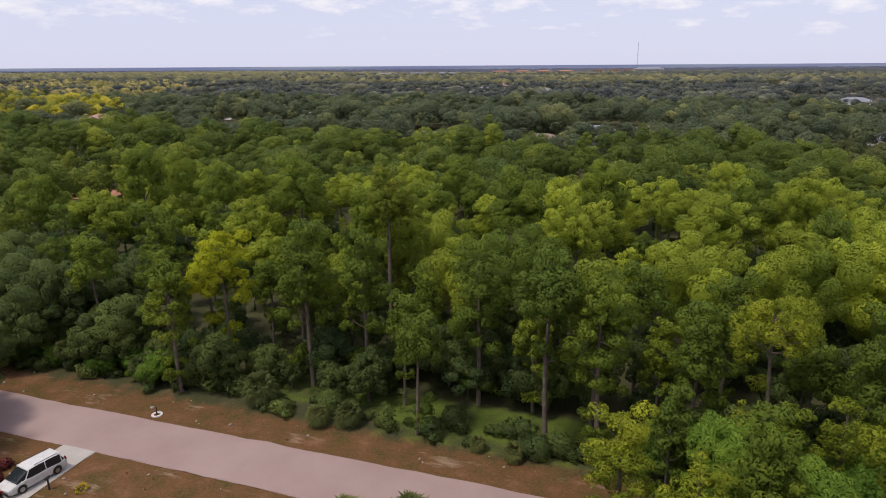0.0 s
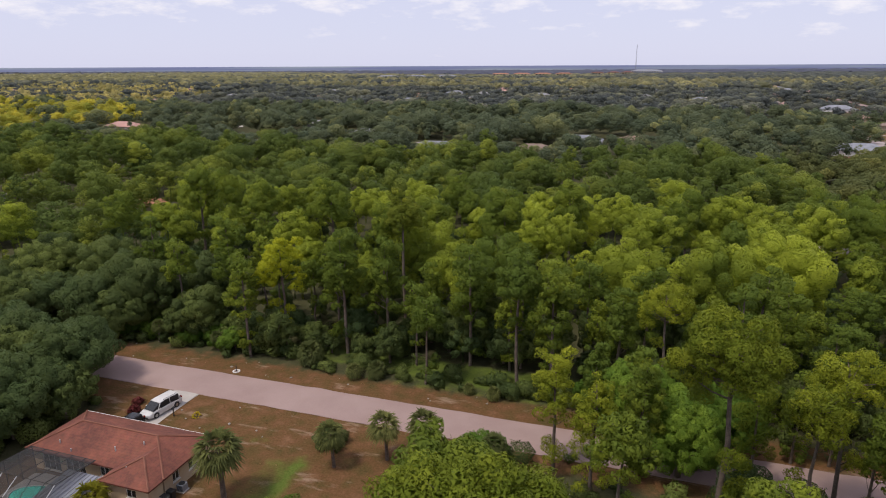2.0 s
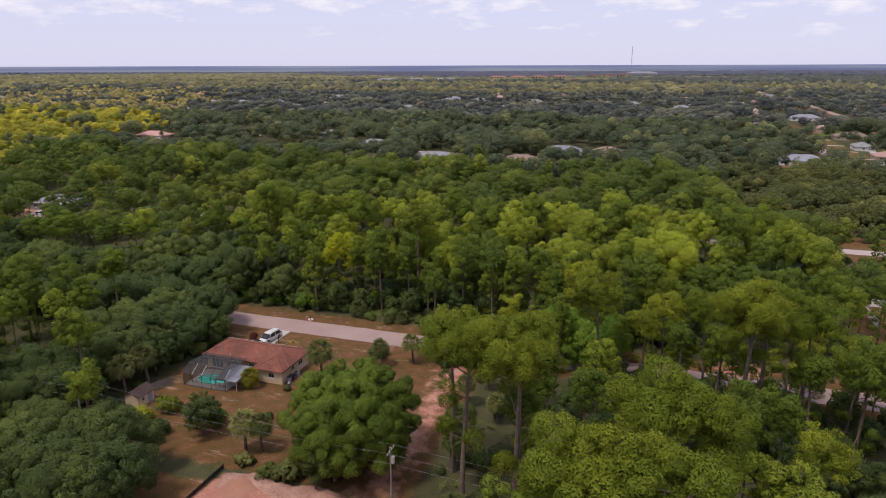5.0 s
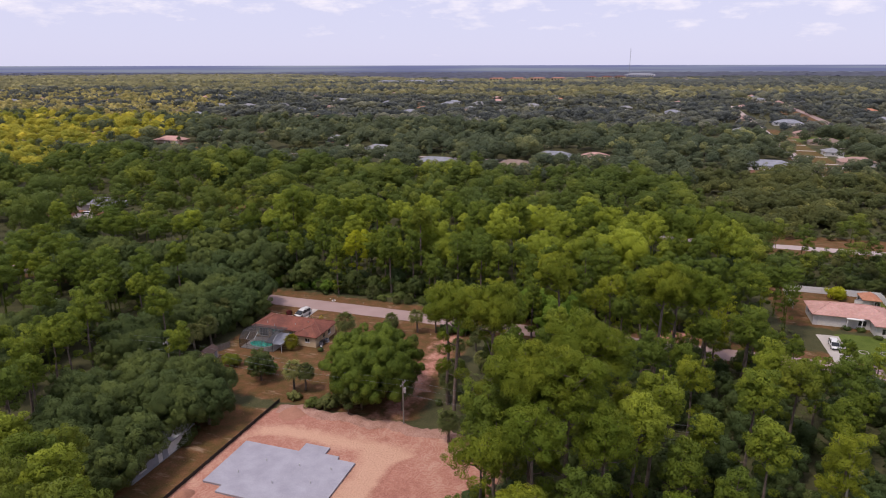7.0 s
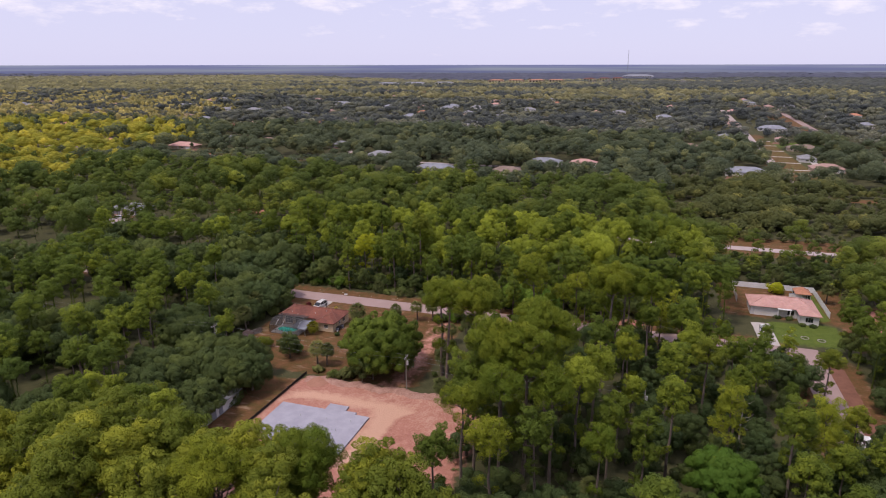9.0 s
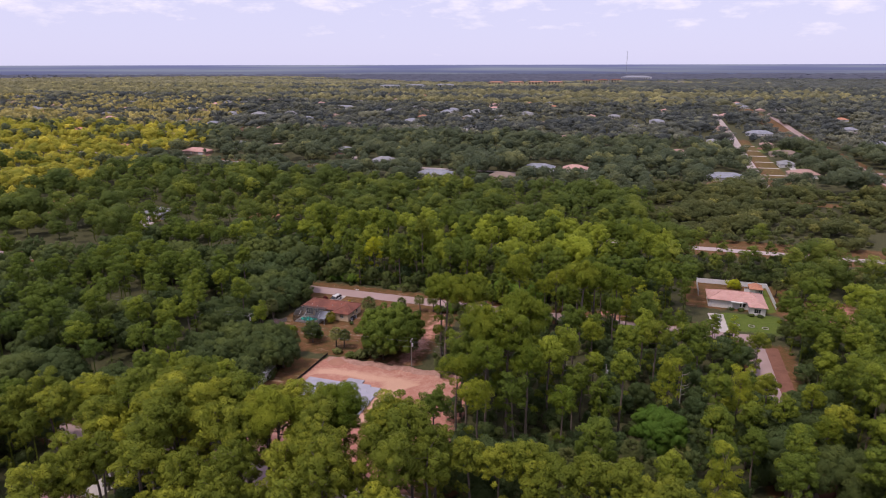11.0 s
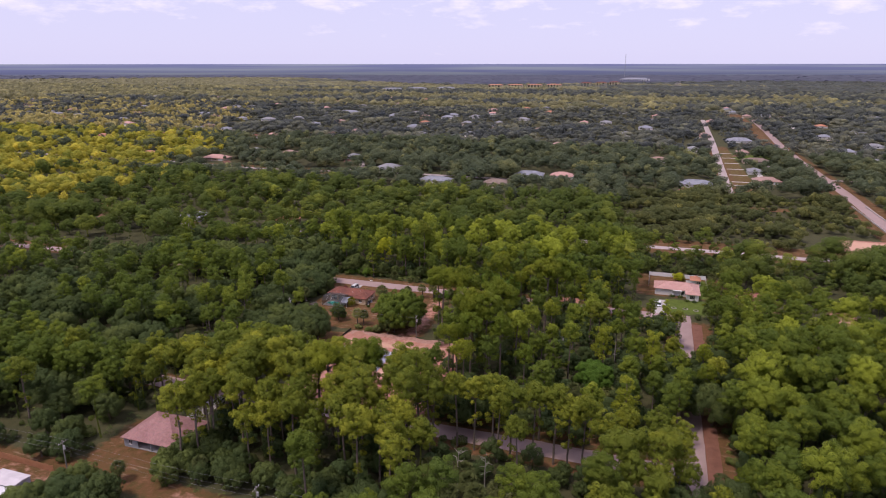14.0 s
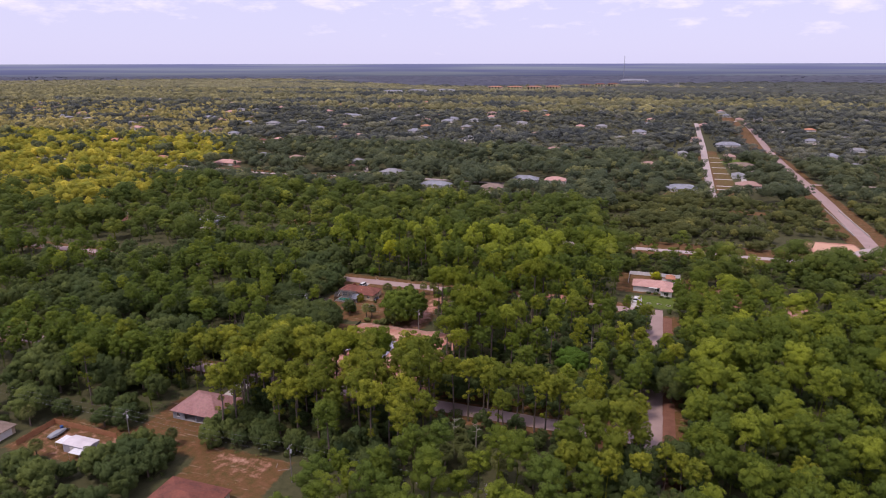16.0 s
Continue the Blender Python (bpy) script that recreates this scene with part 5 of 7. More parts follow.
LOW = [(52, 152, 250, 288), (122, 92, 141, 128)]
house_lots = []  # each far house keeps its yard and the open street before it clear
for hx, hy, w, *_ in FAR + SMALL:
    q = math.hypot(70 - hx, -200 - hy)
    house_lots.append((hx, hy, (70 - hx) / q, (-200 - hy) / q, 7 + 0.35 * w))


VIEWS = [(h[0], h[1], 0.47 * h[2]) for h in FAR if 200 < h[1] < 720] + [(-199, 113, 10)] + [(-300, 312, 32), (-205, 312, 26)]


def sight_lid(x, y):
    """How high a tree may stand before a house or a stretch of street that shows over the woods."""
    lid = 99.0
    for hx, hy, r in VIEWS:
        q = math.hypot(70 - hx, -200 - hy)
        ex, ey = (70 - hx) / q, (-200 - hy) / q
        along, across = (x - hx) * ex + (y - hy) * ey, (x - hx) * ey - (y - hy) * ex
        if -4 < along < 85 and abs(across) < r + 2:
            lid = min(lid, 4.0 + 0.14 * max(along, 0))
    return lid


def free(x, y):
    if any(a < x < c and b < y < d for a, b, c, d in OPEN):
        return False
    for hx, hy, ex, ey, r in house_lots:
        along, across = (x - hx) * ex + (y - hy) * ey, (x - hx) * ey - (y - hy) * ex
        if -r * 0.9 < along < (9 if hy < 200 else 26 if hy < 520 else 48) and abs(across) < r * 0.95:
            return False
    return True


def in_view(x, y, margin=30):
    """The wedge of the plan that can be seen from over the last lots, with a margin."""
    q = y + 232
    return q > 60 and 78 - q * 1.31 - margin < x < 78 + q * 0.31 + margin


def scatter(rng, x0, y0, x1, y1, gap, taken, tries):
    """Places at least a gap apart, off the open ground."""
    cell = gap
    grid = {}
    for x, y, g in taken:
        grid.setdefault((int(x // cell), int(y // cell)), []).append((x, y))
    got = []
    for x, y in zip(rng.uniform(x0, x1, tries), rng.uniform(y0, y1, tries)):
        if not in_view(x, y) or not free(x, y):
            continue
        i, j = int(x // cell), int(y // cell)
        near = [p for a in (-1, 0, 1) for b in (-1, 0, 1) for p in grid.get((i + a, j + b), ())]
        if all((x - p[0]) ** 2 + (y - p[1]) ** 2 > gap * gap for p in near):
            grid.setdefault((i, j), []).append((x, y))
            got.append((x, y))
    return got


rng = np.random.default_rng(11)
used = set()
pine_label = "tall slash pine with rounded yellow-green needle clumps"
pines_hero = [tree("pine_tree", pine_arrays(500 + s, 24.0, 4.3 + 0.3 * (s % 3), 42 + 4 * (s % 3), 24, 0.25, 16, 8, 0.60 + 0.04 * (s % 2), 4, 0.55), PINE, pine_label, "tree", group="pines of the near woods") for s in range(5)]
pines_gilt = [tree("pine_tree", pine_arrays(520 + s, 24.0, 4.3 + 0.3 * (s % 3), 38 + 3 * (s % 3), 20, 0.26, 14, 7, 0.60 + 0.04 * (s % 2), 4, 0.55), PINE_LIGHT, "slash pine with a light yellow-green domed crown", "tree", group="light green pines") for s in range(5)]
pines_near = [tree("pine_tree", pine_arrays(s, 24.0, 4.2 + 0.35 * (s % 3), 36 + 2 * (s % 3), 18, 0.26, 12, 7, 0.57 + 0.05 * (s % 2), 4, 0.55), PINE, pine_label, "tree", group="pines of the near woods") for s in range(7)]
pines_mid = [tree("pine_tree", pine_arrays(20 + s, 19.0, 3.9 + 0.35 * (s % 3), 30, 12, 0.29, 6, 5, 0.5, 4, 0.62), PINE, pine_label, "tree", group="pines of the near woods") for s in range(5)]
pine_skirted = [tree("pine_tree", pine_arrays(40 + s, 19.0, 3.7, 38, 16, 0.25, 8, 7, 0.22, 8, 0.55), PINE, "slash pine leafy down to the lower trunk", "tree", group="pines of the near woods") for s in range(4)]
pine_bushy = [tree("pine_tree", pine_arrays(50 + s, 19.0, 4.2, 40, 18, 0.24, 8, 7, 0.2, 8, 0.55), PINE_FRESH, "light green slash pine leafy to the ground", "tree", group="light green pines") for s in range(3)]
pines_fresh = [tree("pine_tree", pine_arrays(540 + s, 24.0, 4.4 + 0.3 * (s % 3), 34, 50, 0.26, 18, 7, 0.62 + 0.04 * (s % 2), 4, 0.55), PINE_FRESH, "slash pine with a fresh green domed crown", "tree", group="light green pines") for s in range(4)]
pines_fine = [tree("pine_tree", pine_arrays(560 + s, 24.0, 4.9 + 0.3 * s, 36, 190, 0.24, 30, 9, 0.66, 5, 0.46), PINE_FRESH, "slash pine with a fresh green domed crown", "tree", group="light green pines") for s in range(3)]
pine_gold = tree("pine_tree", pine_arrays(61, 18.0, 3.7, 40, 30, 0.24, 8, 7, 0.40, 5, 0.55), PINE_YELLOW, "bright yellow-green slash pine at the wood's edge", "tree")
oaks_near = [tree("oak_tree", oak_arrays(70 + s, 11.0, 6.2, 48, 24, 0.2, 8, 0.14, 7, 0.62), OAK, "broad dark green live oak", "tree", group="oaks of the near woods") for s in range(4)]
oaks_mid = [tree("oak_tree", oak_arrays(80 + s, 11.0, 5.2, 30, 14, 0.22, 4), OAK, "dark green live oak of the woods", "tree", group="oaks of the near woods") for s in range(3)]
green_trees = [tree("broadleaf_tree", oak_arrays(90 + s, 11.0, 5.4, 56, 70, 0.17, 6, 0.14, 7, 0.46), GREEN, "round fresh green broadleaf tree", "tree") for s in range(2)]
big_oak = tree("oak_tree", oak_arrays(96, 14.0, 10.4, 150, 110, 0.17, 14, 0.04, 7, 0.46), OAK_FRESH, "wide spreading feathery green oak behind the house", "tree")
palms_low = [tree("cabbage_palm", palm_arrays(120 + s, 2.0, 42, 2.2), PALM, "low cabbage palm with fronds near the ground", "palm", group="cabbage palms") for s in range(2)]
palms = [tree("cabbage_palm", palm_arrays(100 + s, 4.5, 36, 2.15), PALM, "cabbage palm with a round head of fan fronds", "palm", group="cabbage palms") for s in range(4)]

# trees that stand out, at their places and heights
HERO = [  # x, y, height, pattern
    (-29.9, 68.7, 23.0, "p"), (-33.5, 53.8, 19.7, "s"), (-27.5, 55.5, 18.5, "s"), (-55.4, 57.4, 19.6, "s"), (-70.7, 57.4, 18.3, "s"), (-62.5, 53.0, 16.0, "m"), (-14.6, 55.3, 18.5, "s"), (-6.7, 50.5, 19.5, "p"), (-2.9, 54.6, 17.8, "m"),
    (0.9, 62, 15.5, "m"), (0.8, 33.4, 14.6, "b"), (11.7, 48.5, 17.7, "p"), (16.6, 27.0, 23.0, "f"), (15.3, 99.3, 19.9, "m"), (-5.6, 93.3, 21.5, "m"), (-14.8, 78.8, 22.0, "m"), (-47.6, 78.2, 22.7, "m"),
    (-79.8, 80.8, 23.0, "m"), (-62.8, -0.8, 17.5, "m"), (38.9, 15.9, 26.5, "f"), (2.9, -5.4, 26.5, "f"), (10.3, -9.3, 28.6, "f"), (35.9, 12.0, 28.0, "f"), (27.0, -18.8, 28.6, "f"), (20.8, -29.9, 29.0, "f"), (25.5, -32.6, 28.2, "f"),
    (-79.2, 24.1, 18.6, "p"), (-76.6, 7.8, 16.0, "p"), (5.1, -68.0, 26.5, "f"), (-4.0, -73.2, 26.5, "f"), (-36.5, -49.2, 17.0, "p"), (22.7, -38.3, 24.5, "p"), (30.3, -33.8, 22.9, "p"), (16.7, -41.3, 21.6, "p"), (41.4, -8.3, 19.0, "p"),
    (55.9, -5.0, 19.8, "p"), (45.2, 19.6, 24.0, "p"), (38.5, -40.2, 17.7, "p"), (23.1, -46.6, 20.0, "p"), (-22.9, -68.6, 25.6, "p"), (-23.7, -82.7, 25.5, "p"), (8.9, -83.0, 25.0, "p"), (13.6, -72.2, 23.5, "p"), (-10.9, -91.4, 19.3, "p"),
    (32.0, -68.0, 19.9, "p"), (41.2, -69.2, 20.7, "p"), (58.3, -68.4, 19.5, "p"), (63.4, -71.8, 19.1, "p"), (44.9, -78.4, 18.2, "p"), (-81.1, -94.7, 20.5, "p"), (-85.6, -73.5, 19.9, "p"), (92.3, -95.3, 17.3, "p"), (106.0, -67.0, 13.8, "p"),
    (115.9, -82.9, 15.5, "p"), (74.6, -85.1, 17.3, "p"), (80.2, -40, 17, "p"), (86.6, -34, 16, "p"), (80.3, -28, 16, "p"), (86.5, -21, 16, "p"), (79.8, 6.5, 15, "p"), (80.5, -80, 15, "p"), (86.5, -86, 14, "p"), (80.6, -93, 15, "p"),
    (27, 33.0, 18, "p"), (33.5, 32.5, 19, "p"), (40, 33.6, 17, "p"), (46, 32.5, 18, "p"), (24, 29.5, 16, "p"), (-40, -67.6, 22, "p"), (-46, -70, 21, "p"), (-33.5, -67.4, 24, "p"), (-28, -69.5, 25, "p"), (-17, -68.3, 25, "p"),
    (-11, -67.5, 24, "p"), (-52, -68, 20, "p"), (-60, -70, 20, "p"), (-31.0, -73.0, 23.0, "p"), (-37.0, -78.0, 22.0, "p"), (-14.0, -76.0, 24.0, "p"), (-8.0, -82.0, 22.0, "p"), (22.0, -72.5, 22.0, "p"), (27.5, -67.6, 21.0, "p"), (36.5, -67.8, 21.5, "p"), (46.5, -67.6, 20.5, "p"), (51.5, -67.9, 21.0, "p"), (55.0, -70.0, 19.5, "p"), (38.5, -71.5, 20.5, "p"), (68.0, -67.8, 19.0, "p"), (1.0, -80.0, 22.0, "p"),
]
taken = []
for x, y, h, kind in HERO:
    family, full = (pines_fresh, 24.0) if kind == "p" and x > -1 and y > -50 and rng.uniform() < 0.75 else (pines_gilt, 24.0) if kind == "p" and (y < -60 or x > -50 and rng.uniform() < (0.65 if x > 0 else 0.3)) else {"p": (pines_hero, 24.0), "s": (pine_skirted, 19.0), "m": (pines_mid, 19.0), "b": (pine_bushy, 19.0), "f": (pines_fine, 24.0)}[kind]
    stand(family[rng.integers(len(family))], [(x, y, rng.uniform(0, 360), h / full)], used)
    taken.append((x, y, 4))
stand(pine_gold, [(-43.2, 52.6, 40, 1.0)], used)
taken.append((-43.2, 54.0, 4))
for x, y, h in ((-62.5, 31.5, 10.5), (-70, 28, 10), (-66.5, 36.0, 8.0), (-74, 33, 10), (-43.5, -15, 10.5), (-50, -19, 11), (-58, -14, 8.5), (-40.5, -23.5, 9.5), (-51.5, -36, 11), (-66, 14, 10), (-46, -40.5, 10), (-40.0, -34.0, 9.0), (-38.0, -19.5, 9.0), (-39.0, -40.5, 8.5), (-50.3, -29.5, 10.5), (-43.5, -23.2, 10.5), (-47.5, -24.5, 9.5), (-44.5, -42, 9),
                (-39, -113, 7.5), (-45, -117, 8.5), (-50.5, -113, 6.0), (-42, -124, 8.5), (-50, -122, 8.5), (-57, -125.5, 4.6), (-64, -130, 6.5), (-38, -119, 7.5), (-47, -110.8, 7), (-68, -129, 8), (-53.0, -118, 5.6), (-60, -131, 8), (-78, -132, 8), (-92, -106, 10), (-33, -93.5, 6.0), (-31, -89.5, 6.5), (-34.5, -98, 5.5), (-29, -97.5, 6.0), (-26.5, -92, 6.5), (-24, -99.5, 5.0), (-21, -95, 6.0), (-15, -99, 6.0), (-8, -97, 6.5), (-1, -99.5, 6.0), (6, -96, 7.0), (13, -99, 6.5), (-64, 22, 9.5), (-62, 26, 9), (-60.5, 20.5, 8), (-64.5, 8, 10), (-68, 2, 10), (-62, -5, 9), (-70, 18, 10.5), (-61, 12.8, 7.5), (-66, -9, 10), (-72, 11, 11), (-70, -4, 10.5), (-58.5, 26, 7), (-14.5, -6.6, 7.0), (-17.5, -5.5, 6.0)):
    stand(oaks_near[rng.integers(4)], [(x, y, rng.uniform(0, 360), h / 11.0)], used)
    taken.append((x, y, 5))
# trees hugging the roads, their crowns hanging over the edges
for x in np.arange(4.0, 79.0, 4.3):
    for y, low_h, high_h in ((34.4, 11, 15), (29.5, 12, 17), (43.6, 9, 13)):
        x1, y1 = x + rng.uniform(-1.2, 1.2), y + rng.uniform(-0.9, 0.9)
        h = min(rng.uniform(low_h, high_h), 0.33 * (61 - y1) if x1 > 56 else 99)
        if 32 < x1 < 49 and y > 40 or 66 < x1 and y > 30 or rng.uniform() < 0.4:
            continue
        stand((pine_bushy if rng.uniform() < 0.5 else pine_skirted)[rng.integers(3)], [(x1, y1, rng.uniform(0, 360), h / 19.0)], used)
        taken.append((x1, y1, 3))
for i, y in enumerate([*np.arange(-108, -74, 5.5), *np.arange(-38, -13, 4.0)]):
    x1 = (79.0, 89.2)[i % 2] + rng.uniform(-0.7, 0.7)
    stand(oaks_near[rng.integers(4)] if i % 3 else pines_gilt[rng.integers(5)], [(x1, y + rng.uniform(-1, 1), rng.uniform(0, 360), 1.05 if i % 3 else 0.68)], used)
    taken.append((x1, y, 4))
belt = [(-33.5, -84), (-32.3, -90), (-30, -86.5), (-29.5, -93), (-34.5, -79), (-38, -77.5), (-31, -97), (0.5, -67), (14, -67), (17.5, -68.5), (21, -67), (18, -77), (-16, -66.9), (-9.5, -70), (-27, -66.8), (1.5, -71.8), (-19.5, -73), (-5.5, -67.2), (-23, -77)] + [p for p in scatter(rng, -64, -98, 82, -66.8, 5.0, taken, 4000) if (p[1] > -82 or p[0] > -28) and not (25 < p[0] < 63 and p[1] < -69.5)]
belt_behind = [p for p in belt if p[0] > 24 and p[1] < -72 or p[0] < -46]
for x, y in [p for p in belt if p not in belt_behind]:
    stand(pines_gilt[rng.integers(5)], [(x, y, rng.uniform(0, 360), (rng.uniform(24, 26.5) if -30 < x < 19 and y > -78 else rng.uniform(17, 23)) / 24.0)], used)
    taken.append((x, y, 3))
taken += [(x, y, 3) for x, y in belt_behind]
for x, y in scatter(rng, -128, 28.5, -74, 34.6, 4.5, taken, 800) + scatter(rng, -160, 47, -70, 50, 4.5, taken, 800):
    stand(oaks_near[rng.integers(4)], [(x, y, rng.uniform(0, 360), rng.uniform(8, 11) / 11.0)], used)
    taken.append((x, y, 4))
for x in np.arange(-150, 44, 4.1):  # the leafy wall of understorey along the road
    y1 = rng.uniform(50.0, 54.0) if not -24 < x < 3 else rng.uniform(55, 59)
    stand(oaks_mid[rng.integers(3)], [(x + rng.uniform(-1, 1), y1, rng.uniform(0, 360), rng.uniform(0.30, 0.74))], used)
stand(big_oak, [(-14.2, -1.0, 30, 1.0)], used)
for x, y, h in ((9.7, 41.0, 10.3), (13.5, 36.5, 9.5), (4.5, 46.0, 7.0), (18, 42, 9.0), (57.5, -31.9, 11.0)):
    stand(green_trees[rng.integers(2)], [(x, y, rng.uniform(0, 360), h / 11.0)], used)
    taken.append((x, y, 5))
PALMS = [(-30.2, -3.9, 6.0), (-28.0, -3.3, 5.4), (-7.2, -4.6, 6.5), (-29.7, 18.3, 7.2), (-22.0, 27.0, 5.0), (-17.0, 30.0, 5.4), (-12.8, 31.3, 5.6), (-5.6, 31.5, 4.2), (-58.5, 8.3, 7.0), (-60.0, 4.5, 6.5), (-61.5, 17.5, 7.5),
         (-37.0, 48.8, 4.2), (-29.0, 46.6, 2.6), (-26.0, 47.6, 3.0), (-9.0, 46.6, 2.2), (-12.5, 47.2, 1.8), (-53.0, 48.6, 3.0), (-64.0, 48.5, 3.4), (-3.0, 18.0, 5.0), (-2.0, 9.0, 4.6), (0.0, 1.0, 5.5), (-1.0, 24.0, 4.2), (3.0, 14.0, 4.6), (4.0, -12.0, 5.6),
         (-16.0, -9.2, 3.0), (-20.0, -7.5, 2.4), (41.0, -46.0, 7.0), (46.0, -43.0, 6.5), (52, -38, 6.2), (57, -44, 6.5), (38, -38, 5.8), (62, -36, 6), (34, -45, 6.3), (55, -52, 6.4), (50.0, -49.0, 7.2), (44.0, -53.0, 6.6), (36.0, -52.0, 5.8), (30.0, -90.0, 8.0), (27.0, -86.0, 7.6), (33.0, -93.0, 7.2), (39.0, -92.0, 7.8), (43.0, -88.5, 7.0), (34.5, -84.5, 7.4), (47.0, -92.0, 7.6), (21.0, -94.5, 5.6), (52.0, -86.0, 5.4), (29.0, -97.0, 6.0), (40.0, -97.5, 5.8), (56.0, -94.0, 5.6), (36.0, -88.0, 7.2), (24.0, -91.0, 7.0), (60.0, -90.0, 6.0), (-24.5, -99.0, 5.5),
         (-42, -105, 5.0), (98, 56, 6.5), (100, 72, 7.0), (103, 96, 6.5), (112, 101, 7), (96, 104, 6), (124, 98, 7), (132, 108, 6.5), (88, 110, 6), (96, 80, 6.0), (110, 84, 7.0), (120, 70, 6.5), (84, 92, 6.0), (-71.5, -122, 5.5), (-88, -110, 6.0), (-47.5, -26.0, 3.5)]
for x, y, h in PALMS:
    near_road = 40 < y < 50 and -40 < x < 0
    stand((palms_low if near_road else palms)[rng.integers(2 if near_road else 4)], [(x, y, rng.uniform(0, 360), h / (4.3 if near_road else 5.6))], used)
    taken.append((x, y, 3))

def woodland(name, patterns, places, heights, material, label, wide=(0.85, 1.2)):
    """Woods too many to count, as one mesh."""
    Vs, Ts, tones, n = [], [], [], 0
    for (x, y), h in zip(places, heights):
        if y > 100:
            h = min(h, sight_lid(x, y))
        V, T, full = patterns[rng.integers(len(patterns))]
        a = rng.uniform(0, 6.283)
        s = h / full
        w = s * rng.uniform(*wide)
        c, q = math.cos(a) * w, math.sin(a) * w
        m = np.array([[c, -q, 0], [q, c, 0], [0, 0, s]])
        turn = np.array([[math.cos(a), -math.sin(a), 0], [math.sin(a), math.cos(a), 0], [0, 0, 1]])
        Vs.append(np.concatenate([V[:, :3] @ m.T + (x, y, 0), V[:, 3:] @ turn.T], 1))
        Ts.append(T + n)
        tones.append(np.full(len(V), rng.normal(0, 0.13), np.float32))
        n += len(V)
    mesh = leaf_mesh(name, np.concatenate(Vs), np.concatenate(Ts))
    mesh.attributes.new("tone", "FLOAT", "POINT").data.foreach_set("value", np.concatenate(tones))
    ob = obj_of(name, mesh, material)
    return tagged(ob, label, "woods", kind="stuff")


# the near woods: the trees along the open plots one by one, those behind them as one wood
near_places = scatter(rng, -330, -150, 190, 47, 5.7, taken, 14000)
edge_places = scatter(rng, -150, 47.5, 70, 62, 5.0, taken + [(x, y, 0) for x, y in near_places], 3000)
stuff_pines, stuff_oaks, counts = [(x, y, rng.uniform(15, 20)) for x, y in scatter(rng, -190, -82, -58, -66.6, 4.6, taken, 3000)], [], [0, 0]
for x, y in sorted(near_places + edge_places, key=lambda p: abs(p[0] - 10) + abs(p[1] + 25)):
    leafy = noise.noise(Vector((x * 0.02, y * 0.02, 3.1))) + (0.25 if x < -55 else -0.6 if x > 0 and y > -52 else -0.12)
    turn = rng.uniform(0, 360)
    low_corner = x < -30 and y < -94 or 25 < x < 63 and -92 < y < -66
    if leafy + rng.uniform(-0.25, 0.25) > 0.12 or low_corner:
        h = (rng.uniform(3.0, 4.8) if x > 0 else rng.uniform(6.0, 8.5)) if low_corner else rng.uniform(4.5, 6.5) if 70 < x < 82 and -15 < y < 30 else rng.uniform(8.0, 13.5)
        counts[1] += 1
        if counts[1] < 110:
            stand((oaks_near if counts[1] < 25 else oaks_mid)[rng.integers(3)], [(x, y, turn, h / 11.0)], used)
        else:
            stuff_oaks.append((x, y, h))
        continue
    edge = y > 47 and x > -95
    lid = 0.33 * (61 - y) if 56 < x < 84 and -2 < y < 48 else 99
    h = rng.uniform(12, 18.5) if edge else (rng.uniform(13, 20) if x < -55 or y > 0 else rng.uniform(14, 23))
    if 4 < x < 62 and -52 < y < 33 and rng.uniform() < (0.4 if y > -8 else 0.08):
        continue
    if 70 < x < 82 and -15 < y < 30:
        h = min(h, 7.5)
    h = min(h, max(lid, 4.5))
    counts[0] += 1
    if edge and abs(x + 30) < 60:
        stand((pine_skirted if rng.uniform() < 0.6 else pines_mid)[rng.integers(4)], [(x, y, turn, h / 19.0)], used)
    elif counts[0] < 84 and x > 4 and y < -8 and rng.uniform() < 0.35:
        stand((pine_skirted + pine_bushy)[rng.integers(7)], [(x, y, turn, min(h, 19.0) / 19.0)], used)
    elif counts[0] < 58:
        stand(pines_near[rng.integers(7)], [(x, y, turn, h / 24.0)], used)
    elif counts[0] < 84:
        stand(pines_mid[rng.integers(5)], [(x, y, turn, h / 19.0)], used)
    else:
        stuff_pines.append((x, y, h))


def with_trunk(pair, full):
    W, T = pair[1]
    side = W * (1, 1, 0) - W[:, :3].mean(0) * (1, 1, 0)
    return (*join([pair[0], (np.concatenate([W, unit(side + (0.001, 0, 0))], 1), T)]), full)


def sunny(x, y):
    """Where sunlight is put into yellow leaf colour, thinning out eastwards and northwards."""
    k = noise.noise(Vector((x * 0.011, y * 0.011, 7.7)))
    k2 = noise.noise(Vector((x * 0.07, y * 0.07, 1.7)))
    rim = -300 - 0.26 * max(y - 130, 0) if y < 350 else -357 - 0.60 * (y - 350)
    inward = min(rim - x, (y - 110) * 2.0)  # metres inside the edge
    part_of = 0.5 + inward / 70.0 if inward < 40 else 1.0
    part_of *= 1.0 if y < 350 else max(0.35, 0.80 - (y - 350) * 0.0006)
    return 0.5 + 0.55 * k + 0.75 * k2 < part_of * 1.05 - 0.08


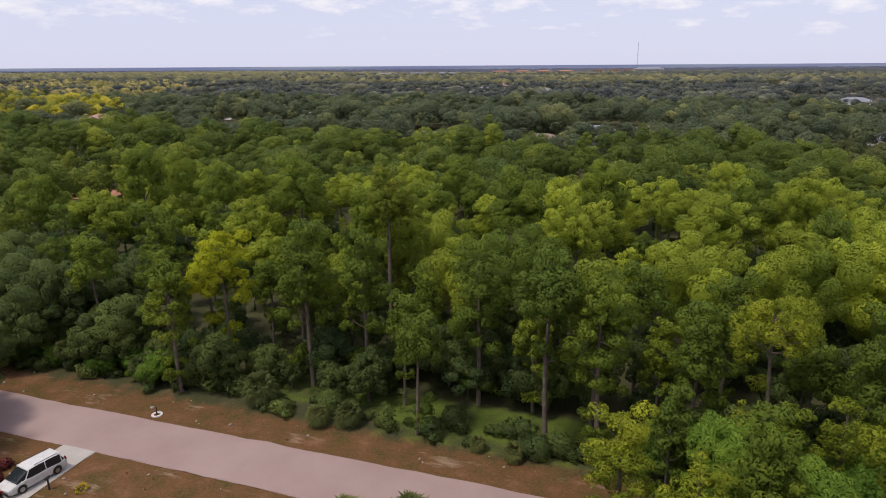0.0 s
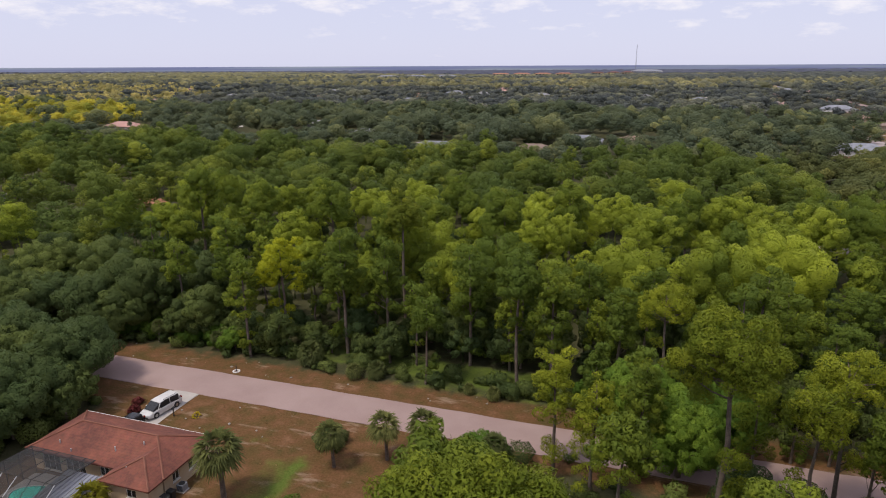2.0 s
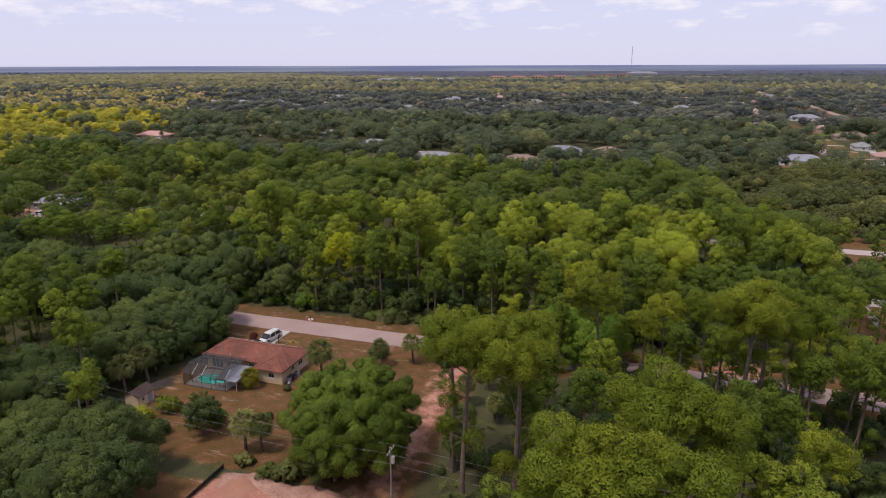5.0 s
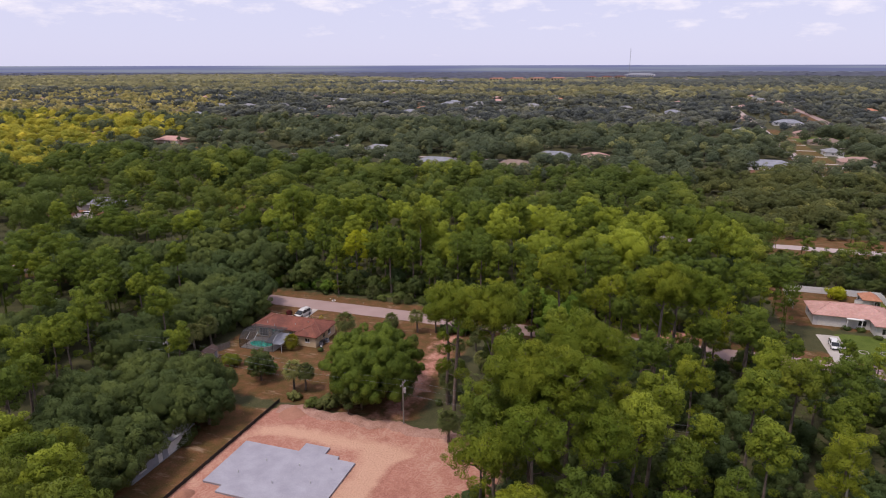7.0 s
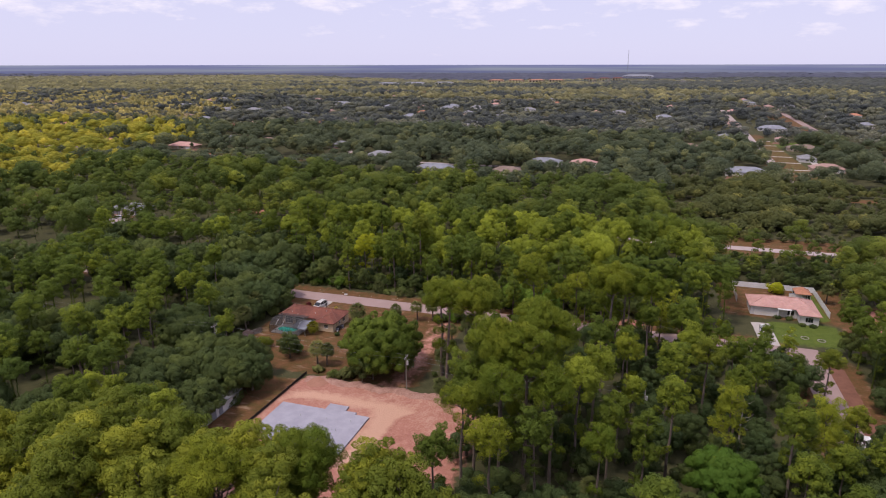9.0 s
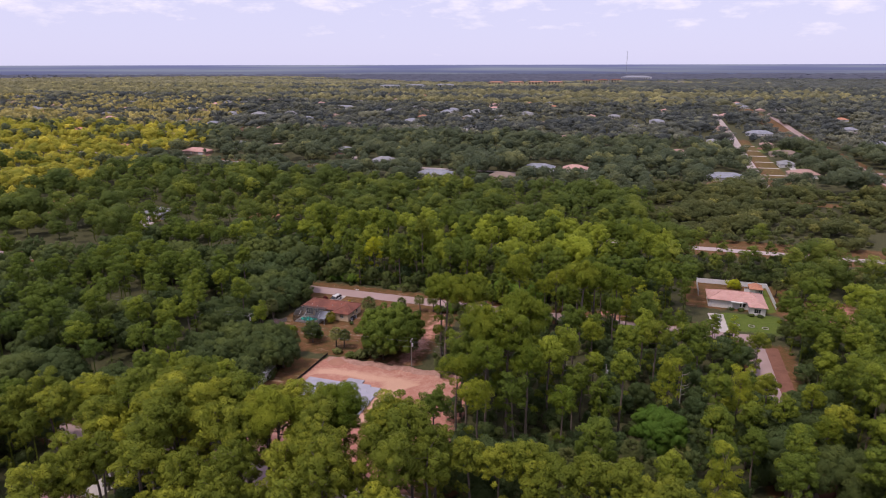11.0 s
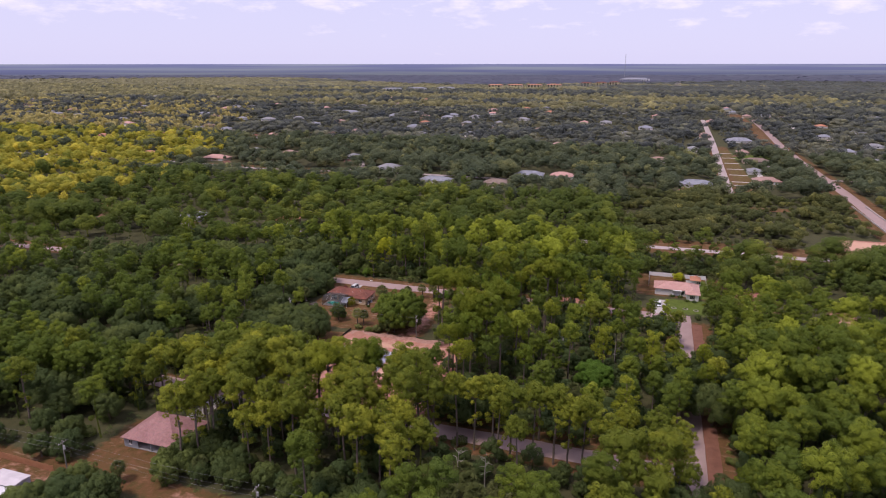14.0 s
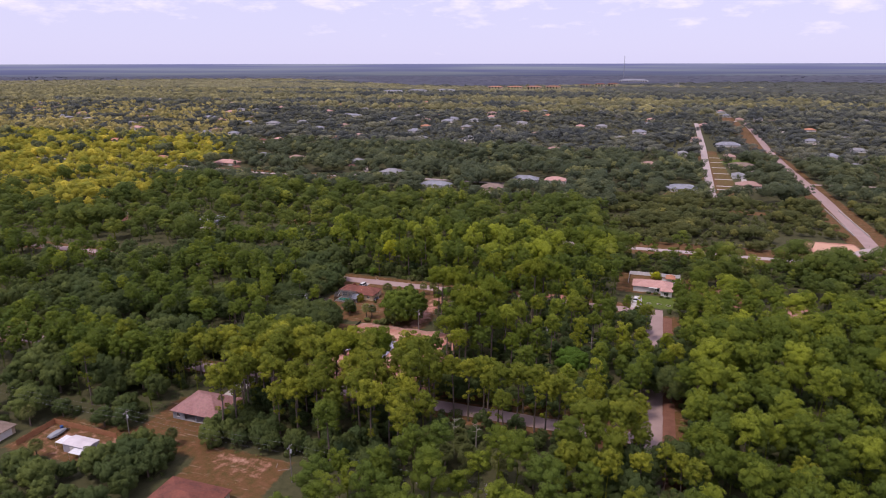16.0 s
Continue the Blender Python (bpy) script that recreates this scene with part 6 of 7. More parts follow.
close_pines = [with_trunk(pine_arrays(190 + s, 20.0, 4.3, 30, 5, 0.34, 0, 3, 0.5, 3, 0.7), 20.0) for s in range(6)]
light_pines = [with_trunk(pine_arrays(180 + s, 22.0, 4.4, 36, 26, 0.25, 0, 5, 0.58, 3), 22.0) for s in range(4)]
close_oaks = [with_trunk(oak_arrays(195 + s, 12.0, 5.2, 32, 5, 0.34, 0, 0.1, 3, 0.7), 12.0) for s in range(3)]
mid_pines = [with_trunk(pine_arrays(200 + s, 18.0, 4.3, 18, 4, 0.4, 0, 3, 0.45, 2, 0.7), 18.0) for s in range(6)]
mid_oaks = [with_trunk(oak_arrays(210 + s, 12.0, 5.4, 18, 4, 0.4, 0, 0.1, 3, 0.7), 12.0) for s in range(3)]
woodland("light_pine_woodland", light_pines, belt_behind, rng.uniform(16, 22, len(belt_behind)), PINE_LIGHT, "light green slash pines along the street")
under_oaks = scatter(rng, -120, 55, 60, 112, 5.6, [], 6000) + scatter(rng, 13, -58, 80, 31, 5.0, [], 4000) + [p for p in scatter(rng, -34, -100, 80, -71, 5.2, [], 2500) if not (20 < p[0] < 60 and p[1] < -80)] + scatter(rng, 92, -100, 150, 40, 6.0, [], 3000)
woodland("oak_understorey", mid_oaks, under_oaks, rng.uniform(3.5, 8.0, len(under_oaks)), OAK, "leafy oak understorey beneath the pines")
woodland("oak_woodland", close_oaks, [p[:2] for p in stuff_oaks], [p[2] for p in stuff_oaks], OAK, "oak woods behind the nearest trees")
mid_pines += mid_oaks
mid_places = scatter(rng, -500, 62, 230, 225, 7.1, [(x, y, 0) for x, y in edge_places] + taken, 26000)
mid_low = [p for p in mid_places if any(a < p[0] < c and b < p[1] < d for a, b, c, d in LOW)]
mid_high = [p for p in mid_places if p not in set(mid_low)]
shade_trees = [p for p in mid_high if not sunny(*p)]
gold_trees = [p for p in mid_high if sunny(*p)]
front_trees = [p for p in shade_trees if p[1] < 112 and -90 < p[0] < 62]
shade_trees = [p for p in shade_trees if not (p[1] < 112 and -90 < p[0] < 62)]
front_pines = [with_trunk(pine_arrays(170 + s, 20.0, 4.4, 30, 8, 0.28, 0, 4, 0.5, 3, 0.62), 20.0) for s in range(5)]
east_pines = [p for p in stuff_pines if p[0] > 86 and p[1] > -125]
west_pines = [p for p in stuff_pines if not (p[0] > 86 and p[1] > -125)]
woodland("pine_woodland", front_pines, [p[:2] for p in east_pines], [p[2] for p in east_pines], PINE, "pine woods beyond the narrow road", (0.95, 1.25))
woodland("pine_woodland", close_pines, [p[:2] for p in west_pines], [p[2] for p in west_pines], PINE, "pine woods behind the nearest trees", (0.9, 1.25))
woodland("woodland", front_pines + close_oaks[:1], front_trees, rng.uniform(12, 20.5, len(front_trees)), PINE, "dense pine woods with rounded crowns")
woodland("woodland", mid_pines, shade_trees, [max(6.0, rng.uniform(9, 17.5) + 6.0 * noise.noise(Vector((q[0] * 0.03, q[1] * 0.03, 2.6)))) for q in shade_trees], WOODS, "dense green pine and oak woods", (0.9, 1.45))
far_trees = [(*pine_arrays(230 + s, 16.0, 4.8, 8, 2, 0.6, 0, 3, 0.35, 0, 0.7)[0], 16.0) for s in range(5)] + [(*oak_arrays(240 + s, 12.0, 5.6, 8, 2, 0.6, 0, 0.1, 3, 0.7)[0], 12.0) for s in range(3)]
far_places = [p for p in scatter(rng, -860, 225, 320, 520, 7.8, mid_places and [(x, y, 0) for x, y in mid_places], 42000)]
extra_low = scatter(rng, 52, 152, 250, 290, 4.6, [], 14000)
far_low = [p for p in far_places if any(a < p[0] < c and b < p[1] < d for a, b, c, d in LOW)]
far_high = [p for p in far_places if p not in set(far_low)]
far_shade = [p for p in far_high if not sunny(*p)]
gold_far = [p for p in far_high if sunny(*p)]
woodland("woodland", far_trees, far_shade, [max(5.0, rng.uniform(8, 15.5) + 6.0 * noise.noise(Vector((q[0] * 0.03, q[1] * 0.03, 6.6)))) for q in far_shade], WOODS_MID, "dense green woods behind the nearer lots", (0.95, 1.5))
woodland("yellow_woodland", far_trees, gold_trees + gold_far, [max(5.0, rng.uniform(7, 13) + 6.0 * noise.noise(Vector((q[0] * 0.03, q[1] * 0.03, 6.6)))) for q in gold_trees + gold_far], WOODS_SUNLIT, "pale yellow-green broadleaf woods", (0.9, 1.5))
back_scrub = scatter(rng, 58, 90, 175, 128, 4.2, [], 3000)
woodland("scrub", mid_oaks, back_scrub, rng.uniform(2.5, 5.5, len(back_scrub)), OAK, "dark low scrub behind the fenced yard", (0.9, 1.7))
woodland("canal_scrub", far_trees[5:], extra_low, [max(2.0, 5.0 + 7.5 * noise.noise(Vector((x * 0.045, y * 0.07, 8.8))) + rng.uniform(-1, 1)) for x, y in extra_low], SCRUB, "low bushy scrub along the canal", (0.9, 1.6))
dots = [(*clumps(np.random.default_rng(310 + s), np.random.default_rng(300 + s).uniform((-3.4, -3.4, 3.2), (3.4, 3.4, 8.2), (4, 3)), np.random.default_rng(305 + s).uniform(2.0, 3.4, 4), 2, 0.9, 0.9, 0.2, 0.5, 0.4, 0.7), 11.0) for s in range(5)]
dot_places = scatter(rng, -1500, 520, 480, 1150, 10.5, [], 40000)
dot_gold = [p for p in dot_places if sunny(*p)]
dot_shade = [p for p in dot_places if not sunny(*p)]
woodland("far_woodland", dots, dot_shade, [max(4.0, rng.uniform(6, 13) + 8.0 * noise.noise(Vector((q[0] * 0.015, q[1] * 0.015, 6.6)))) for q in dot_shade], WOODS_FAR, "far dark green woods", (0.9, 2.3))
woodland("yellow_woodland", dots, dot_gold, rng.uniform(8, 15, len(dot_gold)), WOODS_SUNLIT_FAR, "far yellow-green woods")


def pale_wood(x, y):
    """Where the far woods are coloured yellower, as belts of sunlight."""
    return noise.noise(Vector((x * 0.0011, y * 0.0042, 2.2))) + 0.5 * noise.noise(Vector((x * 0.006, y * 0.02, 5.0))) - (x + 0.12 * y) * 0.00035 > 0.12


specks = [(*clumps(np.random.default_rng(330 + s), np.array([[0, 0, 6.0], [3.5, 1.0, 5.0]]), np.array([5.4, 4.4]), 1, 1.2, 0.9, 0.2, 0.5, 0.4, 0.7), 11.0) for s in range(4)]
in_view_far = scatter(rng, -3000, 1150, 800, 2100, 17.0, [], 42000)
speck_pale = [p for p in in_view_far if pale_wood(*p)]
speck_dark = [p for p in in_view_far if not pale_wood(*p)]
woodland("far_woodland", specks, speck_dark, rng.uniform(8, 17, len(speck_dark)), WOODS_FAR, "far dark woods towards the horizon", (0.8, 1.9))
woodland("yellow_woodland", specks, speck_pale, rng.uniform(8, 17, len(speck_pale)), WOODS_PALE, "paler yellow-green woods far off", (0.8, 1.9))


def far_canopy():
    """The woods beyond, a rolling sheet of crowns out to the horizon."""
    rows = 1150 * 1.020 ** np.arange(103)
    spread_x = np.linspace(-1.45, 0.40, 330)
    Y = np.repeat(rows[:, None], len(spread_x), 1)
    X = spread_x[None] * (Y + 232) + 78
    r = np.random.default_rng(9)
    Y = Y + r.uniform(-0.4, 0.4, Y.shape) * Y * 0.02
    Z = r.uniform(3, 13.5, Y.shape)
    Z[Y < 2100] *= 0.45
    Z[0] = 0
    n = len(spread_x)
    i, j = np.meshgrid(np.arange(n - 1), np.arange(len(rows) - 1))
    a = (j * n + i).ravel()
    keep = ~((X.ravel()[a] > 205 + (Y.ravel()[a] - 1100) * 0.05) & (X.ravel()[a] < 780) & (Y.ravel()[a] < 2300) & (r.uniform(0, 1, len(a)) < 0.12))
    a = a[keep]
    flat = np.stack([X.ravel(), Y.ravel(), Z.ravel()], 1)
    pale = np.array([pale_wood(flat[q][0], flat[q][1]) for q in a])
    # the farthest crowns take the leaf colour with most haze in it
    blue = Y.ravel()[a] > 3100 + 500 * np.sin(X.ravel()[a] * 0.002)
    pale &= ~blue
    for some, material, label in ((blue, WOODS_HAZE_BLUE, "blue-grey woods at the horizon"), (~pale & ~blue, WOODS_FAR, "unbroken dark woods stretching to the horizon"), (pale, WOODS_PALE, "paler yellow-green woods far off")):
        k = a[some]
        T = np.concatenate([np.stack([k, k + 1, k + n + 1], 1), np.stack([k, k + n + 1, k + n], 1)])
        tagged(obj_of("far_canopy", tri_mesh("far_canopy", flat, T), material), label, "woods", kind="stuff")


far_canopy()

# undergrowth
bush = [(*clumps(np.random.default_rng(410 + s), np.array([[0, 0, 0.55], [0.7, 0.2, 0.4]]), np.array([0.95, 0.7]), 14, 0.22, 0.8, 0.4, 0.6, 0.5, 0.7), 1.2) for s in range(4)]
fan = [(np.concatenate([V, np.tile((0, -0.3, 0.95), (len(V), 1))], 1), T, 1.2) for V, T in [palm_arrays(420 + s, 0.25, 6, 1.15)[0] for s in range(3)]]
under = scatter(rng, -110, -125, 120, 62, 4.0, [], 9000)
woodland("undergrowth", bush + fan, under, rng.uniform(0.8, 2.8, len(under)), OAK, "tangled shrubs and saw palmetto under the trees")
rim_shrubs = [(x, 47.6 + rng.uniform(0, 3.5)) for x in np.arange(-150, 14, 2.2)]
tuft = [(*tufts(np.random.default_rng(600 + s), np.array([[0, 0, 0.12]]), np.array([0.35]), 7, 0.22, 0.6, 0.8, 0.4, 0.4, 1.1, 0.8), 0.4) for s in range(4)]
grass_spots = []
for x0, y0, x1, y1, count in ((-56, -9, -4, 35.4, 1900), (-120, 43, 1, 47.2, 600), (-120, 33.5, -52, 36, 250), (-31, -58, 13, -9, 90), (-58, -107, -32, -94, 120), (-32, -121, -6, -103, 140), (-37, -46, -31, 8, 260), (76, -100, 91, 36, 300)):
    count = count * 3 // 10
    for x, y in zip(rng.uniform(x0, x1, count), rng.uniform(y0, y1, count)):
        patch = noise.noise(Vector((x * 0.16, y * 0.16, 4.4)))
        on_built = (-53.5 < x < -34.5 and 8.8 < y < 25) or (-51.2 < x < -46 and 22 < y < 36) or (-29 < x < -7.6 and -37 < y < -19.5) or (79.8 < x < 86.8)
        if patch + rng.uniform(-0.35, 0.35) > 0 and not on_built:
            grass_spots.append((x, y))
woodland("dry_grass", tuft, grass_spots, rng.uniform(0.06, 0.17, len(grass_spots)), DRY_GRASS, "tufts of dry grass and weeds on sandy ground")
woodland("edge_shrubs", bush, rim_shrubs, rng.uniform(0.7, 2.6, len(rim_shrubs)), OAK, "green shrubs along the wood's edge")

# ---- loose things ----
def wheel(parent, x, y, r=0.34, w=0.24):
    bm = bmesh.new()
    bmesh.ops.create_cone(bm, cap_ends=True, segments=18, radius1=r, radius2=r, depth=w, matrix=Matrix.Translation((x, y, r)) @ Matrix.Rotation(math.pi / 2, 4, "X"))
    bmesh.ops.bevel(bm, geom=[e for e in bm.edges if e.calc_length() < r], offset=0.03, segments=1, affect="EDGES")
    wh = part("wheel", bm, RUBBER, parent)
    s = 1 if y > 0 else -1
    bm = bmesh.new()
    bmesh.ops.create_cone(bm, cap_ends=True, segments=14, radius1=r * 0.66, radius2=r * 0.6, depth=0.05, matrix=Matrix.Translation((x, y + s * w / 2, r)) @ Matrix.Rotation(-s * math.pi / 2, 4, "X"))
    part("rim", bm, RIM, wh)


def loft(bm, stations):
    """A skin through cross-sections (x, [(y, z), ...])."""
    rings = [[bm.verts.new((x, y, z)) for y, z in ring] for x, ring in stations]
    n = len(rings[0])
    for a, b in zip(rings, rings[1:]):
        for i in range(n):
            bm.faces.new((a[i], a[(i + 1) % n], b[(i + 1) % n], b[i]))
    bm.faces.new(rings[0][::-1])
    bm.faces.new(rings[-1])
    return bm


def car(x, y, turn, paint, label, length=5.1, width=1.98, height=1.75, hood=0.22, tail=0.97, kind="car"):
    """A car facing +x: body, glasshouse, roof, wheels, lamps."""
    c = thing(kind, (x, y, 0.10), turn, label, "car", "parked cars")
    L, w = length, width / 2
    belt = height * 0.56

    def ring(k, z0, z1):
        return [(-w * k, z0 + 0.12), (-w * k * 0.94, z0), (w * k * 0.94, z0), (w * k, z0 + 0.12), (w * k, z1 - 0.16), (w * k * 0.93, z1), (-w * k * 0.93, z1), (-w * k, z1 - 0.16)]

    hx = L * (1 - hood)
    body = [(0, ring(0.88, 0.42, belt - 0.02)), (0.10, ring(0.97, 0.24, belt + 0.02)), (L * 0.3, ring(1, 0.2, belt + 0.03)), (hx - 0.1, ring(1, 0.2, belt)), (hx + 0.3, ring(0.98, 0.2, belt - 0.06)), (L - 0.25, ring(0.94, 0.22, belt - 0.20)), (L, ring(0.82, 0.34, belt - 0.34))]
    part("body", loft(bmesh.new(), body), paint, c, smooth=False)

    def cab(k0, k1, z1):
        return [(-w * k0, belt - 0.05), (w * k0, belt - 0.05), (w * k1, z1), (-w * k1, z1)]

    top = height
    part("glasshouse", loft(bmesh.new(), [(L * (1 - tail) + 0.04, cab(0.9, 0.80, belt + 0.1)), (L * (1 - tail) + 0.35, cab(0.95, 0.80, top - 0.06)), (L * 0.5, cab(0.95, 0.80, top - 0.02)), (L * 0.62, cab(0.95, 0.79, top - 0.08)), (hx + 0.35, cab(0.9, 0.78, belt + 0.02))]), CAR_GLASS, c, "dark tinted windows")
    part("roof", loft(bmesh.new(), [(xx, [(-w * 0.82, z - 0.05), (w * 0.82, z - 0.05), (w * 0.74, z + 0.03), (-w * 0.74, z + 0.03)]) for xx, z in ((L * (1 - tail) + 0.22, top - 0.05), (L * 0.3, top), (L * 0.52, top), (L * 0.645, top - 0.09))]), paint, c)
    for s in (-1, 1):
        for xx, zt in ((L * 0.62, top - 0.06), (L * 0.36, top - 0.03), (L * (1 - tail) + 0.3, top - 0.08)):
            part("pillar", rod(bmesh.new(), (xx + (0.5 if xx > L * 0.5 else 0.0), s * w * 0.94, belt - 0.03), (xx, s * w * 0.81, zt), 0.045, None, 5), paint, c)
        part("roof_rail", rod(bmesh.new(), (L * 0.12, s * w * 0.72, top + 0.05), (L * 0.52, s * w * 0.72, top + 0.06), 0.025, None, 5), PLASTIC, c)
        part("mirror", bm_box((hx - 0.35, s * (w + 0.02), belt - 0.02), (hx - 0.17, s * (w + 0.2), belt + 0.14), 0.03), paint, c)
        part("headlight", bm_box((L - 0.22, s * w * 0.52, belt - 0.42), (L + 0.01, s * w * 0.86, belt - 0.28), 0.03), LAMP_GLASS, c)
        part("tail_light", bm_box((-0.02, s * w * 0.68, belt - 0.12), (0.10, s * w * 0.93, belt + 0.2), 0.02), TAIL, c)
        for xx in (L * 0.19, L * 0.79):
            wheel(c, xx, s * (w - 0.1))
            bm = bmesh.new()
            bmesh.ops.create_cone(bm, cap_ends=True, segments=16, radius1=0.41, radius2=0.41, depth=0.03, matrix=Matrix.Translation((xx, s * (w - 0.002), 0.38)) @ Matrix.Rotation(math.pi / 2, 4, "X"))
            part("wheel_arch", bm, PLASTIC, c)
    part("bumper", bm_box((L - 0.12, -w * 0.8, 0.26), (L + 0.06, w * 0.8, 0.48), 0.05), PLASTIC, c, "dark lower grille and bumper")
    part("number_plate", bm_box((-0.035, -0.26, 0.62), (0.0, 0.26, 0.76), 0.01), TRIM, c)
    return c


car(-47.9, 33.4, -99.5, SILVER_PAINT, "silver-white minivan parked on a concrete driveway", kind="minivan")
car(-48.9, 28.0, -93, BLACK_PAINT, "black car parked nose to the house", 4.5, 1.8, 1.4)
car(85.5, -1.8, -88, WHITE_PAINT, "white sport utility car on the narrow road", 4.7, 1.9, 1.7)
car(75.0, 53.0, -92, WHITE_PAINT, "white car on the driveway of the pink-roofed house", 4.6, 1.85, 1.5)
car(-42.5, -70.0, 88, WHITE_PAINT, "white car half hidden under pines", 4.6, 1.85, 1.5)
car(-38.5, -44.0, 10, BLACK_PAINT, "dark car under oaks", 4.6, 1.85, 1.5)
car(-196, 104, 30, WHITE_PAINT, "white car in an earth yard", 4.6, 1.85, 1.5)


def white_shed():
    """A white yard building under a low roof, with flat awnings at its side and front."""
    t = thing("shed", (-68.0, -117.0, 0), 0, "white metal storage shed with low gable roof in fenced yard", "shed")
    part("body", bm_box((0, 0, 0), (8.2, 4.3, 2.5), 0.04), SHED_SIDE, t)
    part("roof", faces(bmesh.new(), [(-0.2, -0.2, 2.56), (8.4, -0.2, 2.56), (8.4, 2.2, 2.86), (-0.2, 2.2, 2.86), (8.4, 4.5, 2.56), (-0.2, 4.5, 2.56), (-0.2, -0.2, 2.5), (8.4, -0.2, 2.5), (8.4, 4.5, 2.5), (-0.2, 4.5, 2.5)],
                         [[0, 1, 2, 3], [3, 2, 4, 5], [6, 7, 1, 0], [8, 9, 5, 4], [7, 8, 4, 2, 1], [9, 6, 0, 3, 5], [9, 8, 7, 6]]), SHED_TOP, t)
    part("roll_door", bm_box((2.4, -0.05, 0.05), (5.4, -0.004, 2.1), 0.02), WALL_WHITE, t)
    part("door", bm_box((8.204, 1.6, 0.05), (8.25, 2.6, 2.05), 0.02), WALL_GREY, t)
    for name, x0, y0, x1, y1, z in (("awning", -3.0, 0.2, -0.02, 4.0, 2.15), ("awning", 4.4, -2.4, 8.2, -0.06, 2.05)):
        sheet = part(name, bm_box((x0, y0, z), (x1, y1, z + 0.08), 0.02), CANVAS, t, "white flat awning sheet")
        for px, py in ((x0 + 0.1, y0 + 0.1), (x0 + 0.1, y1 - 0.1), (x1 - 0.1, y0 + 0.1), (x1 - 0.1, y1 - 0.1)):
            part("post", rod(bmesh.new(), (px, py, 0), (px, py, z), 0.04, None, 6), PALE_METAL, sheet)


white_shed()


def covered_boat(x, y, turn):
    """A small boat on its trailer under a tied grey cover."""
    t = thing("boat", (x, y, 0), turn, "small boat under a grey cover on a trailer", "boat")
    part("cover", loft(bmesh.new(), [(u, [(-w, 0.7), (w, 0.7), (w * 0.8, 0.7 + h * 0.6), (0, 0.7 + h), (-w * 0.8, 0.7 + h * 0.6)]) for u, w, h in ((-2.7, 0.85, 0.5), (-1.5, 1.05, 0.9), (0.2, 1.1, 1.1), (1.6, 0.85, 0.8), (2.7, 0.2, 0.35))]), WALL_GREY, t)
    part("trailer_frame", bm_box((-2.6, -0.5, 0.45), (3.4, 0.5, 0.58), 0.03), DARK_METAL, t)
    for yy in (-0.75, 0.75):
        wheel(t, -0.8, yy, 0.33, 0.2)


covered_boat(-76.3, -111.4, 84)
drum = part("drum", rod(bmesh.new(), (-78.2, -108.3, 0), (-78.2, -108.3, 0.95), 0.45, 0.45, 14), BLUE_PLASTIC)
tagged(drum, "blue plastic drum beside a timber fence", "drum")


def fence(name, points, height, material, label, post_gap, board=0.0, gap=0.0, thick=0.03):
    """A fence along a line: posts, and between them whole panels or single boards on rails."""
    f = thing(name, (*points[0], 0), 0, label, "fence")
    o = Vector((*points[0], 0))
    shared = {}

    def piece(key, build):
        if key not in shared:
            bm = build()
            shared[key] = bpy.data.meshes.new(key[0])
            bm.to_mesh(shared[key])
            bm.free()
            shared[key].materials.append(material)
        return shared[key]

    def put(nm, me, at, turn):
        ob = new(nm, me)
        ob.parent = f
        ob.matrix_basis = Matrix.Translation(at) @ Matrix.Rotation(turn, 4, "Z")

    for p, q in zip(points, points[1:]):
        a, b = Vector((*p, 0)) - o, Vector((*q, 0)) - o
        n = max(1, round((b - a).length / post_gap))
        turn = math.atan2(b.y - a.y, b.x - a.x)
        step = (b - a).length / n
        along = (b - a).normalized()
        for i in range(n):
            at = a.lerp(b, i / n)
            put("post", piece(("post",), lambda: bm_box((-0.06, -0.06, -0.05), (0.06, 0.06, height + 0.08), 0.012)), at, turn)
            if board:
                for z in (height * 0.25, height * 0.75):
                    put("rail", piece(("rail", round(step, 3), z), lambda: bm_box((0.06, 0.02, z - 0.05), (step - 0.06, 0.06, z + 0.05))), at, turn)
                k = max(1, int((step - 0.12) / (board + gap)))
                for j in range(k):
                    put("board", piece(("board", (i * 3 + j * 7) % 3), lambda: bm_box((0, -0.012, 0.05), (board, 0.012, height - 0.03 - 0.02 * ((i * 3 + j * 7) % 3)), 0.004)), at + along * (0.07 + (step - 0.12) * j / k), turn)
            else:
                put("panel", piece(("panel", round(step, 3)), lambda: bm_box((0.06, -thick / 2, 0.05), (step - 0.06, thick / 2, height - 0.02), 0.01)), at, turn)
    return f


fence("vinyl_fence", [(94.2, 67.0), (94.2, 89.3), (70.6, 89.3), (70.6, 74)], 1.85, VINYL, "white vinyl privacy fence round a back yard", 2.4)
fence("wooden_fence", [(-59.3, -107.4), (-82.4, -106.8), (-82.6, -119)], 1.8, TIMBER, "orange-brown timber fence round an earth yard", 2.4, 0.14, 0.01)
fence("silt_fence", [(-30.4, -9.0), (-30.9, -42.8)], 0.75, SILT, "low black silt fence beside a building plot", 2.0)
fence("wooden_fence", [(-56.0, 5.2), (-54.2, 9.2)], 1.6, GREY_TIMBER, "leaning grey picket panel beside the shed", 2.2, 0.12, 0.03)


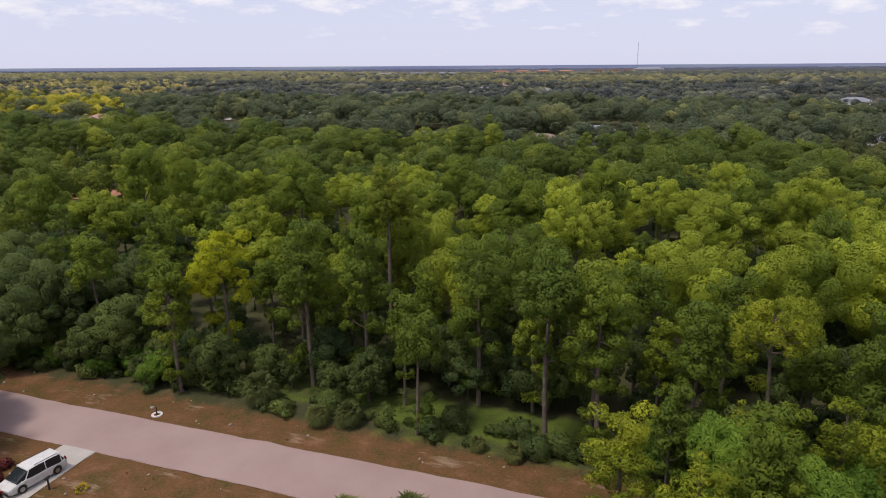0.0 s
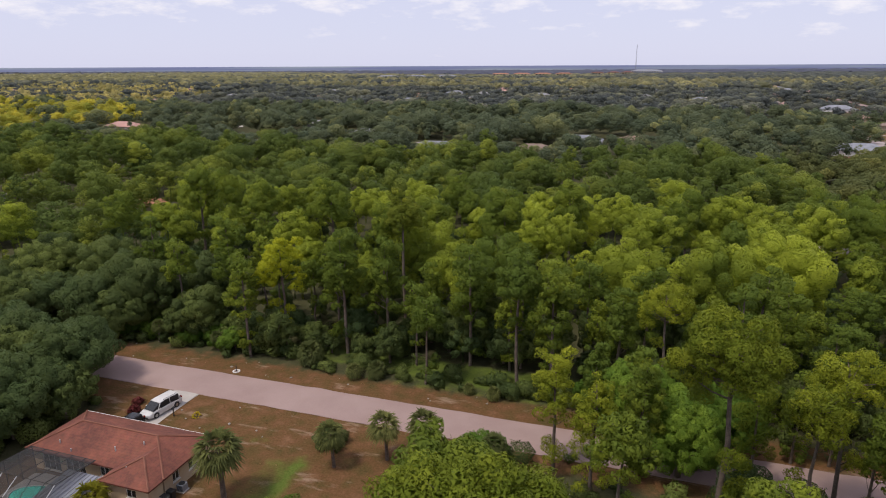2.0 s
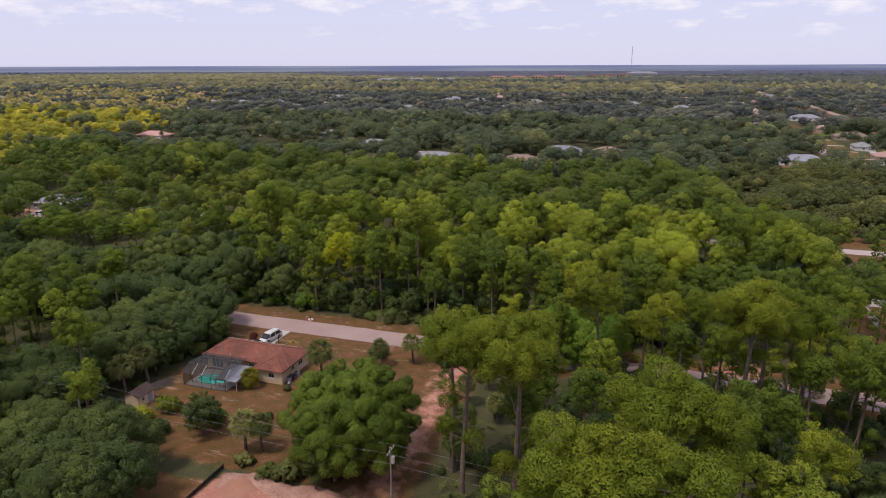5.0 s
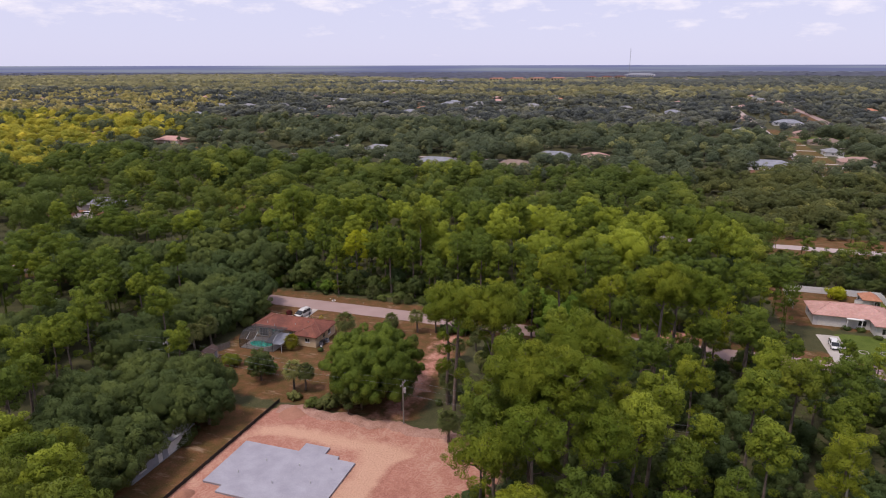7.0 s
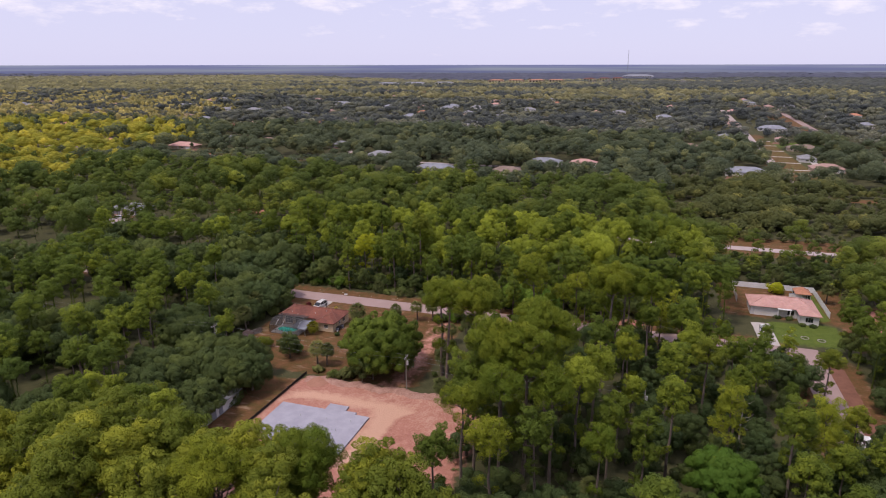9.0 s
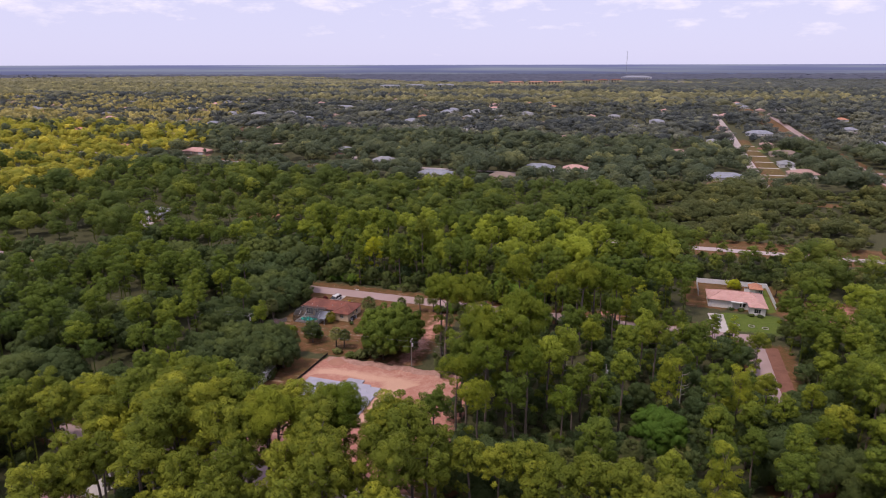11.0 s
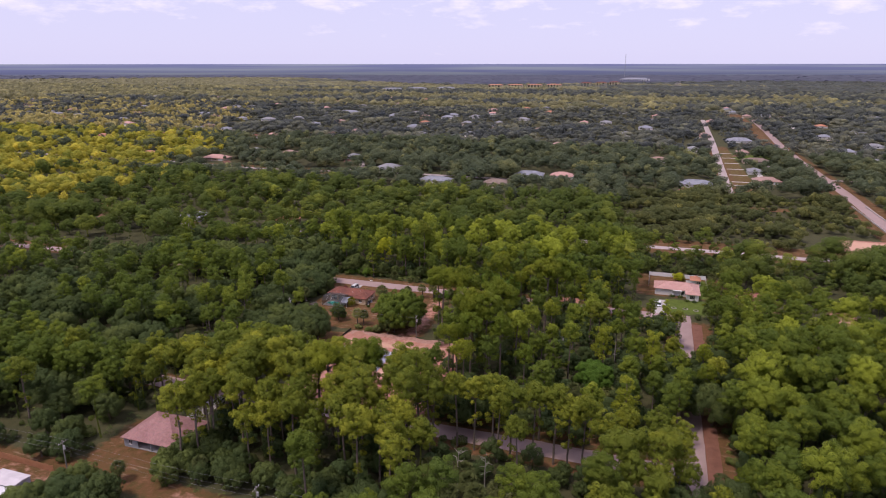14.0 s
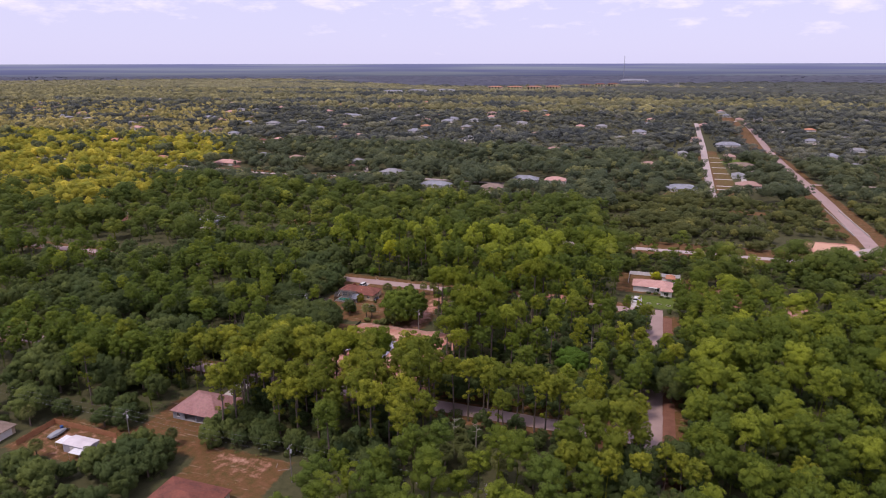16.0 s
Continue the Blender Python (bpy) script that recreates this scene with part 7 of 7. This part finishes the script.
def slab_base():
    s = thing("house_slab", (-28.4, -35.4, 0), 0, "fresh grey concrete foundation slab on bare earth", "foundation slab")
    outline = [(0, 1.6), (3.4, 1.6), (3.4, 0), (14.0, 0), (14.0, -1.2), (20.2, -1.2), (20.2, 12.8), (17.0, 12.8), (17.0, 13.6), (14.4, 13.6), (14.4, 15.4), (10.0, 15.4), (10.0, 13.0), (0, 13.0)]
    bm = bmesh.new()
    prism(bm, outline, -0.05, 0.32)
    part("slab", bm, SLAB, s)
    for i, (x, y) in enumerate(((4.0, 5.0), (6.5, 9.0), (10.5, 4.2), (12.2, 9.4), (16.0, 6.0), (17.4, 10.0))):
        part("pipe_stub", rod(bmesh.new(), (x, y, 0.32), (x, y, 0.75), 0.055), PALE_METAL, s)


slab_base()


def heap(x, y, r, h, seed, material, label, name="earth_mound", category="earth heap"):
    g = np.random.default_rng(seed)
    V, T = [(0, 0, h)], []
    n = 16
    for k, (f, q) in enumerate(((0.35, 0.82), (0.7, 0.38), (1.0, -0.03))):
        V += [(math.cos(a) * r * f * g.uniform(0.82, 1.18), math.sin(a) * r * f * g.uniform(0.82, 1.18), h * q * (g.uniform(0.8, 1.2) if q > 0 else 1)) for a in np.arange(n) * 2 * math.pi / n]
    T += [(0, 1 + i, 1 + (i + 1) % n) for i in range(n)]
    for k in range(2):
        for i in range(n):
            a, b = 1 + k * n + i, 1 + k * n + (i + 1) % n
            T += [(a, a + n, b + n), (a, b + n, b)]
    ob = obj_of(name, tri_mesh(name, V, T, True), material)
    ob.matrix_basis = pose(x, y, 0)
    return tagged(ob, label, category)


heap(-29.0, -37.2, 1.5, 0.8, 1, SHRUB_EARTH, "small heap of red earth beside a slab")
heap(-14.0, -53.0, 3.2, 1.0, 2, SHRUB_EARTH, "heap of red-brown earth by the road")
heap(-26.0, -11.5, 2.6, 0.5, 3, SHRUB_EARTH, "low spread of earth at the plot's edge")
heap(6.0, -11.5, 2.2, 0.45, 4, SHRUB_EARTH, "low ridge of reddish earth")


def earth_bank():
    """The uneven lip of pushed-up earth along the back of the plot."""
    q = np.random.default_rng(8)
    xs = np.arange(-29, 11, 0.6)
    rows = []
    for f, h in ((-1.5, -0.03), (-0.7, 0.5), (0.0, 1.0), (0.8, 0.55), (1.6, -0.03)):
        rows.append(np.stack([xs, -10.4 + f + 0.5 * np.sin(xs * 0.7) + q.normal(0, 0.16, len(xs)), np.where(h < 0, h, h * (0.42 + 0.16 * np.sin(xs * 1.7) + q.normal(0, 0.07, len(xs))))], 1))
    n, T = len(xs), []
    for r in range(4):
        k = r * n + np.arange(n - 1)
        T += [np.stack([k, k + 1, k + n + 1], 1), np.stack([k, k + n + 1, k + n], 1)]
    tagged(obj_of("earth_bank", tri_mesh("earth_bank", np.concatenate(rows), np.concatenate(T), True), PALE_EARTH), "low rough bank of pale pink earth behind a building plot", "earth bank")


earth_bank()


def dumpster(x, y, turn):
    d = thing("dumpster", (x, y, 0), turn, "rusty brown open waste skip", "dumpster")
    bm = bmesh.new()
    faces(bm, [(0.3, 0, 0.15), (4.7, 0, 0.15), (4.7, 2.2, 0.15), (0.3, 2.2, 0.15), (0, -0.1, 1.5), (5, -0.1, 1.5), (5, 2.3, 1.5), (0, 2.3, 1.5), (0.15, 0.05, 1.5), (4.85, 0.05, 1.5), (4.85, 2.15, 1.5), (0.15, 2.15, 1.5), (0.4, 0.12, 0.4), (4.6, 0.12, 0.4), (4.6, 2.08, 0.4), (0.4, 2.08, 0.4)],
          [[3, 2, 1, 0], [0, 1, 5, 4], [1, 2, 6, 5], [2, 3, 7, 6], [3, 0, 4, 7], [4, 5, 9, 8], [5, 6, 10, 9], [6, 7, 11, 10], [7, 4, 8, 11], [8, 9, 13, 12], [9, 10, 14, 13], [10, 11, 15, 14], [11, 8, 12, 15], [12, 13, 14, 15]])
    part("tub", bm, SHRUB_EARTH, d)
    for xx in (1.0, 2.5, 4.0):
        part("rib", bm_box((xx, -0.18, 0.3), (xx + 0.12, -0.03, 1.45), 0.02), SHRUB_EARTH, d)
    for xx in (0.5, 4.2):
        part("skid", bm_box((xx, 0.2, -0.02), (xx + 0.25, 2.0, 0.16)), PLASTIC, d)


dumpster(-9.5, -56.0, 20)


def utility_pole(x, y, h, turn=0):
    p = thing("utility_pole", (x, y, 0), turn, "grey wooden utility pole with a crossarm and insulators", "utility pole", "utility poles")
    part("pole", rod(bmesh.new(), (0, 0, -0.3), (0, 0, h), 0.15, 0.11, 9), GREY_TIMBER, p)
    arm = part("crossarm", bm_box((-0.06, -1.1, h - 0.7), (0.06, 1.1, h - 0.56), 0.01), GREY_TIMBER, p)
    for y1 in (-1.0, -0.35, 0.35, 1.0):
        part("insulator", rod(bmesh.new(), (0, y1, h - 0.56), (0, y1, h - 0.32), 0.06, 0.04), PALE_METAL, arm)
    part("transformer", rod(bmesh.new(), (0.32, 0, h - 2.2), (0.32, 0, h - 1.3), 0.22, None, 12), PALE_METAL, p)


def wire(a, b, sag):
    pts = []
    for i in range(13):
        f = i / 12
        q = Vector(a).lerp(Vector(b), f)
        q.z -= sag * 4 * f * (1 - f)
        pts.append(q)
    c = bpy.data.curves.new("power_line", "CURVE")
    c.dimensions, c.bevel_depth, c.bevel_resolution = "3D", 0.012, 0
    s = c.splines.new("POLY")
    s.points.add(len(pts) - 1)
    for p, q in zip(s.points, pts):
        p.co = (*q, 1)
    c.materials.append(WALL_GREY)
    tagged(new("power_line", c), "thin sagging overhead power line between poles", "power line")


LINE = [(-110, -8.3), (-55.3, -8.5), (-5.3, -8.9), (45, -9.2)]
for x, y in LINE:
    utility_pole(x, y, 9.3 if x < -6 else 8.4)
for (xa, ya), (xb, yb) in zip(LINE, LINE[1:]):
    for dy, dz in ((-1.0, -0.3), (1.0, -0.3), (0, -2.4)):
        wire((xa, ya + dy, (9.3 if xa < -6 else 8.4) + dz), (xb, yb + dy, (9.3 if xb < -6 else 8.4) + dz), 0.9)
LINE_B = [(-105, -108.6), (-52.8, -109), (-2, -109.6), (48, -110)]
for x, y in LINE_B:
    utility_pole(x, y, 10.8)
for (xa, ya), (xb, yb) in zip(LINE_B, LINE_B[1:]):
    for dy, dz in ((-1.0, -0.3), (1.0, -0.3), (0, -2.4)):
        wire((xa, ya + dy, 10.8 + dz), (xb, yb + dy, 10.8 + dz), 0.9)


def valve_cover():
    v = thing("roadside_marker", (-46.0, 43.3, 0), 0, "white concrete ring with a short dark post on the verge", "marker")
    bm = bmesh.new()
    n = 14
    for i in range(n):
        a, b = 2 * math.pi * i / n, 2 * math.pi * (i + 1) / n
        faces(bm, [(r * math.cos(t), r * math.sin(t), z) for t in (a, b) for r, z in ((0.34, 0.0), (0.34, 0.10), (0.56, 0.10), (0.56, 0.0))], [[0, 1, 5, 4], [1, 2, 6, 5], [2, 3, 7, 6]])
    bmesh.ops.remove_doubles(bm, verts=bm.verts, dist=0.001)
    part("ring", bm, WALL_WHITE, v)
    part("post", rod(bmesh.new(), (0, 0, 0), (0, 0, 0.95), 0.07, 0.06), PLASTIC, v)


valve_cover()


def mailbox(x, y):
    m = thing("mailbox", (x, y, 0), 0, "dark mailbox post beside the driveway", "mailbox")
    part("post", bm_box((-0.06, -0.06, 0), (0.06, 0.06, 1.05), 0.01), PLASTIC, m)
    part("box", bm_box((-0.1, -0.3, 1.05), (0.1, 0.25, 1.28), 0.06), PLASTIC, m)


mailbox(-46.0, 30.4)


def shrub(name, x, y, h, r, leaves, label, seed, clumps=14, per=34, size=0.2):
    arrays = oak_arrays(seed, h, r, clumps, per, size, 5, 0.05, 5)
    e = thing(name, (x, y, 0), seed * 40, label, "shrub")
    obj_of("stems", tri_mesh("stems", *arrays[1], True), BARK, e)
    obj_of("leaves", leaf_mesh("leaves", *arrays[0]), leaves, e)


def clump_of_fronds(x, y, h, reach, leaves, label, seed, fronds=18, name="palm_shrub"):
    arrays = palm_arrays(seed, h, fronds, reach)
    e = thing(name, (x, y, 0), seed * 25, label, "shrub")
    obj_of("stem", tri_mesh("stem", *arrays[1], True), BARK, e)
    obj_of("fronds", tri_mesh("fronds", *arrays[0]), leaves, e)


clump_of_fronds(-40.6, 12.6, 2.2, 1.95, GOLD, "golden-green palm clump beside the patio roof", 501, 30)
clump_of_fronds(-43.3, 31.2, 0.15, 0.75, GOLD, "small yellow-green leafy plant on dry grass", 502, 12)
clump_of_fronds(-52.8, 30.8, 0.15, 0.5, PALM, "small pale palm shrub on dry grass", 503, 9)
shrub("flowering_shrub", -51.4, 29.6, 1.1, 0.75, RED_LEAF, "red-leaved shrub beside the driveway", 5)
shrub("flowering_shrub", -52.6, 31.6, 0.8, 0.7, RED_LEAF, "red-leaved shrub on dry grass", 6)
shrub("garden_shrub", -38.6, -2.4, 6.6, 2.7, OAK, "tall dark evergreen shrub in the back yard", 7, 44, 60, 0.17)
shrub("garden_shrub", -48.3, 1.6, 2.6, 1.9, PINE_LIGHT, "yellow-green shrub in the back yard", 51, 18)
shrub("garden_shrub", -50.2, -3.0, 2.8, 2.3, PINE_LIGHT, "yellow-green shrub near the shed", 52, 20)
shrub("garden_shrub", -45.5, -4.5, 2.2, 2.0, OAK, "dark shrub in the back yard", 53, 18)
shrub("garden_shrub", -38.5, 0.4, 2.6, 1.7, GREEN, "yellow-green garden shrub on dry grass", 8, 18)
shrub("garden_shrub", -42.0, 1.8, 2.0, 1.4, PINE_YELLOW, "yellow-green shrub behind the pool cage", 41, 14)
shrub("garden_shrub", -28.2, -7.0, 1.4, 1.3, PALM, "low pale scrub on dry grass", 42, 12)
shrub("garden_shrub", -32.0, 4.5, 1.0, 0.9, OAK, "low dark weed bush on dry grass", 43, 9)
shrub("garden_shrub", -24.0, 5.0, 1.2, 1.2, OAK, "low dark weed bush on dry grass", 44, 9)
shrub("garden_shrub", -20.5, -8.0, 2.4, 2.0, PALM, "pale scrub at the edge of the building plot", 9, 18)
shrub("garden_shrub", -23.4, -8.4, 1.8, 1.5, OAK, "low scrub at the edge of the building plot", 10, 14)
shrub("garden_shrub", -26.0, 16.0, 1.6, 1.2, GREEN, "green shrub beside the house wall", 11, 12)
shrub("garden_shrub", -24.5, 31.0, 2.0, 1.9, OAK, "dark shrub near the street", 12, 16)
shrub("garden_shrub", -10.5, 31.0, 2.4, 2.0, OAK, "dark shrub near the street", 13, 16)
shrub("garden_shrub", -6.5, 33.2, 3.2, 2.6, GREEN, "green shrub near the street", 14, 22)
shrub("garden_shrub", -33.8, 13.6, 0.8, 0.7, OAK, "low dark bush at the house corner", 15, 8)
for k, x in enumerate((-59, -54.5, -50.5, -66, -70.5)):
    shrub("roadside_shrub", x, 49.5 + (k % 2), 3.0 + 0.4 * (k % 3), 2.3, GREEN, "round green shrub at the wood's edge", 20 + k, 22, 40, 0.26)
for k, x in enumerate((80.2, 83.0, 85.8, 88.4)):
    shrub("foundation_shrub", x, 58.6 if x > 84 else 62.8, 0.9, 1.0, OAK, "low clipped dark shrub along a house wall", 30 + k, 8, 26, 0.15)
shrub("garden_shrub", 83.0, 86.0, 3.6, 2.6, PINE_YELLOW, "yellow-green shrub in a fenced yard", 36, 22)


def planting_ring(x, y):
    r = thing("planting_ring", (x, y, 0), 0, "pale stone ring round a small plant on a lawn", "planter", "lawn planters")
    n = 16
    for i in range(n):
        a, b = 2 * math.pi * i / n, 2 * math.pi * (i + 1) / n - 0.05
        part("stone", faces(bmesh.new(), [(q * math.cos(t), q * math.sin(t), z) for t in (a, b) for q, z in ((0.86, 0.0), (0.87, 0.13), (1.01, 0.13), (1.02, 0.0))], [[0, 1, 5, 4], [1, 2, 6, 5], [2, 3, 7, 6], [0, 3, 2, 1], [4, 5, 6, 7]]), DRIVE, r)
    v, t = palm_arrays(77, 0.3, 8, 0.5)[0]
    obj_of("plant", tri_mesh("plant", v, t), PALM, r)


for x, y in ((80.5, 49.5), (84.8, 49.8), (88.6, 49.0)):
    planting_ring(x, y)


def dead_tree(x, y, h, seed):
    g = np.random.default_rng(seed)
    e = thing("dead_tree", (x, y, 0), seed * 50, "bare grey dead tree with broken limbs", "tree")
    obj_of("trunk", tri_mesh("trunk", *tube([(0, 0, -0.2), (0.2, 0.1, h * 0.5), (0, 0.3, h)], [0.2, 0.14, 0.03], 7), True), DEAD, e)
    for i in range(9):
        z = h * g.uniform(0.45, 0.95)
        a = g.uniform(0, 6.28)
        q = g.uniform(0.8, 2.2)
        obj_of("limb", tri_mesh("limb", *tube([(0.1, 0.1, z), (math.cos(a) * q * 0.5, math.sin(a) * q * 0.5, z + 0.3), (math.cos(a) * q, math.sin(a) * q, z + g.uniform(0.4, 1.2))], [0.06, 0.045, 0.015], 4), True), DEAD, e)


dead_tree(62.0, -14.0, 12, 3)
dead_tree(33.0, -85.0, 11, 4)
dead_tree(38.5, -83.0, 10, 5)


def yard_litter():
    """Pale stones and rubble along the verge."""
    g = np.random.default_rng(21)
    for i in range(46):
        x = g.uniform(-72, 8)
        y = g.choice([g.uniform(42.6, 47), g.uniform(28, 35.5)])
        if -51 < x < -46.5 and y < 40:
            continue
        k = g.uniform(0.08, 0.26)
        v = ICO * np.array([1, 0.8, 0.5]) * k * g.uniform(0.7, 1.2, (12, 1)) + np.array([0, 0, k * 0.3])
        ob = obj_of("stone", tri_mesh("stone", v, ICO_T), DEAD)
        ob.matrix_basis = pose(x, y, 0, 0, 0, g.uniform(0, 360))
        tagged(ob, "pale weathered stone on the dry verge", "stone", "verge stones")


yard_litter()


def air_conditioner(x, y, turn):
    """A condenser unit on a small pad: slatted sides, fan grille on top."""
    u = thing("air_conditioner", (x, y, 0), turn, "grey outdoor air conditioner on a concrete pad by the wall", "air conditioner")
    part("pad", bm_box((-0.5, -0.5, 0), (0.5, 0.5, 0.08), 0.02), DRIVE, u)
    part("body", bm_box((-0.4, -0.4, 0.084), (0.4, 0.4, 0.84), 0.03), WALL_GREY, u)
    for i in range(6):
        part("slat", bm_box((-0.42, -0.36, 0.16 + i * 0.11), (-0.403, 0.36, 0.2 + i * 0.11)), PLASTIC, u)
        part("slat", bm_box((-0.36, -0.42, 0.16 + i * 0.11), (0.36, -0.403, 0.2 + i * 0.11)), PLASTIC, u)
    bm = bmesh.new()
    bmesh.ops.create_cone(bm, cap_ends=True, segments=20, radius1=0.33, radius2=0.30, depth=0.05, matrix=Matrix.Translation((0, 0, 0.87)))
    part("fan_grille", bm, PLASTIC, u)


def rubbish_bin(x, y, turn, material, label):
    b = thing("rubbish_bin", (x, y, 0), turn, label, "bin")
    bm = bmesh.new()
    faces(bm, [(-0.25, -0.28, 0.02), (0.25, -0.28, 0.02), (0.25, 0.28, 0.02), (-0.25, 0.28, 0.02), (-0.31, -0.36, 0.98), (0.31, -0.36, 0.98), (0.31, 0.36, 0.98), (-0.31, 0.36, 0.98)],
          [[3, 2, 1, 0], [0, 1, 5, 4], [1, 2, 6, 5], [2, 3, 7, 6], [3, 0, 4, 7], [4, 5, 6, 7]])
    part("body", bm, material, b)
    part("lid", bm_box((-0.33, -0.4, 0.985), (0.33, 0.38, 1.05), 0.025), PLASTIC, b)
    for s in (-1, 1):
        part("wheel", rod(bmesh.new(), (s * 0.2, 0.36, 0.12), (s * 0.27, 0.36, 0.12), 0.12, None, 12), RUBBER, b)


def bucket(x, y, material, label):
    b = thing("bucket", (x, y, 0), 0, label, "bucket")
    part("body", rod(bmesh.new(), (0, 0, 0), (0, 0, 0.38), 0.15, 0.19, 14), material, b)
    part("rim", rod(bmesh.new(), (0, 0, 0.36), (0, 0, 0.40), 0.205, 0.205, 14), TRIM, b)


air_conditioner(-35.0, 18.6, 0)
rubbish_bin(-35.1, 17.1, 90, PLASTIC, "dark wheeled rubbish bin beside the house wall")
rubbish_bin(-35.1, 16.2, 84, WALL_GREY, "grey wheeled rubbish bin beside the house wall")
bucket(-34.6, 15.2, BLUE_PLASTIC, "blue plastic bucket on dry grass by the house")
bucket(-34.9, 15.7, TRIM, "white plastic bucket on dry grass by the house")
for x, y, turn, length in ((-54.8, 5.0, 20, 2.2), (-53.2, 4.2, 75, 1.6), (-34.0, 14.2, 40, 1.4), (-41.5, 7.4, 12, 2.0), (-46.2, 6.6, 140, 1.2), (-7.0, -105.8, 30, 2.4), (-9.5, -104.6, 110, 1.8), (-5.6, -104.9, 70, 1.4)):
    plank = thing("loose_board", (x, y, 0), turn, "pale weathered board lying on the ground", "board", "loose boards")
    part("board", bm_box((-length / 2, -0.08, 0.01), (length / 2, 0.08, 0.05), 0.008), GREY_TIMBER, plank)
